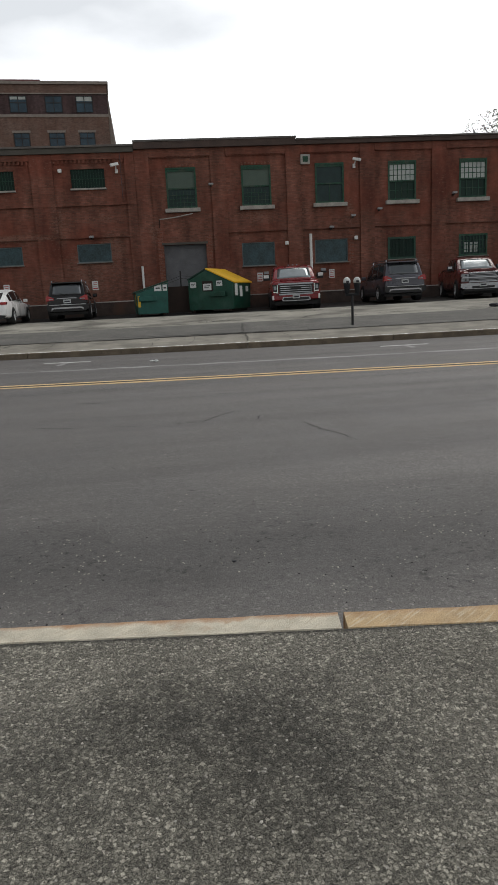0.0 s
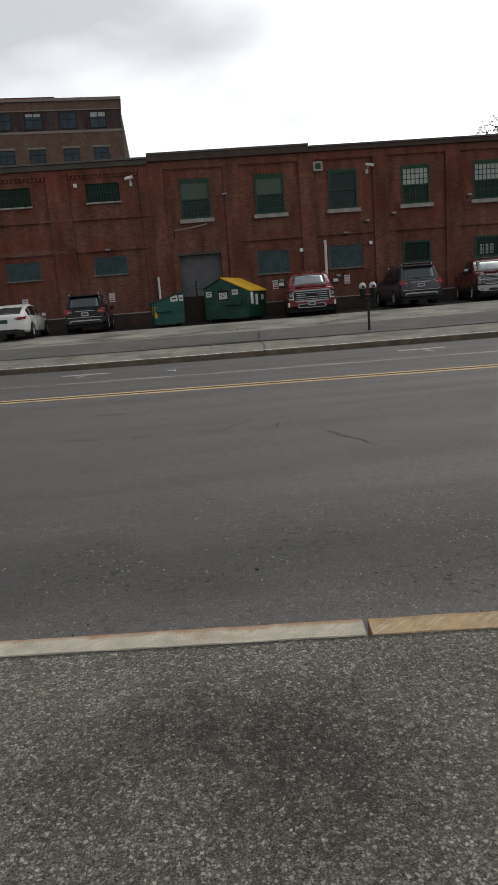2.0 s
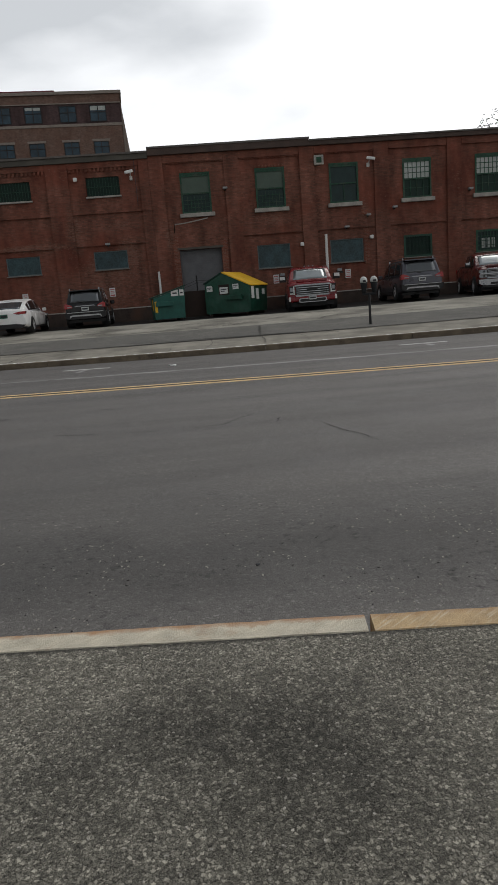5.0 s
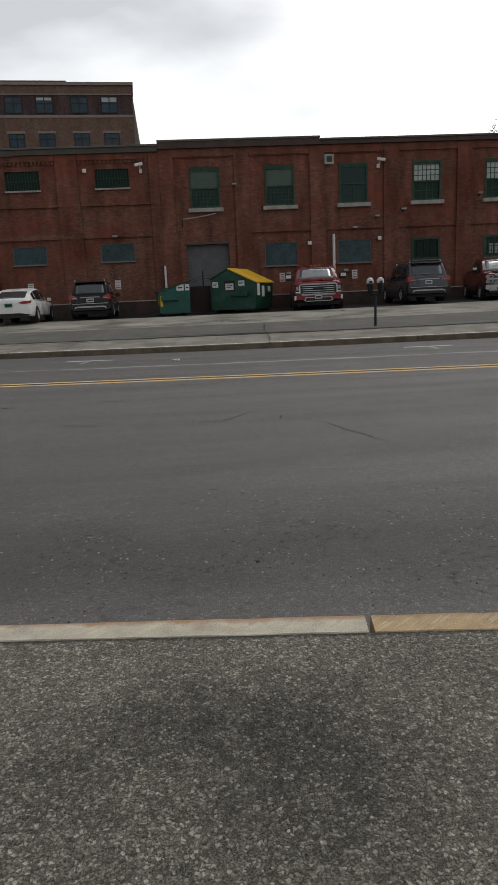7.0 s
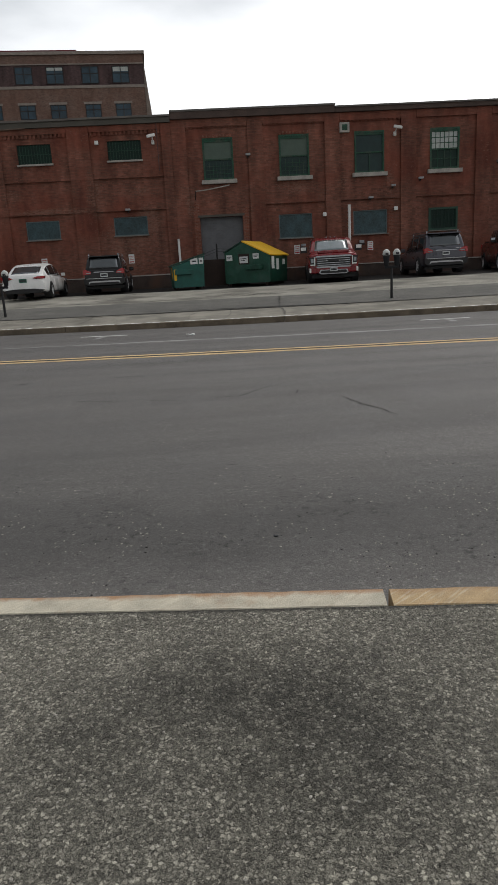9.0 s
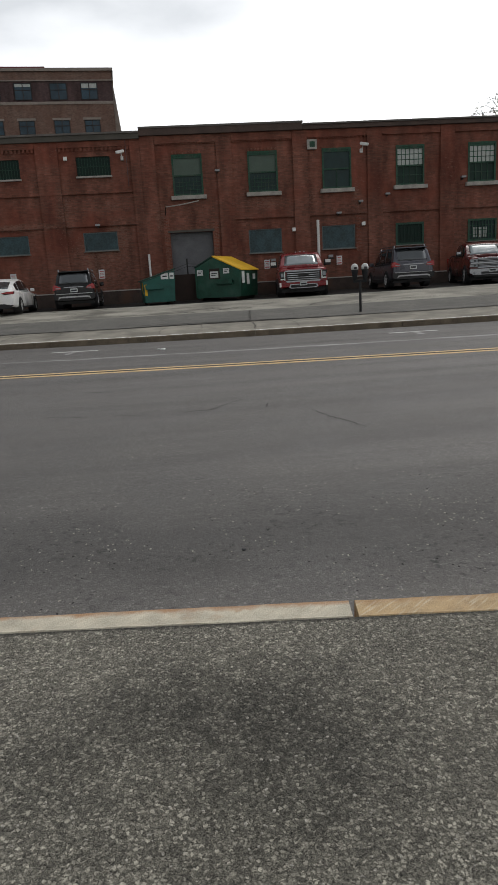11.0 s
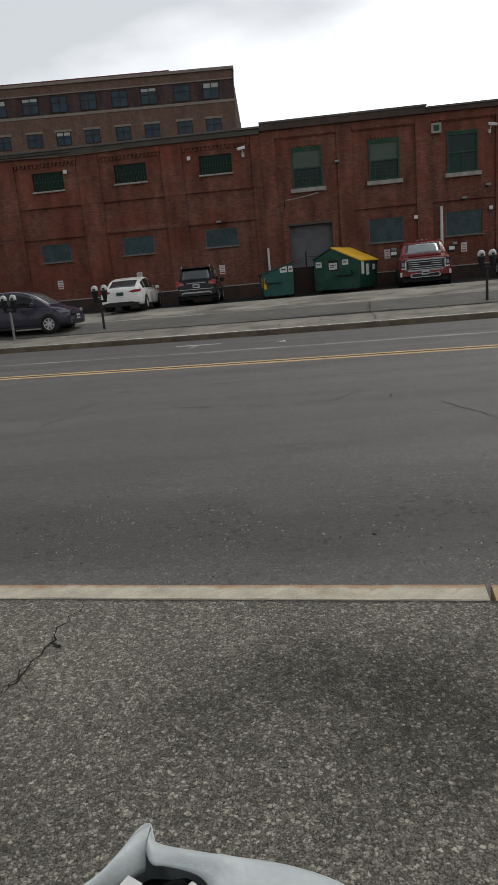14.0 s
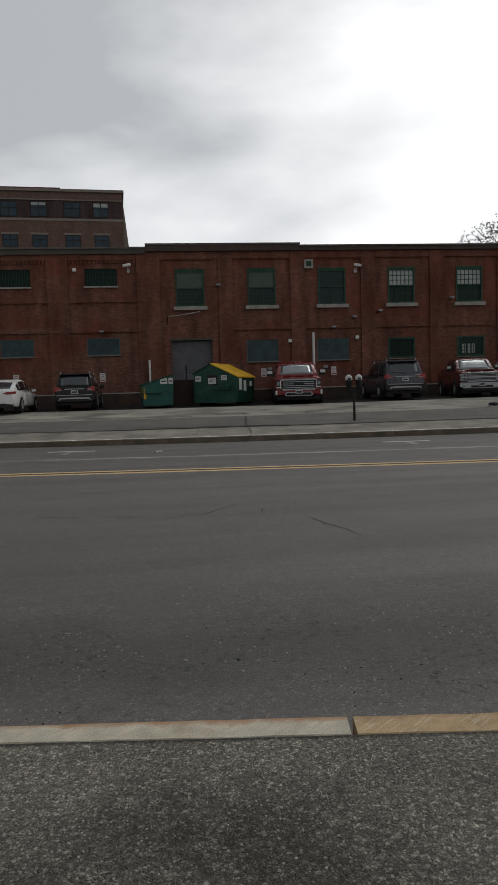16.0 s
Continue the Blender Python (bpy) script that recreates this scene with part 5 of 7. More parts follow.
def pickup(name, label, at, turn, color, front, W=2.04, stretch_z=1.0, tow=False):
    L = 5.75
    w, g = W / 2, stretch_z
    body = [(0.0, 0.5, 1.02, 0.9), (0.05, 0.44, 1.17, 0.955), (0.3, 0.38, 1.25, 0.99), (1.2, 0.36, 1.31, 1.0), (1.6, 0.36, 1.33, 1.0), (3.75, 0.36, 1.33, 1.0), (3.85, 0.38, 1.36, 1.0), (5.55, 0.42, 1.38, 0.99), (5.75, 0.5, 1.36, 0.96)]
    cabin = [(1.22, 1.24, 1.29, 0.91, 0.88), (1.98, 1.27, 1.86, 0.93, 0.80), (2.5, 1.28, 1.94, 0.94, 0.80), (3.3, 1.28, 1.93, 0.94, 0.79), (3.72, 1.28, 1.87, 0.93, 0.78)]
    body = [(y, a, b * g, f) for y, a, b, f in body]
    cabin = [(y, a * g, b * g, c, d) for y, a, b, c, d in cabin]
    car = vehicle(name, label, "pickup truck", at, turn, W, body, cabin, ((0.1, 0.93), None), ((0.62, 2.0), (2.12, 3.4)), color, (0.95, 4.6), 0.42)
    part("bed_cover", boxed(-w * 0.8, w * 0.8, 3.9, 5.6, 1.3 * g, 1.41 * g), TRIM, car, "black bed cover")
    part("hood_bulge", boxed(-w * 0.62, w * 0.62, 0.12, 1.15, 1.2 * g, 1.315 * g, bevel=0.04), color, car)
    k = w / 1.02
    if front == "tall":
        slab(car, "grille", [(-0.7 * k, 0.8), (-0.6 * k, 0.7), (0.6 * k, 0.7), (0.7 * k, 0.8), (0.66 * k, 1.12), (-0.66 * k, 1.12)], -0.05, 0.06, TRIM, "dark grille")
        for z in (0.76, 0.85, 0.94, 1.03):
            add_box(car, "grille_bar", -0.65 * k, 0.65 * k, -0.075, -0.04, z - 0.02, z + 0.02, CHROME, "", 0.006)
        add_box(car, "badge", -0.24, 0.24, -0.1, -0.06, 0.89, 1.0, TRIM, "dark badge plate", 0.02)
        slab(car, "hood_edge", [(-0.74 * k, 1.10), (0.74 * k, 1.10), (0.70 * k, 1.17), (-0.70 * k, 1.17)], -0.085, 0.1, CHROME, "broad chrome bar under the hood")
        slab(car, "grille_sill", [(-0.66 * k, 0.64), (0.66 * k, 0.64), (0.72 * k, 0.71), (-0.72 * k, 0.71)], -0.085, 0.06, CHROME, "chrome lower grille edge")
        for s in (1, -1):
            lamp = slab(car, "headlight", mirrored(((0.72 * k, 0.78), (0.92 * k, 0.8), (0.97 * k, 1.12), (0.74 * k, 1.12)), s), -0.04, 0.12, TRIM, "dark headlight housing")
            part("light_strip", boxed(*sorted((s * 0.735 * k, s * 0.775 * k)), -0.055, -0.035, 0.74, 1.12), WHITE_PAINT, lamp, "pale C-shaped running light")
            part("light_foot", boxed(*sorted((s * 0.78 * k, s * 0.93 * k)), -0.055, -0.035, 0.76, 0.81), WHITE_PAINT, lamp)
            part("lens", boxed(*sorted((s * 0.80 * k, s * 0.91 * k)), -0.052, -0.035, 0.88, 1.05, bevel=0.01), LAMP, lamp)
            add_box(car, "fog_trim", *sorted((s * 0.9 * k, s * 0.98 * k)), -0.1, 0.1, 0.44, 0.64, WHITE_PAINT, "bright corner trim", 0.02)
            part("tow_hook", rod(bmesh.new(), (s * 0.46, -0.13, 0.47), (s * 0.46, -0.08, 0.47), 0.055, seg=12), BLACK, car, "black tow hook")
        add_box(car, "bumper", -0.98 * k, 0.98 * k, -0.09, 0.2, 0.42, 0.645, color, "painted bumper", 0.04)
        slab(car, "skid_trim", [(-0.66, 0.42), (-0.56, 0.37), (0.56, 0.37), (0.66, 0.42), (0.6, 0.56), (-0.6, 0.56)], -0.112, -0.06, CHROME, "chrome lower bumper trim")
        slab(car, "lower_grille", [(-0.6, 0.44), (-0.53, 0.405), (0.53, 0.405), (0.6, 0.44), (0.55, 0.525), (-0.55, 0.525)], -0.12, -0.08, TRIM, "black lower opening")
        for i in range(3):
            add_box(car, "roof_light", -0.24 + i * 0.2, -0.16 + i * 0.2, 2.06, 2.16, 1.92 * g, 1.965 * g, LAMP, "small roof marker light", 0.012)
        plate(car, -0.122, 0.56, -1)
    else:
        slab(car, "grille", [(-0.62, 0.74), (0.62, 0.74), (0.62, 1.12), (-0.62, 1.12)], -0.04, 0.05, TRIM, "dark grille")
        for z, h in ((1.13, 0.035), (0.93, 0.04), (0.74, 0.035)):
            add_box(car, "grille_bar", -0.96 if h > 0.038 else -0.64, 0.96 if h > 0.038 else 0.64, -0.075, 0.0, z - h, z + h, CHROME, "thick chrome grille bar", 0.015)
        for z in (0.80, 0.865, 1.0, 1.065):
            add_box(car, "grille_slat", -0.6, 0.6, -0.06, -0.03, z - 0.012, z + 0.012, CHROME, "", 0.003)
        for s in (1, -1):
            for z in (0.83, 1.035):
                lamp = slab(car, "headlight", mirrored(((0.64, z - 0.065), (0.97, z - 0.055), (0.965, z + 0.065), (0.64, z + 0.07)), s), -0.035, 0.16, LAMP, "clear stacked headlight")
                part("reflector_bowl", rod(bmesh.new(), (s * 0.77, -0.048, z), (s * 0.77, -0.03, z), 0.045, seg=12), TRIM, lamp, "dark lamp bowl")
            part("fog_lamp", rod(bmesh.new(), (s * 0.8, -0.15, 0.5), (s * 0.8, -0.1, 0.5), 0.05, seg=12), LAMP, car, "round fog lamp")
        slab(car, "bumper", [(-1.0, 0.5), (-0.82, 0.42), (0.82, 0.42), (1.0, 0.5), (1.0, 0.68), (-1.0, 0.68)], -0.13, 0.2, CHROME, "chrome front bumper")
        add_box(car, "bumper_opening", -0.5, 0.5, -0.14, -0.1, 0.44, 0.55, TRIM, "black bumper opening", 0.02)
        add_box(car, "lower_valance", -0.85, 0.85, -0.08, 0.15, 0.3, 0.42, TRIM, "black valance", 0.03)
        plate(car, -0.145, 0.6, -1)
    add_box(car, "rear_bumper", -0.95, 0.95, L - 0.05, L + 0.12, 0.48, 0.66, CHROME, "", 0.03)
    for s in (1, -1):
        add_box(car, "tail_light", *sorted((s * 0.84, s * 0.985)), L - 0.14, L + 0.015, 0.85, 1.3, TAIL, "", 0.02)
        for yy in (2.55, 3.35):
            add_box(car, "door_handle", *sorted((s * (w - 0.01), s * (w + 0.03))), yy, yy + 0.2, 1.1, 1.14, TRIM, "", 0.008)
    mirrors(car, w, 1.75, 1.38 * g, TRIM, 1.5 if tow else 1.2, WHITE_PAINT if tow else CHROME)
    return car


def suv(name, label, at, turn, color, W, L, H, rear, category="suv", front=None, rails=True, rim=None, upright=0.0):
    w, k = W / 2, L / 4.8
    b = H * 0.575
    u = upright * k
    body = [(0.0, 0.42, 0.78, 0.80), (0.1, 0.34, 0.93, 0.93), (0.45, 0.28, 1.0, 0.985), (1.2 * k, 0.27, b + 0.0, 1.0), (2.5 * k, 0.27, b + 0.04, 1.0), (4.1 * k, 0.28, b + 0.07, 1.0), (4.55 * k, 0.32, b + 0.07, 0.985), (4.74 * k, 0.38, b + 0.05, 0.95), (L, 0.44, b - 0.04, 0.92)]
    cabin = [(1.1 * k, b - 0.05, b + 0.0, 0.91, 0.87), (1.9 * k, b - 0.03, H - 0.09, 0.935, 0.79), (2.5 * k, b - 0.02, H - 0.005, 0.945, 0.79), (3.5 * k, b - 0.02, H, 0.94, 0.785), (4.3 * k + u, b - 0.02, H - 0.04, 0.93, 0.765), (4.7 * k, b - 0.02, b + 0.06, 0.925, 0.86)]
    car = vehicle(name, label, category, at, turn, W, body, cabin, ((0.1, 0.93), (4.16, 4.88)), ((0.58, 1.86), (1.98, 2.9), (3.02, 3.95)), color, (0.92 * k, 3.85 * k), 0.37, rim=rim)
    shell = color
    slab(car, "rear_bumper", [(-w * 0.96, 0.44), (-w * 0.8, 0.36), (w * 0.8, 0.36), (w * 0.96, 0.44), (w * 0.98, 0.66), (-w * 0.98, 0.66)], L - 0.25, L + 0.08, TRIM if rear != "plain" else color, "dark plastic bumper")
    add_box(car, "tailgate", -w * 0.8, w * 0.8, L - 0.16, L + 0.015, 0.64, b + 0.02, shell, "", 0.05)
    slab(car, "spoiler", [(-w * 0.74, H - 0.075), (w * 0.74, H - 0.075), (w * 0.72, H - 0.03), (-w * 0.72, H - 0.03)], 4.15 * k + u, 4.45 * k + u, color, "roof spoiler over the rear window")
    part("rear_wiper", rod(bmesh.new(), (0.0, 4.72 * k, b + 0.1), (0.34, 4.66 * k, b + 0.2), 0.012), TRIM, car)
    for s in (1, -1):
        if rear == "plain":
            slab(car, "tail_light", mirrored(((w * 0.84, b - 0.2), (w * 0.99, b - 0.22), (w * 0.93, b + 0.34), (w * 0.86, b + 0.34)), s), L - 0.3, L - 0.03, TAIL, "tall red tail light")
        else:
            lamp = slab(car, "tail_light", mirrored(((w * 0.6, b - 0.1), (w * 0.98, b - 0.14), (w * 0.97, b + 0.06), (w * 0.88, b + 0.1), (w * 0.62, b - 0.01)), s), L - 0.24, L + 0.03, TAIL, "red tail light")
            part("lamp_lens", boxed(*sorted((s * w * 0.63, s * w * 0.84)), L + 0.028, L + 0.042, b - 0.085, b - 0.045, bevel=0.006), LAMP, lamp, "pale reversing lens")
        for f in (0.47, 0.68):
            add_box(car, "door_handle", *sorted((s * (w - 0.015), s * (w + 0.025))), L * f, L * f + 0.2, b - 0.09, b - 0.05, color, "", 0.008)
        add_box(car, "sill_cladding", *sorted((s * w * 0.93, s * w * 1.0)), L * 0.27, L * 0.7, 0.24, 0.4, TRIM, "black plastic sill", 0.02)
        if rails:
            part("roof_rail", rod(bmesh.new(), (s * w * 0.72, 1.95 * k, H + 0.05), (s * w * 0.70, 4.2 * k, H + 0.04), 0.022), CHROME if rear == "chrome" else RAIL, car, "bright roof rail")
            for yy in (1.97, 4.18):
                add_box(car, "rail_foot", s * w * 0.71 - 0.025, s * w * 0.71 + 0.025, yy * k - 0.05, yy * k + 0.05, H - 0.1, H + 0.06, CHROME if rear == "chrome" else TRIM, "", 0.008)
    mirrors(car, w, 1.5 * k, b + 0.05, color, 0.95)
    if rear == "chrome":
        slab(car, "skid_plate", [(-w * 0.76, 0.41), (-w * 0.66, 0.48), (w * 0.66, 0.48), (w * 0.76, 0.41), (w * 0.74, 0.52), (w * 0.6, 0.545), (-w * 0.6, 0.545), (-w * 0.74, 0.52)], L + 0.05, L + 0.1, SILVER, "silver lower bumper trim")
        slab(car, "tailgate_strip", [(-w * 0.5, b - 0.05), (w * 0.5, b - 0.05), (w * 0.44, b - 0.01), (-w * 0.44, b - 0.01)], L - 0.02, L + 0.04, CHROME, "bright strip over the plate")
        add_box(car, "bumper_step", -w * 0.86, w * 0.86, L + 0.04, L + 0.095, 0.635, 0.67, SILVER, "pale bumper step", 0.01)
    else:
        add_box(car, "tailgate_strip", -w * 0.45, w * 0.45, L + 0.01, L + 0.03, b + 0.0, b + 0.04, CHROME, "bright row of letters on the tailgate", 0.005)
        add_box(car, "bumper_step", -w * 0.8, w * 0.8, L + 0.05, L + 0.1, 0.58, 0.63, SILVER, "pale bumper step", 0.01)
    plate(car, L + 0.018, b - 0.17 if rear == "chrome" else b - 0.1, 1)
    # front
    slab(car, "grille", [(-w * 0.6, 0.62), (-w * 0.42, 0.5), (w * 0.42, 0.5), (w * 0.6, 0.62), (w * 0.62, 0.74), (-w * 0.62, 0.74)], -0.035, 0.14, TRIM, "black grille")
    add_box(car, "front_bumper", -w * 0.9, w * 0.9, -0.05, 0.3, 0.36, 0.5, color if front == "wide" else TRIM, "", 0.06)
    if front == "wide":
        add_box(car, "grille_bar", -w * 0.78, w * 0.78, -0.05, -0.02, 0.75, 0.785, CHROME, "", 0.01)
        slab(car, "lower_grille", [(-w * 0.5, 0.3), (w * 0.5, 0.3), (w * 0.42, 0.4), (-w * 0.42, 0.4)], -0.065, 0.1, TRIM, "black lower opening")
    for s in (1, -1):
        slab(car, "headlight", mirrored(((w * 0.62, 0.78), (w * 0.95, 0.8), (w * 0.95, 0.87), (w * 0.66, 0.835)), s), 0.0, 0.34, LAMP, "narrow clear headlight")
        slab(car, "fog_recess", mirrored(((w * 0.66, 0.46), (w * 0.92, 0.5), (w * 0.9, 0.66), (w * 0.8, 0.62)), s), -0.055, 0.2, TRIM, "black corner recess")
    plate(car, -0.065, 0.44, -1)
    return car


def low_car(name, label, at, turn, color, W, L, H, hatch, category="car", plate_mat=None, rim=None, screen=None):
    w, k = W / 2, L / 4.85
    b = H * 0.625
    if hatch:
        body = [(0.0, 0.36, 0.66, 0.74), (0.08, 0.28, 0.78, 0.88), (0.35, 0.23, 0.87, 0.97), (L * 0.22, 0.22, b - 0.02, 1.0), (L * 0.5, 0.22, b + 0.05, 1.0), (L * 0.82, 0.23, b + 0.13, 0.995), (L * 0.94, 0.28, b + 0.13, 0.96), (L, 0.4, b + 0.0, 0.9)]
        cabin = [(L * 0.17, b - 0.08, b - 0.03, 0.9, 0.86), (L * 0.38, b - 0.03, H - 0.09, 0.925, 0.755), (L * 0.54, b - 0.02, H, 0.935, 0.75), (L * 0.74, b, H - 0.03, 0.93, 0.735), (L * 0.9, b + 0.02, H - 0.1, 0.91, 0.71), (L * 0.985, b, b + 0.16, 0.88, 0.82)]
        sides = ((0.66, 1.95), (2.08, 3.35))
        screens = ((0.1, 0.93), (4.15, 4.85))
    else:
        body = [(0.0, 0.36, 0.62, 0.74), (0.1, 0.26, 0.74, 0.88), (0.45, 0.2, 0.84, 0.97), (1.3 * k, 0.2, b - 0.02, 1.0), (2.6 * k, 0.2, b + 0.03, 1.0), (4.0 * k, 0.22, b + 0.07, 1.0), (4.55 * k, 0.26, b + 0.09, 0.975), (4.78 * k, 0.3, b + 0.07, 0.93), (L, 0.4, b - 0.1, 0.88)]
        cabin = [(1.15 * k, b - 0.07, b - 0.03, 0.9, 0.86), (2.0 * k, b - 0.03, H - 0.07, 0.925, 0.755), (2.5 * k, b - 0.03, H, 0.935, 0.75), (3.0 * k, b - 0.03, H - 0.015, 0.93, 0.745), (3.55 * k, b - 0.02, H - 0.10, 0.92, 0.735), (4.5 * k, b - 0.02, b + 0.06, 0.88, 0.78)]
        sides = ((0.66, 1.95), (2.08, 3.9), (4.0, 4.4))
        screens = ((0.1, 0.93), (4.1, 4.88))
    car = vehicle(name, label, category, at, turn, W, body, cabin, screens, sides, color, (L * 0.185, L * 0.79), 0.32, rim=rim, spokes=5 if not hatch else 7, screen=screen)
    zt = b - 0.08
    for s in (1, -1):
        if hatch:
            slab(car, "tail_light", mirrored(((w * 0.76, b - 0.06), (w * 0.97, b - 0.06), (w * 0.9, b + 0.2), (w * 0.8, b + 0.14)), s), L - 0.16, L - 0.02, TAIL, "red tail light")
        else:
            slab(car, "tail_light", mirrored(((w * 0.42, zt), (w * 0.6, zt - 0.07), (w * 0.93, zt - 0.04), (w * 0.97, zt + 0.07), (w * 0.66, zt + 0.06)), s), L - 0.24, L + 0.0, TAIL, "red wrap-around tail light")
        slab(car, "headlight", mirrored(((w * 0.5, 0.64), (w * 0.93, 0.68), (w * 0.93, 0.78), (w * 0.62, 0.72)), s), 0.03, 0.44, LAMP, "clear headlight")
        for f in (0.48, 0.7):
            add_box(car, "door_handle", *sorted((s * (w - 0.015), s * (w + 0.02))), L * f, L * f + 0.18, b - 0.08, b - 0.045, color, "", 0.008)
        add_box(car, "door_sill", *sorted((s * (w * 0.93), s * (w * 0.995))), L * 0.28, L * 0.7, 0.2, 0.27, TRIM, "", 0.01)
    slab(car, "front_bumper", [(-w * 0.84, 0.3), (-w * 0.6, 0.24), (w * 0.6, 0.24), (w * 0.84, 0.3), (w * 0.86, 0.56), (-w * 0.86, 0.56)], -0.04, 0.3, color)
    slab(car, "grille", [(-w * 0.62, 0.28), (w * 0.62, 0.28), (w * 0.54, 0.42), (-w * 0.54, 0.42)], -0.06, 0.1, TRIM, "black lower grille")
    slab(car, "upper_grille", [(-w * 0.44, 0.58), (w * 0.44, 0.58), (w * 0.5, 0.64), (-w * 0.5, 0.64)], -0.05, 0.1, TRIM, "thin black upper grille")
    add_box(car, "badge", -0.06, 0.06, -0.06, 0.0, 0.645, 0.69, CHROME, "", 0.01)
    slab(car, "rear_bumper", [(-w * 0.92, 0.36), (w * 0.92, 0.36), (w * 0.93, 0.62), (-w * 0.93, 0.62)], L - 0.25, L + 0.04, color)
    slab(car, "rear_valance", [(-w * 0.9, 0.34), (-w * 0.7, 0.22), (w * 0.7, 0.22), (w * 0.9, 0.34), (w * 0.5, 0.4), (-w * 0.5, 0.4)], L - 0.2, L + 0.05, TRIM, "black lower bumper")
    plate(car, L + 0.012 if not hatch else L + 0.045, zt - 0.1 if not hatch else 0.5, 1, plate_mat)
    plate(car, -0.065, 0.5, -1)
    mirrors(car, w, L * 0.31, b + 0.02, color, 0.8)
    return car


SILVER = mat("silver_plastic", (0.42, 0.42, 0.43), 0.4, 0.3, vary=0.1)
gmc = pickup("pickup_truck", "red pickup truck with tall chrome grille, facing the road", (0.184 * 30.6, 30.6), -7, RED, "tall", W=2.26, stretch_z=1.05, tow=True)
pickup("pickup_truck", "deep red pickup truck with chrome bars, facing the road", (0.472 * 29.9 + 0.05, 29.9), -12, DEEP_RED, "bars")
pickup("pickup_truck", "black pickup truck with chrome bumper, facing the road", (-0.535 * 30.2, 30.2), 4, BLACK_PAINT, "bars")
suv("suv", "charcoal suv with roof rails, nose to the wall", (0.350 * 30.4 + 0.2, 30.4 + 4.95), 178, CHARCOAL, 1.98, 4.95, 1.80, "chrome", upright=0.12)
suv("suv", "black compact suv with roof rails, nose to the wall", (-0.154 * 31.3, 31.3 + 4.5), 182, BLACK_PAINT, 1.86, 4.5, 1.68, "chrome")
suv("suv", "black boxy suv parked nose to the wall", (0.655 * 30.4 - 0.9 + 1.7, 30.2 + 4.6), 169, BLACK_PAINT, 1.9, 4.6, 1.80, "plain", upright=0.15)
wsuv = suv("suv", "white suv with a round dark door badge, facing the road", (-0.66 * 29.6, 29.6), 6, WHITE_CAR, 2.02, 5.2, 1.80, "plain", front="wide")
for s in (1, -1):
    bm = bmesh.new()
    bmesh.ops.create_cone(bm, cap_ends=True, segments=24, radius1=0.17, radius2=0.17, depth=0.012, matrix=Matrix.Translation((s * 1.012, 2.0, 0.74)) @ Matrix.Rotation(math.pi / 2, 4, "Y"))
    part("door_badge", bm, INK, wsuv, "round dark door badge")
suv("suv", "dark suv parked at the lot's end", (-0.745 * 29.5, 29.5), 6, CHARCOAL, 1.95, 4.8, 1.75, "plain", front="wide")
low_car("sedan", "white sedan parked nose to the wall", (-0.268 * 29.6 + 0.1, 29.6 + 4.85), 180, WHITE_CAR, 1.9, 4.85, 1.47, False, "car", PLATE_GREEN)
low_car("hatchback", "small dark purple hatchback parked along the lot", (-0.42 * 24.2 + 2.0, 24.3), 87, PURPLE, 1.66, 3.95, 1.56, True, "car", rim=HUBCAP)
low_car("hatchback", "small white hatchback facing the road", (0.572 * 31.0 - 0.1, 31.0), -8, WHITE_CAR, 1.68, 4.2, 1.52, True, "car", screen=CAR_GLASS)


def box_truck():
    x, y = 21.75, 27.35
    t = empty("box_truck", (x, y, ground_at(x, y)), -16.6)
    tagged(t, "yellow box truck with a white corner frame", "truck", "parked vehicles")
    L = 7.4
    part("cargo_box", boxed(-1.15, 1.15, 0.1, L, 0.55, 2.78, bevel=0.03), YELLOW_BODY, t, "plain yellow cargo box")
    part("roof_cap", boxed(-1.17, 1.17, 0.08, L + 0.02, 2.78, 2.85, bevel=0.015), RAIL, t, "pale roof edge")
    for z, y1 in ((0.66, L - 0.2), (1.12, 5.2)):
        part("side_rail", boxed(-1.185, -1.14, 0.2, y1, z - 0.03, z + 0.03, bevel=0.008), RUST_DARK, t, "dark side rail")
    part("end_frame", boxed(-1.2, 1.2, -0.08, 0.098, 0.5, 2.88, bevel=0.02), WHITE_PAINT, t, "white end frame")
    part("end_door", boxed(-1.05, 1.05, -0.1, -0.078, 0.62, 2.7, bevel=0.01), WHITE_PAINT, t)
    part("chassis", boxed(-0.45, 0.45, 0.1, L + 1.2, 0.38, 0.54), TRIM, t)
    part("step_bumper", boxed(-1.1, 1.1, -0.3, 0.0, 0.4, 0.48, bevel=0.01), TRIM, t)
    for yy in (1.9, 6.3):
        for s in (1, -1):
            tb, rb = wheel_meshes(0.38, 0.26, 6)
            w = part("wheel", tb, TYRE, t, "black tyre", smooth=True)
            w.matrix_basis = pose(s * 0.95, yy, 0.38)
            part("rim", rb, RIM, w)
    return t


YELLOW_BODY = mat("yellow_truck_body", (0.62, 0.33, 0.015), 0.45, vary=0.15, scale=1.0)
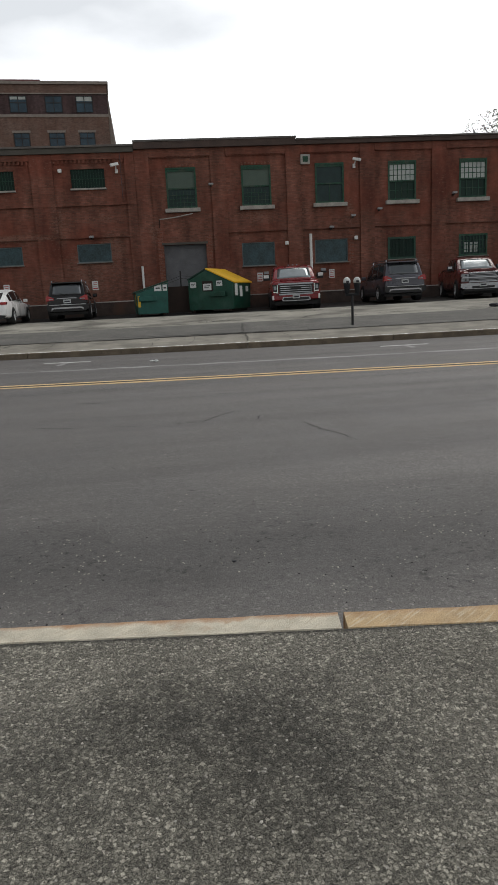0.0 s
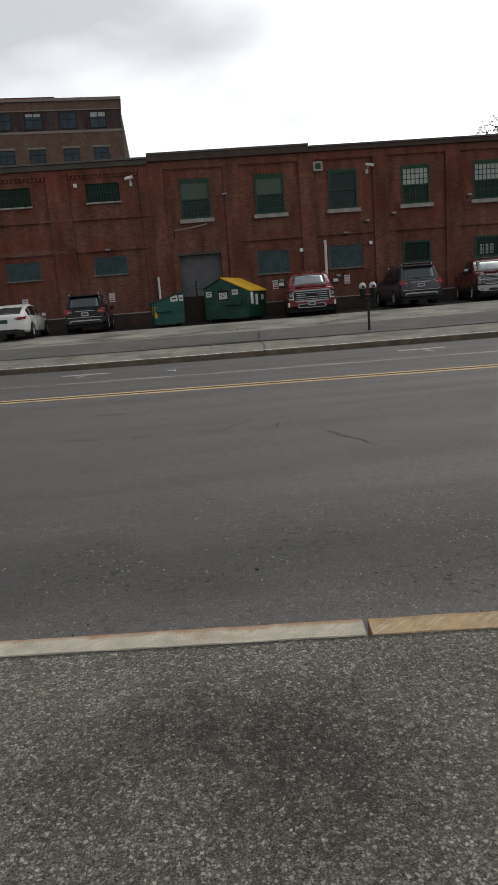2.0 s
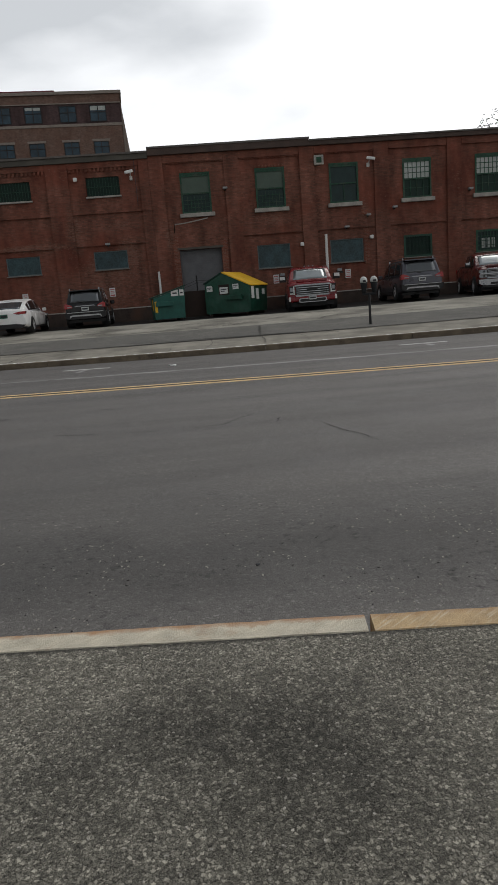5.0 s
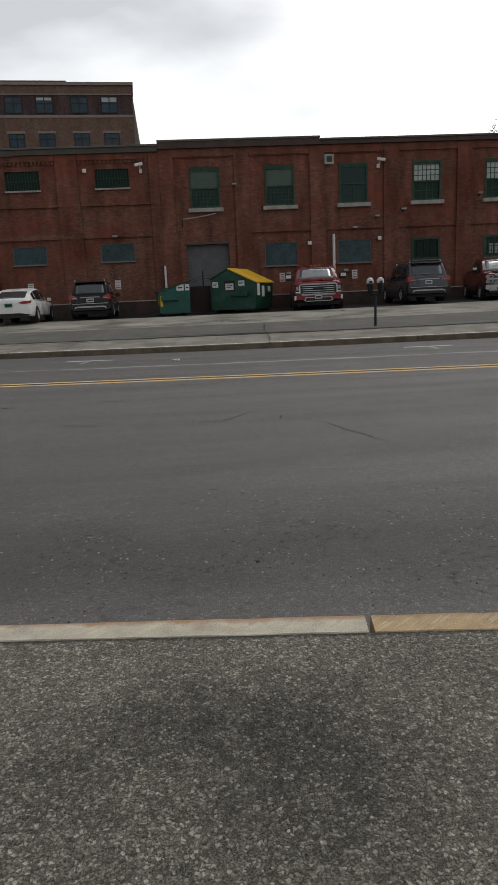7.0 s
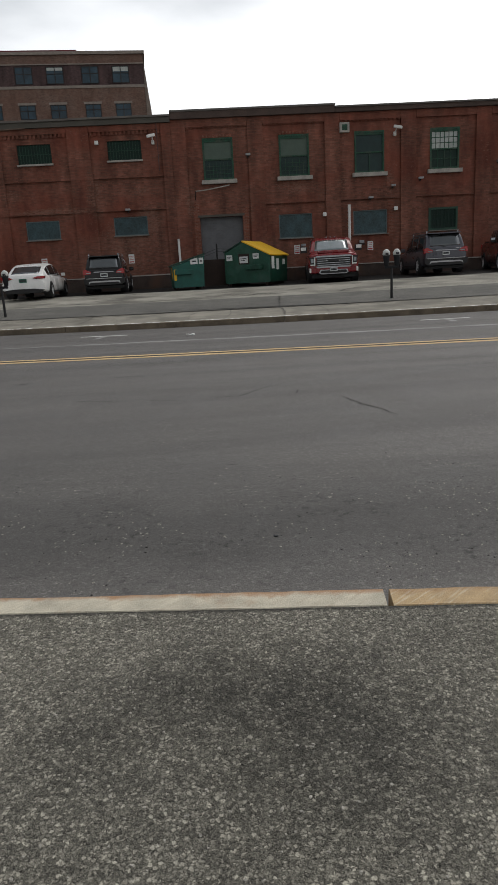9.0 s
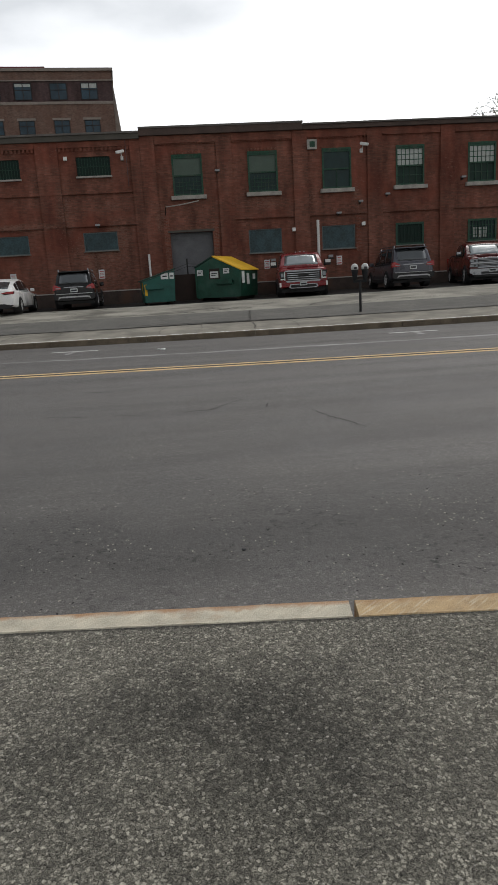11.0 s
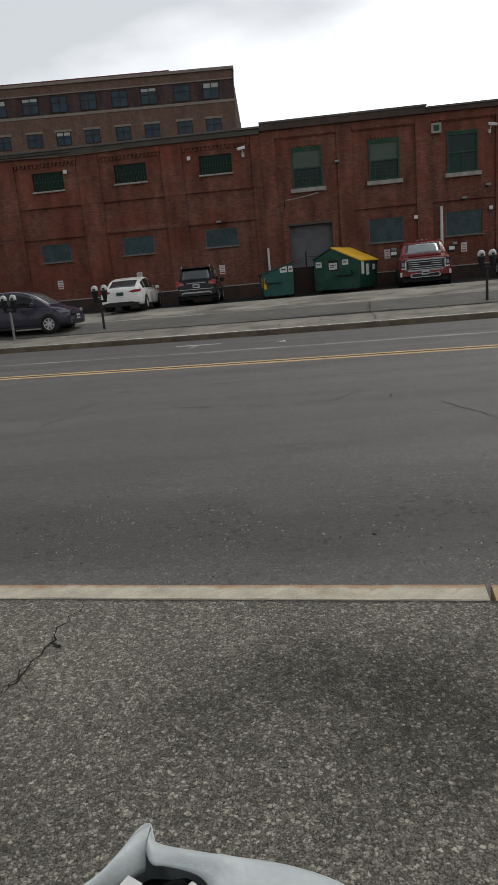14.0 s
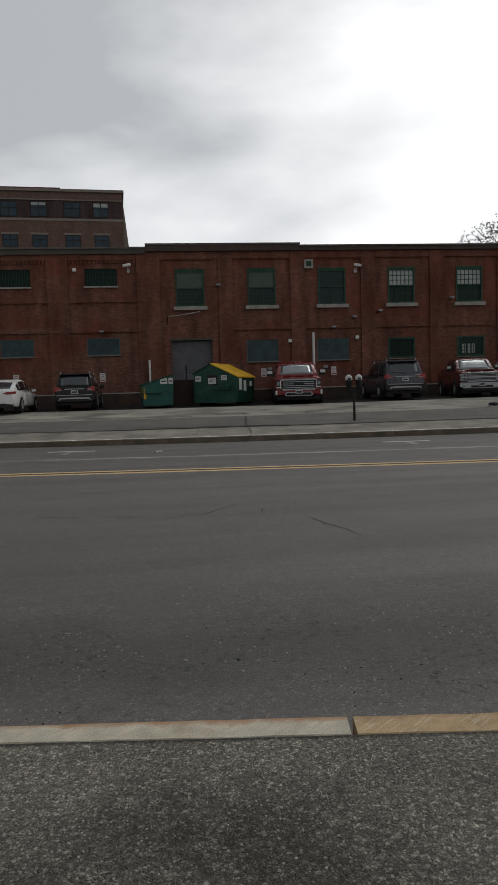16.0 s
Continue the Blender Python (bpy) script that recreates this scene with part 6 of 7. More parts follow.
# ---- dumpsters with the gap between ----
DUMP_GREEN = mat("green_dumpster_steel", (0.009, 0.062, 0.038), 0.5, vary=0.45, scale=3, stain=(0.03, 0.085, 0.06))
TEAL = mat("teal_dumpster_steel", (0.010, 0.088, 0.070), 0.5, vary=0.3, scale=3)
LID_GREEN = mat("dark_green_lid", (0.008, 0.045, 0.03), 0.5, vary=0.3)
LID_YELLOW = mat("yellow_plastic_lid", (0.72, 0.42, 0.02), 0.45, vary=0.15, scale=2)
PAPER = mat("white_sticker", (0.66, 0.67, 0.66), 0.6, vary=0.12)
RUST_DARK = mat("dark_rusted_steel", (0.03, 0.018, 0.014), 0.8, vary=0.4)
box_truck()
SIGN_RED = mat("red_sign_print", (0.42, 0.03, 0.03), 0.6, vary=0.1)


def dumpster(at, turn, wide, deep, back_h, front_h, peak, steel, lid, label, stickers, tall_left):
    """The end face lies along x at y = 0; lids slope down from the peak towards the low edge."""
    x, y = at
    d = empty("dumpster", (x, y, ground_at(x, y)), turn)
    tagged(d, label, "dumpster", "dumpsters")
    pts = [(0.06, 0.12), (wide - 0.06, 0.12), (wide, front_h), (peak, back_h), (0.0, tall_left)]
    part("bin", prism(bmesh.new(), pts, 0, deep), steel, d)
    bm = bmesh.new()
    sl = (back_h - front_h) / (wide - peak)
    prism(bm, [(peak - 0.02, back_h + 0.015), (wide + 0.06, front_h - 0.06 * sl + 0.015), (wide + 0.06, front_h - 0.06 * sl + 0.07), (peak - 0.02, back_h + 0.075)], -0.05, deep / 2 - 0.01)
    part("lid", bm, lid, d, "sloping plastic lid")
    bm = bmesh.new()
    prism(bm, [(peak - 0.02, back_h + 0.015), (wide + 0.06, front_h - 0.06 * sl + 0.015), (wide + 0.06, front_h - 0.06 * sl + 0.07), (peak - 0.02, back_h + 0.075)], deep / 2 + 0.01, deep + 0.05)
    part("lid", bm, lid, d, "sloping plastic lid")
    bm = bmesh.new()
    prism(bm, [(-0.05, tall_left + 0.01), (peak - 0.03, back_h + 0.012), (peak - 0.03, back_h + 0.065), (-0.05, tall_left + 0.06)], -0.03, deep + 0.03)
    part("back_lid", bm, LID_GREEN, d, "dark fixed lid flap")
    part("fork_pocket", boxed(wide * 0.5 - 0.02, wide * 0.5 + 0.78, -0.16, -0.002, 0.72, 0.93, bevel=0.02), steel, d, "lift sleeve on the side")
    for xx in (0.2, wide - 0.25):
        part("skid", boxed(xx - 0.06, xx + 0.06, 0.1, deep - 0.1, 0.0, 0.12, bevel=0.01), RUST_DARK, d)
    for xx in (0.03, wide - 0.05):
        bm = bmesh.new()
        box(bm, xx - 0.03, xx + 0.05, -0.03, 0.0, 0.15, min(front_h, tall_left) - 0.08, bevel=0.006)
        part("stiffener", bm, steel, d)
    for sx, sz, sw, sh in stickers:
        st = part("sticker", boxed(sx - sw / 2, sx + sw / 2, -0.014, -0.002, sz - sh / 2, sz + sh / 2), PAPER, d, "white sticker with dark print")
        for i in range(2):
            part("print", boxed(sx - sw * 0.36, sx + sw * (0.36 - 0.2 * i), -0.018, -0.0145, sz + sh * (0.1 - 0.28 * i), sz + sh * (0.22 - 0.28 * i)), INK, st)
    return d


big = dumpster((0.84, 32.75), -27, 2.3, 2.3, 1.97, 1.32, 0.95, DUMP_GREEN, LID_YELLOW, "green steel dumpster with a bright yellow lid", ((0.25, 1.3, 0.3, 0.26), (0.98, 1.18, 0.42, 0.3), (1.6, 1.32, 0.3, 0.24)), 1.52)
part("panel", boxed(0.72, 1.26, -0.008, -0.001, 0.98, 1.45), RUST_DARK, big, "dark square panel behind the sticker")
for i, (yy, z, h) in enumerate(((0.35, 1.0, 0.55), (0.95, 0.92, 0.5), (1.75, 1.02, 0.25))):
    part("sticker", boxed(2.296, 2.312, yy - 0.16, yy + 0.16, z - h / 2, z + h / 2), PAPER, big, "white sticker")
def small_dumpster():
    x, y = -1.62, 31.95
    d = empty("dumpster", (x, y, ground_at(x, y)), 7)
    tagged(d, "teal green steel dumpster with a dark sloping lid", "dumpster", "dumpsters")
    pts = [(0.05, 0.1), (1.44, 0.1), (1.5, 1.5), (0.0, 1.06)]
    part("bin", prism(bmesh.new(), pts, 0, 1.8), TEAL, d)
    part("lid", prism(bmesh.new(), [(-0.08, 1.055), (1.53, 1.525), (1.53, 1.6), (-0.08, 1.12)], -0.05, 1.85), LID_GREEN, d, "dark sloping plastic lid")
    part("fork_pocket", boxed(0.1, 0.92, -0.18, -0.002, 0.68, 0.9, bevel=0.02), TEAL, d, "lift sleeve on the side")
    for sx, w in ((1.02, 0.34), (1.35, 0.2)):
        st = part("sticker", boxed(sx - w / 2, sx + w / 2, -0.014, -0.002, 1.12, 1.4), PAPER, d, "white sticker with dark print")
        part("print", boxed(sx - w * 0.3, sx + w * 0.3, -0.018, -0.0145, 1.22, 1.28), INK, st)
    part("warning_mark", boxed(-0.012, 0.0, 0.15, 0.45, 0.5, 1.0), LID_YELLOW, d, "yellow warning mark")
    part("corner_mark", boxed(0.06, 0.18, -0.01, -0.001, 0.42, 0.92), LID_YELLOW, d, "yellow warning mark")
    for xx in (0.2, 1.25):
        part("skid", boxed(xx - 0.06, xx + 0.06, 0.1, 1.7, 0.0, 0.1, bevel=0.01), RUST_DARK, d)


small_dumpster()
gate = empty("steel_gate", (0.35, 33.2, ground_at(0.35, 33.2)))
tagged(gate, "dark rusted steel gate panel between the dumpsters", "gate")
part("gate_panel", boxed(-0.6, 0.62, 0, 0.05, 0.05, 1.28, bevel=0.01), RUST_DARK, gate)
for x in (-0.6, 0.15, 0.62):
    bm = bmesh.new()
    rod(bm, (x, 0.07, 0), (x, 0.07, 2.0 if x == 0.15 else 1.45), 0.035)
    part("post", bm, BLACK, gate)
for z in (1.5, 1.62):
    bm = bmesh.new()
    rod(bm, (-0.6, 0.07, z - 0.1), (0.15, 0.07, z + 0.15), 0.008)
    rod(bm, (0.15, 0.07, z + 0.15), (1.2, 0.07, z + 0.05), 0.008)
    part("wire", bm, BLACK, gate)


# ---- parking meters ----
METER_DOME = mat("pale_meter_dome", (0.55, 0.56, 0.54), 0.4, 0.1, vary=0.2)
METER_BODY = mat("dark_meter_housing", (0.012, 0.013, 0.015), 0.65, 0.0, vary=0.2, spec=0.25)
POLE_GREY = mat("grey_meter_pole", (0.25, 0.25, 0.25), 0.55, 0.4, vary=0.2)


def parking_meter(at, z, pole, label, turn=0, height=1.55):
    m = empty("parking_meter", (at[0], at[1], z), turn)
    tagged(m, label, "parking meter", "twin parking meters")
    h = height / 1.55
    bm = bmesh.new()
    rod(bm, (0, 0, -0.05), (0, 0, 0.98 * h), 0.045, 0.04, 12)
    part("pole", bm, pole, m)
    part("crossbar", boxed(-0.22, 0.22, -0.035, 0.035, 0.95 * h, 1.03 * h, bevel=0.012), METER_BODY, m)
    for s in (1, -1):
        prof = ((1.02, 0.055), (1.06, 0.075), (1.14, 0.085), (1.28, 0.105), (1.36, 0.12))
        bm = loft(bmesh.new(), [[(s * 0.17 + math.cos(a) * r, math.sin(a) * r * 0.7, z0 * h) for a in [i * math.pi / 7 for i in range(14)]] for z0, r in prof])
        head = part("meter_head", bm, METER_BODY, m, "dark meter housing", smooth=True)
        prof = ((1.36, 0.122), (1.42, 0.125), (1.49, 0.105), (1.535, 0.06), (1.55, 0.015))
        bm = loft(bmesh.new(), [[(s * 0.17 + math.cos(a) * r, math.sin(a) * r * 0.72, z0 * h) for a in [i * math.pi / 7 for i in range(14)]] for z0, r in prof])
        part("dome", bm, METER_DOME, head, "pale domed window", smooth=True)
        part("dial", boxed(s * 0.17 - 0.05, s * 0.17 + 0.05, -0.098, -0.08, 1.37 * h, 1.44 * h, bevel=0.008), INK, head)


for k, y, dz, pole, label in ((0.2695, 21.9, -0.053, BLACK, "twin-headed parking meter on a black post"), (0.53, 22.6, -0.0354, BLACK, "twin-headed parking meter on a black post"),
                              (-0.296, 23.6, -0.0395, BLACK, "twin-headed parking meter on a leaning black post"), (-0.438, 22.9, -0.0438, POLE_GREY, "twin-headed parking meter on a grey steel post")):
    x = k * y
    parking_meter((x, y), ground_at(x, y), pole, label)

# ---- fixtures on the brick wall ----
def wall_lamp(x, z, label="small square white wall lamp"):
    b = empty("wall_lamp", (x * S, D - 0.02, z * S))
    tagged(b, label, "lamp", "wall lamps")
    part("housing", boxed(-0.07, 0.07, -0.02, 0.13, -0.08, 0.08, bevel=0.02), TRIM, b)
    part("lens", boxed(-0.095, 0.095, -0.14, -0.022, -0.095, 0.095, bevel=0.025), WHITE_PAINT, b, "white lens")


for x, z in ((5.86, 3.77), (9.37, 3.88), (-4.77, 7.45), (-10.89, 7.44), (-21.25, 3.79)):
    wall_lamp(x, z)


def wall_camera(x, z, flip):
    b = empty("security_camera", (x * S, D, z * S))
    tagged(b, "white security camera on a wall arm", "camera", "security cameras")
    part("wall_plate", boxed(-0.07, 0.07, -0.03, 0.11, -0.28, -0.08, bevel=0.01), WHITE_PAINT, b)
    bm = bmesh.new()
    rod(bm, (0, -0.02, -0.18), (0, -0.28, 0.0), 0.03)
    part("arm", bm, WHITE_PAINT, b)
    bm = boxed(-0.075, 0.075, -0.22, 0.22, -0.06, 0.085, bevel=0.03)
    bmesh.ops.transform(bm, matrix=Matrix.Translation((0.06 * flip, -0.34, 0.06)) @ Matrix.Rotation(radians(62 * flip), 4, "Z") @ Matrix.Rotation(radians(14), 4, "X"), verts=bm.verts)
    part("camera_body", bm, WHITE_PAINT, b, "white camera housing")


wall_camera(-2.16, 7.55, -1)
wall_camera(9.35, 7.44, 1)


def no_parking_sign(x, z, w=0.3, h=0.46):
    b = empty("wall_sign", (x * S, REC - 0.013, z * S))
    tagged(b, "small white wall sign with red print", "sign", "wall signs")
    part("sign_board", boxed(-w / 2, w / 2, 0, 0.012, -h / 2, h / 2), PAPER, b)
    for i, (a, zz, hh) in enumerate(((0.36, 0.3, 0.07), (0.3, 0.1, 0.05), (0.34, -0.08, 0.05), (0.4, -0.33, 0.12))):
        part("print_bar", boxed(-a * w, a * w, -0.004, -0.0005, (zz - hh / 2) * h, (zz + hh / 2) * h), SIGN_RED, b, "red print")


for x, z in ((-3.66, 2.18), (-7.86, 2.2), (-11.98, 2.15), (4.48, 2.2), (8.14, 2.2), (17.9, 2.15), (20.6, 2.3), (-16.0, 2.1)):
    no_parking_sign(x, z)
for x, z in ((4.78, 2.38), (7.68, 2.41), (17.1, 2.35)):
    b = empty("meter_box", (x * S, D, z * S))
    tagged(b, "small pale box fixed to the brick wall", "box", "wall boxes")
    part("box_body", boxed(-0.12, 0.12, -0.1, 0.11, -0.06, 0.07, bevel=0.012), RAIL, b)
    part("box_shade", boxed(-0.16, 0.16, -0.16, 0.0, -0.16, -0.092, bevel=0.01), TRIM, b)
for x, z in ((-3.6, 4.42), (8.14, 4.42), (-16.26, 4.5), (19.3, 4.45), (9.24, 4.92), (14.46, 5.82), (2.27, 6.62), (10.6, 5.2)):
    b = empty("floodlight", (x * S, D - 0.02, z * S))
    tagged(b, "small dim floodlight on the brick wall", "lamp", "wall floodlights")
    part("lamp_head", boxed(-0.12, 0.12, -0.2, 0.02, -0.03, 0.07, bevel=0.015), RAIL, b)
    part("bracket", boxed(-0.03, 0.03, -0.03, 0.13, -0.1, -0.032, bevel=0.006), TRIM, b)
alarm = empty("alarm_box", (6.9 * S, D - 0.02, 7.62 * S))
tagged(alarm, "square grey alarm box with a green face", "alarm", "")
part("alarm_case", boxed(-0.25, 0.25, -0.16, 0.02, -0.24, 0.24, bevel=0.02), STONE, alarm)
part("alarm_face", boxed(-0.14, 0.14, -0.175, -0.158, -0.14, 0.14, bevel=0.01), GREEN_FRAME, alarm, "green face")


def pipe(name, x, z0, z1, r, material, label):
    bm = bmesh.new()
    rod(bm, (0, 0, 0), (0, 0, z1 - z0), r, None, 12)
    o = link(name, bm, material)
    o.matrix_basis = pose(x, D - 0.1, z0)
    tagged(o, label, "pipe")


pipe("vent_pipe", 7.07 * S, ground_at(7.6, D) - 0.02, 4.16 * S, 0.075, WHITE_PAINT, "tall white vertical pipe before the wall")
pipe("vent_pipe", -1.3 * S, ground_at(-1.4, D) - 0.02, 2.98 * S, 0.06, WHITE_PAINT, "short white vertical pipe before the wall")
pipe("wall_conduit", -1.95 * S, 6.1 * S, 8.2 * S, 0.018, BRICK_DARK, "thin dark conduit below the roof edge")


def cable(name, pts, r, label, material):
    c = bpy.data.curves.new(name, "CURVE")
    c.dimensions, c.bevel_depth, c.bevel_resolution = "3D", r, 1
    s = c.splines.new("NURBS")
    s.points.add(len(pts) - 1)
    for p, q in zip(s.points, pts):
        p.co = (q[0] * S, D + q[1], q[2] * S, 1)
    s.order_u, s.use_endpoint_u = 3, True
    c.materials.append(material)
    tagged(new(name, c), label, "cable")


cable("wall_cable", [(-26, -0.1, 7.95), (-21.5, -0.1, 8.12), (-17, -0.12, 8.2), (-14, -0.12, 8.3), (-11, -0.1, 8.12), (-8, -0.1, 8.2)], 0.035, "sagging brown cable under the roof edge", HOSE)
cable("wall_cable", [(-26, -0.12, 8.15), (-20, -0.14, 8.1), (-15.5, -0.16, 8.35), (-13, -0.14, 8.28), (-10.5, -0.12, 8.3)], 0.022, "thin dark cable under the roof edge", BLACK)
cable("wall_cable", [(-24, -0.06, 5.1), (-20.7, -0.1, 5.35), (-18.2, -0.1, 4.75), (-16.4, -0.06, 4.62), (-14, -0.06, 4.5)], 0.016, "thin dark cable along the wall", RUST_DARK)
cable("wall_bracket", [(-0.35, 0.0, 4.75), (-0.32, -0.3, 5.0), (-0.3, -0.35, 5.1)], 0.025, "rusty bracket beside the door", RUST_DARK)
cable("awning_arm", [(-0.3, -0.4, 5.08), (0.4, -0.4, 5.12), (1.3, -0.35, 5.3)], 0.03, "pale bent awning arm above the door", STONE)

hood = empty("door_hood", (-19.45 * S, D, 5.4 * S))
tagged(hood, "corrugated rusty hood over the loading door", "awning")
bm = bmesh.new()
prev = None
for i in range(33):
    x = -1.32 + i * 2.64 / 32
    dz = 0.035 * math.sin(i * 1.6)
    row = [bm.verts.new((x, y, z + dz)) for y, z in ((0.1, 0.12), (-0.75, -0.06), (-0.75, -0.1), (0.1, 0.08))]
    if prev:
        for k in range(4):
            bm.faces.new((prev[k], prev[(k + 1) % 4], row[(k + 1) % 4], row[k]))
    prev = row
part("hood_sheet", bm, HOSE, hood, "weathered corrugated sheet")
for x0, x1 in ((-1.3, -1.05), (1.25, 1.45)):
    bm = bmesh.new()
    rod(bm, (x0, -0.6, -0.1), (x0 + 0.25, 0.05, -2.3), 0.11)
    part("strut", bm, BRICK_BARE, hood, "rusty strut")
part("fascia", boxed(-1.2, 1.2, 0.02, 0.1, -1.5, -0.05), BRICK, hood)

cable("hanging_hose", [(-18.15, -0.15, 5.75), (-18.05, -0.2, 5.2), (-18.12, -0.15, 4.7), (-17.92, -0.2, 4.3), (-18.0, -0.15, 3.7), (-17.85, -0.15, 2.6), (-17.8, -0.15, 1.4)], 0.055, "brown hose hanging beside the loading door", BRICK_BARE)
cable("hanging_hose", [(-18.3, -0.12, 5.6), (-18.2, -0.25, 5.0), (-18.0, -0.2, 4.5), (-18.1, -0.15, 4.1)], 0.04, "brown hose hanging beside the loading door", HOSE)
cable("wall_cable", [(-27, -0.35, 5.0), (-23.5, -0.4, 5.25), (-21.2, -0.5, 5.6), (-20.6, -0.5, 5.5)], 0.035, "pale cable strung to the door hood", HOSE)

# ---- litter on the pavement ----
def litter(x, y, r, material, label):
    bm = bmesh.new()
    bmesh.ops.create_icosphere(bm, subdivisions=2, radius=r)
    rr = random.Random(int(x * 100))
    for v in bm.verts:
        v.co *= rr.uniform(0.6, 1.15)
        v.co.z = max(-r * 0.3, v.co.z * 0.45)
    o = link("litter", bm, material)
    o.matrix_basis = pose(x, y, ground_at(x, y) + r * 0.28)
    tagged(o, label, "litter")


litter(0.25 * S, 3.345 * S, 0.014, INK, "small black scrap on the road")
litter(-0.03 * 16, 16.6, 0.07, PAPER, "crumpled white paper by the far kerb")
litter(-0.6, 16.75, 0.05, PAPER, "crumpled white paper by the far kerb")
litter(12.0, 24.3, 0.2, INK, "dark rag on the asphalt strip")

# ---- tree behind the roof ----
BARK = mat("grey_bark", (0.09, 0.08, 0.07), 0.9, vary=0.3, scale=8)
LEAF = mat("young_leaves", (0.11, 0.095, 0.065), 0.8, vary=0.5, scale=6)


def tree(at, height):
    """Trunk, limbs and twigs: every twig grows to the nearest wood already standing, through a lobed crown."""
    t = empty("tree", (*at, 0.7))
    tagged(t, "bare spring tree with sparse young leaves", "tree")
    rr = random.Random(11)
    base = height * 0.46
    lobes = [(0.0, 0.0, 0.76, 0.2), (-0.16, 0.02, 0.72, 0.16), (0.17, -0.02, 0.70, 0.16), (0.04, 0.06, 0.86, 0.13), (-0.06, -0.08, 0.68, 0.18), (-0.27, 0.0, 0.7, 0.11), (0.27, 0.03, 0.69, 0.11)]
    goals = []
    for _ in range(1300):
        lx, ly, lz, r = rr.choices(lobes, [q[3] ** 2 for q in lobes])[0]
        d = Vector((rr.gauss(0, 1), rr.gauss(0, 1), rr.gauss(0, 1))).normalized() * r * rr.uniform(0.15, 1.0) ** 0.5
        goals.append(Vector((lx + d.x, ly + d.y, lz + d.z)) * height)
    nodes = [(Vector((0.04 * k, 0, base + height * 0.045 * k)), 0.2 - 0.03 * k) for k in range(6)]
    goals.sort(key=lambda g: (g - nodes[2][0]).length)
    bm = bmesh.new()
    rod(bm, (0, 0, 0), nodes[0][0], 0.32, 0.22, 10)
    for (a, ra), (b, rb) in zip(nodes, nodes[1:]):
        rod(bm, a, b, ra, rb, 8)
    part("trunk", bm, BARK, t)
    wood, skins = [], []

    def twig(a, b, r0, r1):
        d = (b - a).normalized()
        e = d.orthogonal().normalized()
        f = d.cross(e)
        n = len(wood)
        for p, r in ((a, r0), (b, r1)):
            wood.extend(p + (e * math.cos(q * 2.0944) + f * math.sin(q * 2.0944)) * r for q in range(3))
        skins.extend((n + q, n + (q + 1) % 3, n + 3 + (q + 1) % 3, n + 3 + q) for q in range(3))

    ends = []
    for g in goals:
        near, rad = min(nodes, key=lambda q: (q[0] - g).length + 0.35 * max(0.0, q[0].z - g.z))
        span = g - near
        if span.length < 0.12:
            continue
        mid = near + span * 0.5 + Vector((rr.gauss(0, 0.07), rr.gauss(0, 0.07), 0.1)) * span.length
        r0 = max(0.03, min(rad * 0.75, 0.03 + span.length * 0.025))
        twig(near, mid, r0, r0 * 0.85)
        twig(mid, g, r0 * 0.85, r0 * 0.7)
        nodes += [(mid, r0 * 0.85), (g, r0 * 0.65)]
        ends.append((mid, g))
    wm = bpy.data.meshes.new("limbs")
    wm.from_pydata(wood, [], skins)
    wm.materials.append(BARK)
    limbs = new("limbs", wm)
    limbs.parent = t
    limbs["label"] = "thin branching limbs and twigs"
    verts, faces = [], []
    for p, q in ends:
        for _ in range(4):
            c = p.lerp(q, rr.uniform(0.1, 1.15)) + Vector((rr.gauss(0, 0.12), rr.gauss(0, 0.12), rr.gauss(0, 0.12)))
            a, b = Vector((rr.gauss(0, 1), rr.gauss(0, 1), rr.gauss(0, 1))).normalized() * rr.uniform(0.06, 0.11), Vector((rr.gauss(0, 1), rr.gauss(0, 1), rr.gauss(0, 1))).normalized() * 0.06
            n = len(verts)
            verts += [c - a, c + b, c + a, c - b]
            faces.append((n, n + 1, n + 2, n + 3))
    me = bpy.data.meshes.new("crown")
    me.from_pydata(verts, [], faces)
    me.materials.append(LEAF)
    crown = new("crown", me)
    crown.parent = t
    tagged(crown, "sparse young leaves", kind="stuff")


tree((27.0 * S, 50 * S), 15.3 * S)

# ---- plastic bag with goods on the sidewalk ----
BAG = mat("white_plastic_bag", (0.46, 0.50, 0.505), 0.4, vary=0.06, scale=8, fine=60, bump=0.15)
CLOTH = mat("black_cloth", (0.0035, 0.0035, 0.004), 0.95, vary=0.3, scale=30, spec=0.1)
RUBBED_INK = mat("grey_print", (0.10, 0.10, 0.10), 0.7, vary=0.2)
PACK_RED = mat("red_print", (0.45, 0.06, 0.06), 0.5, vary=0.1)


def glide(knots, n, closed=False):
    """Smooth run of n points through a few corner points."""
    out, m = [], len(knots)
    spans = m if closed else m - 1
    for q in range(n):
        f = q / (n if closed else n - 1) * spans
        k = min(int(f), spans - 1)
        t = f - k
        p = [Vector(knots[(k + d) % m] if closed else knots[min(max(k + d, 0), m - 1)]) for d in (-1, 0, 1, 2)]
        out.append(0.5 * ((2 * p[1]) + (p[2] - p[0]) * t + (2 * p[0] - 5 * p[1] + 4 * p[2] - p[3]) * t * t + (3 * p[1] - p[0] - 3 * p[2] + p[3]) * t ** 3))
    return out


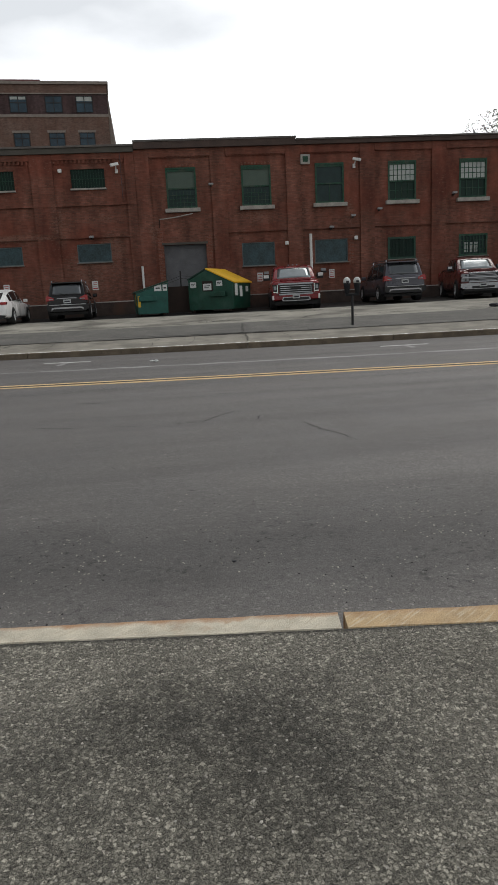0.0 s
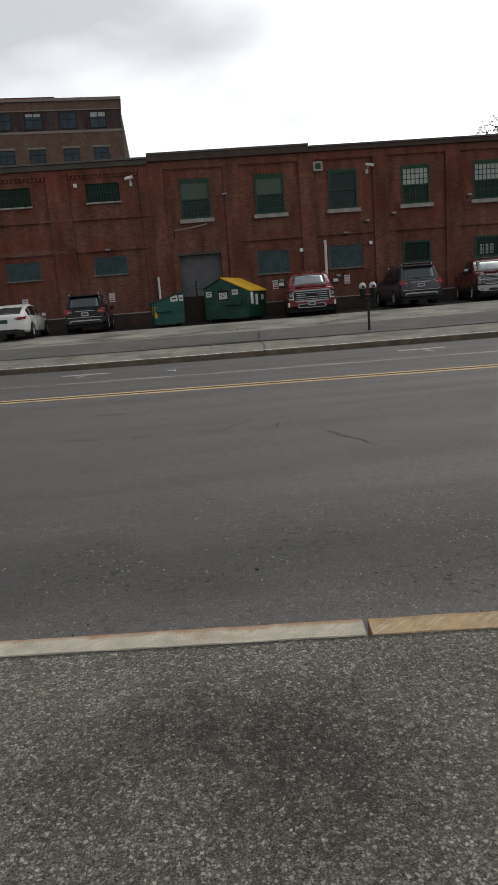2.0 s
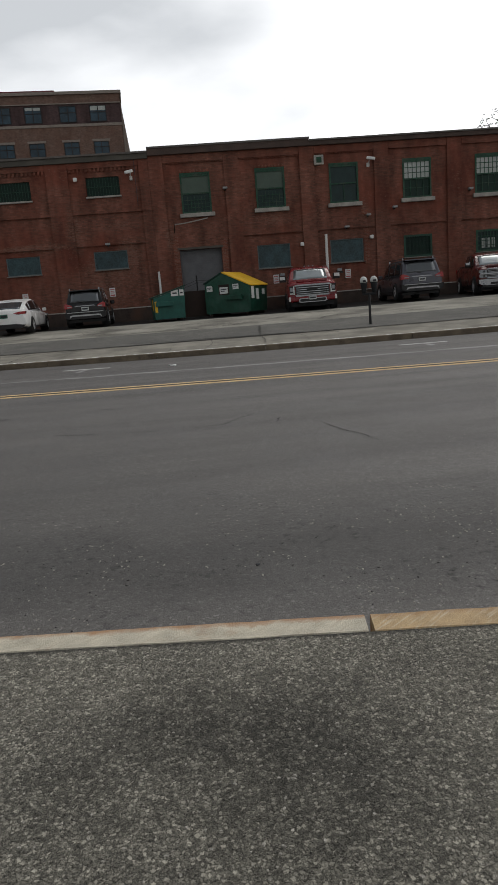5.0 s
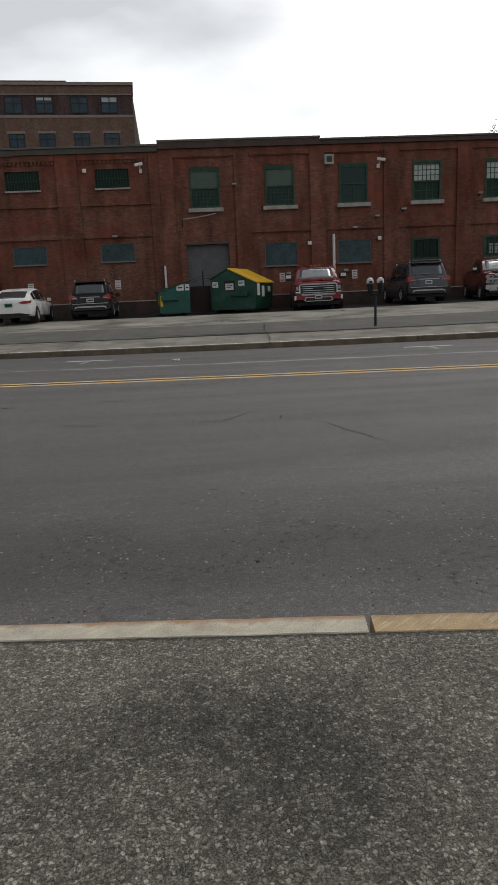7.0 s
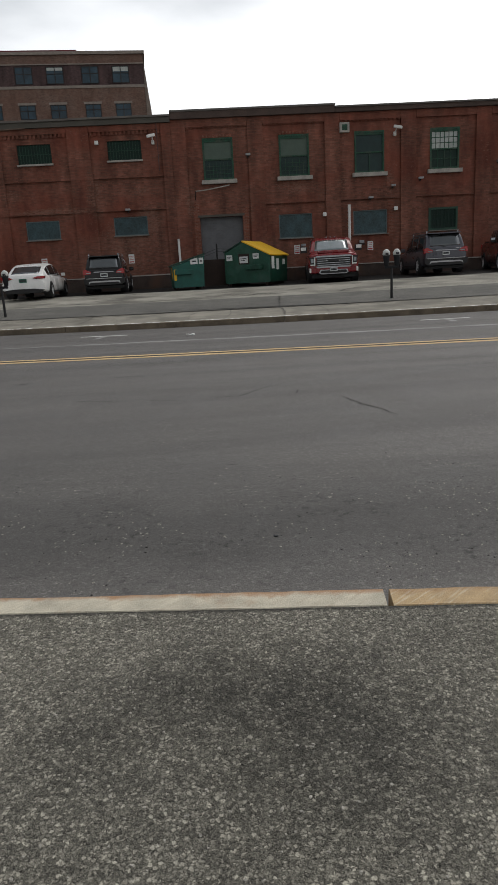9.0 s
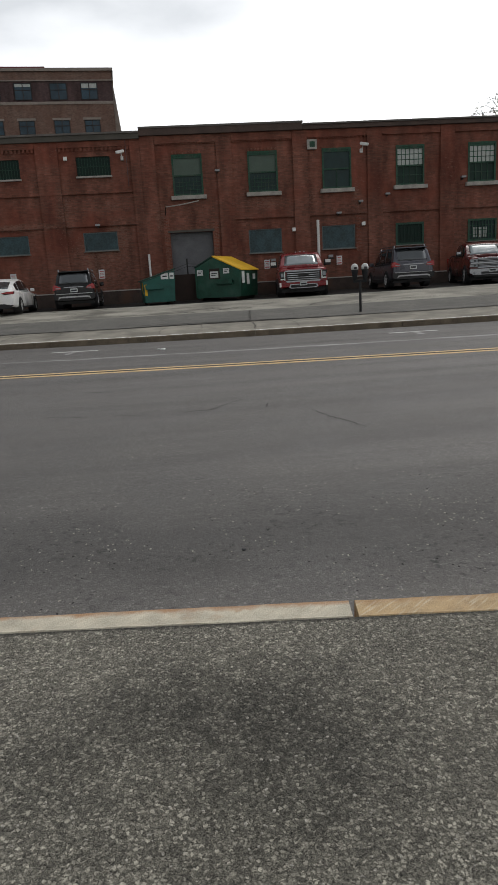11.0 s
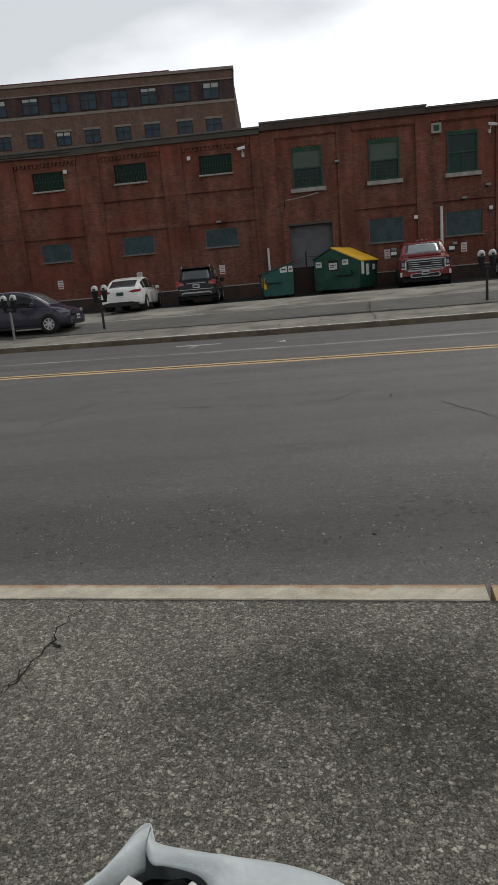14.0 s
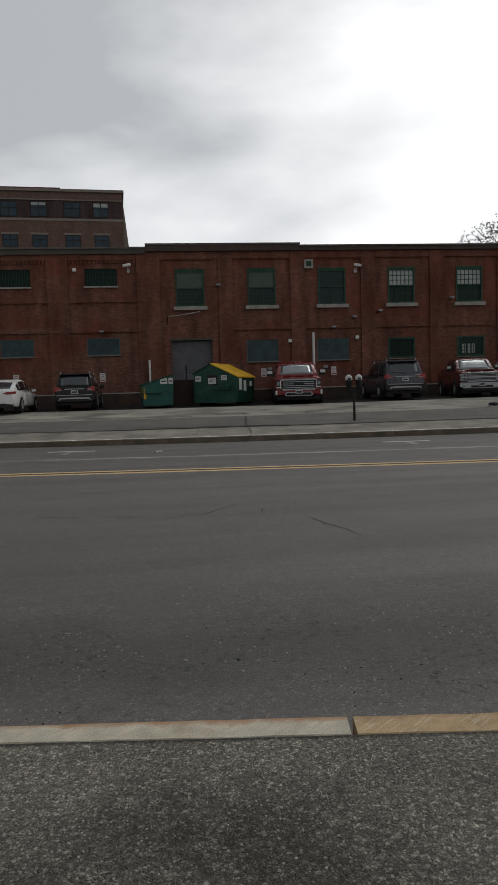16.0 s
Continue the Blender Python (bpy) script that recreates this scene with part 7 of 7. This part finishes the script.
def plastic_bag():
    bag = empty("plastic_bag", (-0.30, 0.62, 0.0))
    tagged(bag, "white plastic bag standing open with black clothes inside", "bag")
    bm = bmesh.new()
    n = 64
    # the mouth: a peaked corner at the back, a long straight side, a round end
    mouth = glide([(-0.12, 0.29), (-0.098, 0.246), (0.0, 0.222), (0.15, 0.192), (0.262, 0.125), (0.26, 0.0), (0.12, -0.10), (-0.1, -0.1), (-0.25, -0.01), (-0.25, 0.085), (-0.18, 0.195), (-0.145, 0.275)], n, True)
    rows = []
    for k, (z, grow) in enumerate(((0.0, 0.80), (0.06, 0.93), (0.14, 0.97), (0.23, 0.95), (0.31, 0.96), (0.37, 0.985), (0.40, 1.0))):
        row = []
        for i in range(n):
            ang = 2 * math.pi * (0.32 - i / n)
            foot = Vector((0.22 * math.cos(ang), 0.05 + 0.15 * math.sin(ang)))
            f = (z / 0.4) ** 1.6
            p = (foot * (1 - f) + mouth[i] * f) * (grow if k < 6 else 1)
            p *= 1 + (0.03 * noise.noise(Vector((p.x * 14, p.y * 14, z * 12)))) * (1 if k < 6 else 0.3)
            row.append(bm.verts.new((p.x, p.y, z)))
        rows.append(row)
    for r0, r1 in zip(rows, rows[1:]):
        for i in range(n):
            bm.faces.new((r0[i], r0[(i + 1) % n], r1[(i + 1) % n], r1[i]))
    bm.faces.new(rows[0][::-1])
    skin = part("bag_skin", bm, BAG, bag, "crumpled white plastic skin", smooth=True)
    skin.modifiers.new("thickness", "SOLIDIFY").thickness = 0.003

    def flap(name, outer, inner, drop, label, crease):
        """Plastic sheet turned in from the rim towards the opening."""
        bm = bmesh.new()
        a, b, m = glide(outer, 30), glide(inner, 30), 10
        rows = []
        for p, q in zip(a, b):
            row = []
            for j in range(m + 1):
                f = j / m
                s = p * (1 - f) + q * f
                z = 0.402 + drop * f ** 1.5 + 0.012 * math.sin(f * math.pi) + crease * noise.noise(Vector((s.x * 16, s.y * 9, 3.0))) * math.sin(f * math.pi * 0.9)
                row.append(bm.verts.new((s.x, s.y, z)))
            rows.append(row)
        for r0, r1 in zip(rows, rows[1:]):
            for j in range(m):
                bm.faces.new((r0[j], r0[j + 1], r1[j + 1], r1[j]))
        part(name, bm, BAG, bag, label, smooth=True).modifiers.new("thickness", "SOLIDIFY").thickness = 0.003

    flap("fold", [(-0.115, 0.275), (-0.098, 0.245), (0.0, 0.221), (0.15, 0.190), (0.258, 0.125), (0.255, 0.0), (0.12, -0.09)], [(-0.114, 0.222), (-0.098, 0.196), (-0.07, 0.192), (-0.01, 0.170), (0.018, 0.12), (0.01, 0.05), (-0.01, -0.05)], 0.004, "bag side folded over the goods", 0.016)
    flap("inner_side", [(-0.12, 0.285), (-0.145, 0.265), (-0.18, 0.193), (-0.228, 0.136), (-0.248, 0.085), (-0.245, -0.01)], [(-0.116, 0.215), (-0.135, 0.20), (-0.185, 0.155), (-0.212, 0.115), (-0.218, 0.08), (-0.21, 0.0)], -0.03, "inside of the bag wall", 0.006)
    part("gusset", boxed(0.085, 0.19, 0.02, 0.075, 0.39, 0.412, bevel=0.01), BAG, bag, "gathered handle loop")

    def bulge(name, x, y, z, sx, sy, sz, turn, seed, material, label):
        b2 = bmesh.new()
        bmesh.ops.create_icosphere(b2, subdivisions=4, radius=1.0)
        for v in b2.verts:
            d = 1 + 0.10 * noise.noise(v.co * 2.2 + Vector((seed, 0, 0))) + 0.03 * noise.noise(v.co * 7 + Vector((seed, 4, 0)))
            v.co = Vector((v.co.x * sx * d, v.co.y * sy * d, v.co.z * sz * d))
        part(name, b2, material, bag, label, smooth=True).matrix_basis = pose(x, y, z, 0, 0, turn)

    bulge("clothes", -0.125, 0.085, 0.30, 0.11, 0.165, 0.1, -34, 3.0, CLOTH, "rumpled black clothes")
    bulge("garment", -0.075, 0.125, 0.372, 0.036, 0.075, 0.04, -38, 7.0, CLOTH, "folded black garment")
    o = part("price_tag", boxed(-0.017, 0.017, -0.05, 0.05, 0, 0.002, bevel=0.0006), PAPER, bag, "white cardboard tag with grey print")
    o.matrix_basis = pose(-0.145, 0.123, 0.404, 2, -3, -32)
    for i in range(5):
        part("tag_print", boxed(-0.002 + i * 0.003, 0.0 + i * 0.003, -0.002, 0.018, 0.0021, 0.0026), RAIL, o)
    part("tag_band", boxed(-0.0168, 0.0168, -0.0496, -0.034, 0.0021, 0.0027), INK, o, "dark lettering band")
    pk = bmesh.new()
    bmesh.ops.create_grid(pk, x_segments=12, y_segments=12, size=0.5, matrix=Matrix.Diagonal((0.085, 0.14, 1, 1)))
    for v in pk.verts:
        v.co.z = 0.014 * math.cos(v.co.x * 22) * math.cos(v.co.y * 14) + 0.003 * noise.noise(v.co * 40)
    pack = part("pack", pk, PAPER, bag, "white printed pack", smooth=True)
    pack.modifiers.new("thickness", "SOLIDIFY").thickness = 0.004
    pack.matrix_basis = pose(-0.034, 0.085, 0.398, 0, -3, -38)
    stripe = bmesh.new()
    bmesh.ops.create_grid(stripe, x_segments=6, y_segments=8, size=0.5, matrix=Matrix.Translation((0.02, -0.025, 0.0165)) @ Matrix.Diagonal((0.026, 0.07, 1, 1)))
    for v in stripe.verts:
        v.co.z = 0.0165 - 0.6 * (v.co.x - 0.007) ** 2 * 10
    part("stripe", stripe, PACK_RED, pack, "red stripe")
    cu = bpy.data.curves.new("lettering", "FONT")
    cu.body, cu.size, cu.align_x, cu.align_y = "FOR EVERY", 0.0165, "CENTER", "CENTER"
    cu.extrude = 0.0006
    cu.materials.append(RUBBED_INK)
    tx = new("lettering", cu)
    tx.parent = pack
    tx.matrix_basis = pose(-0.02, 0.005, 0.0165, 0, 0, 270)


plastic_bag()
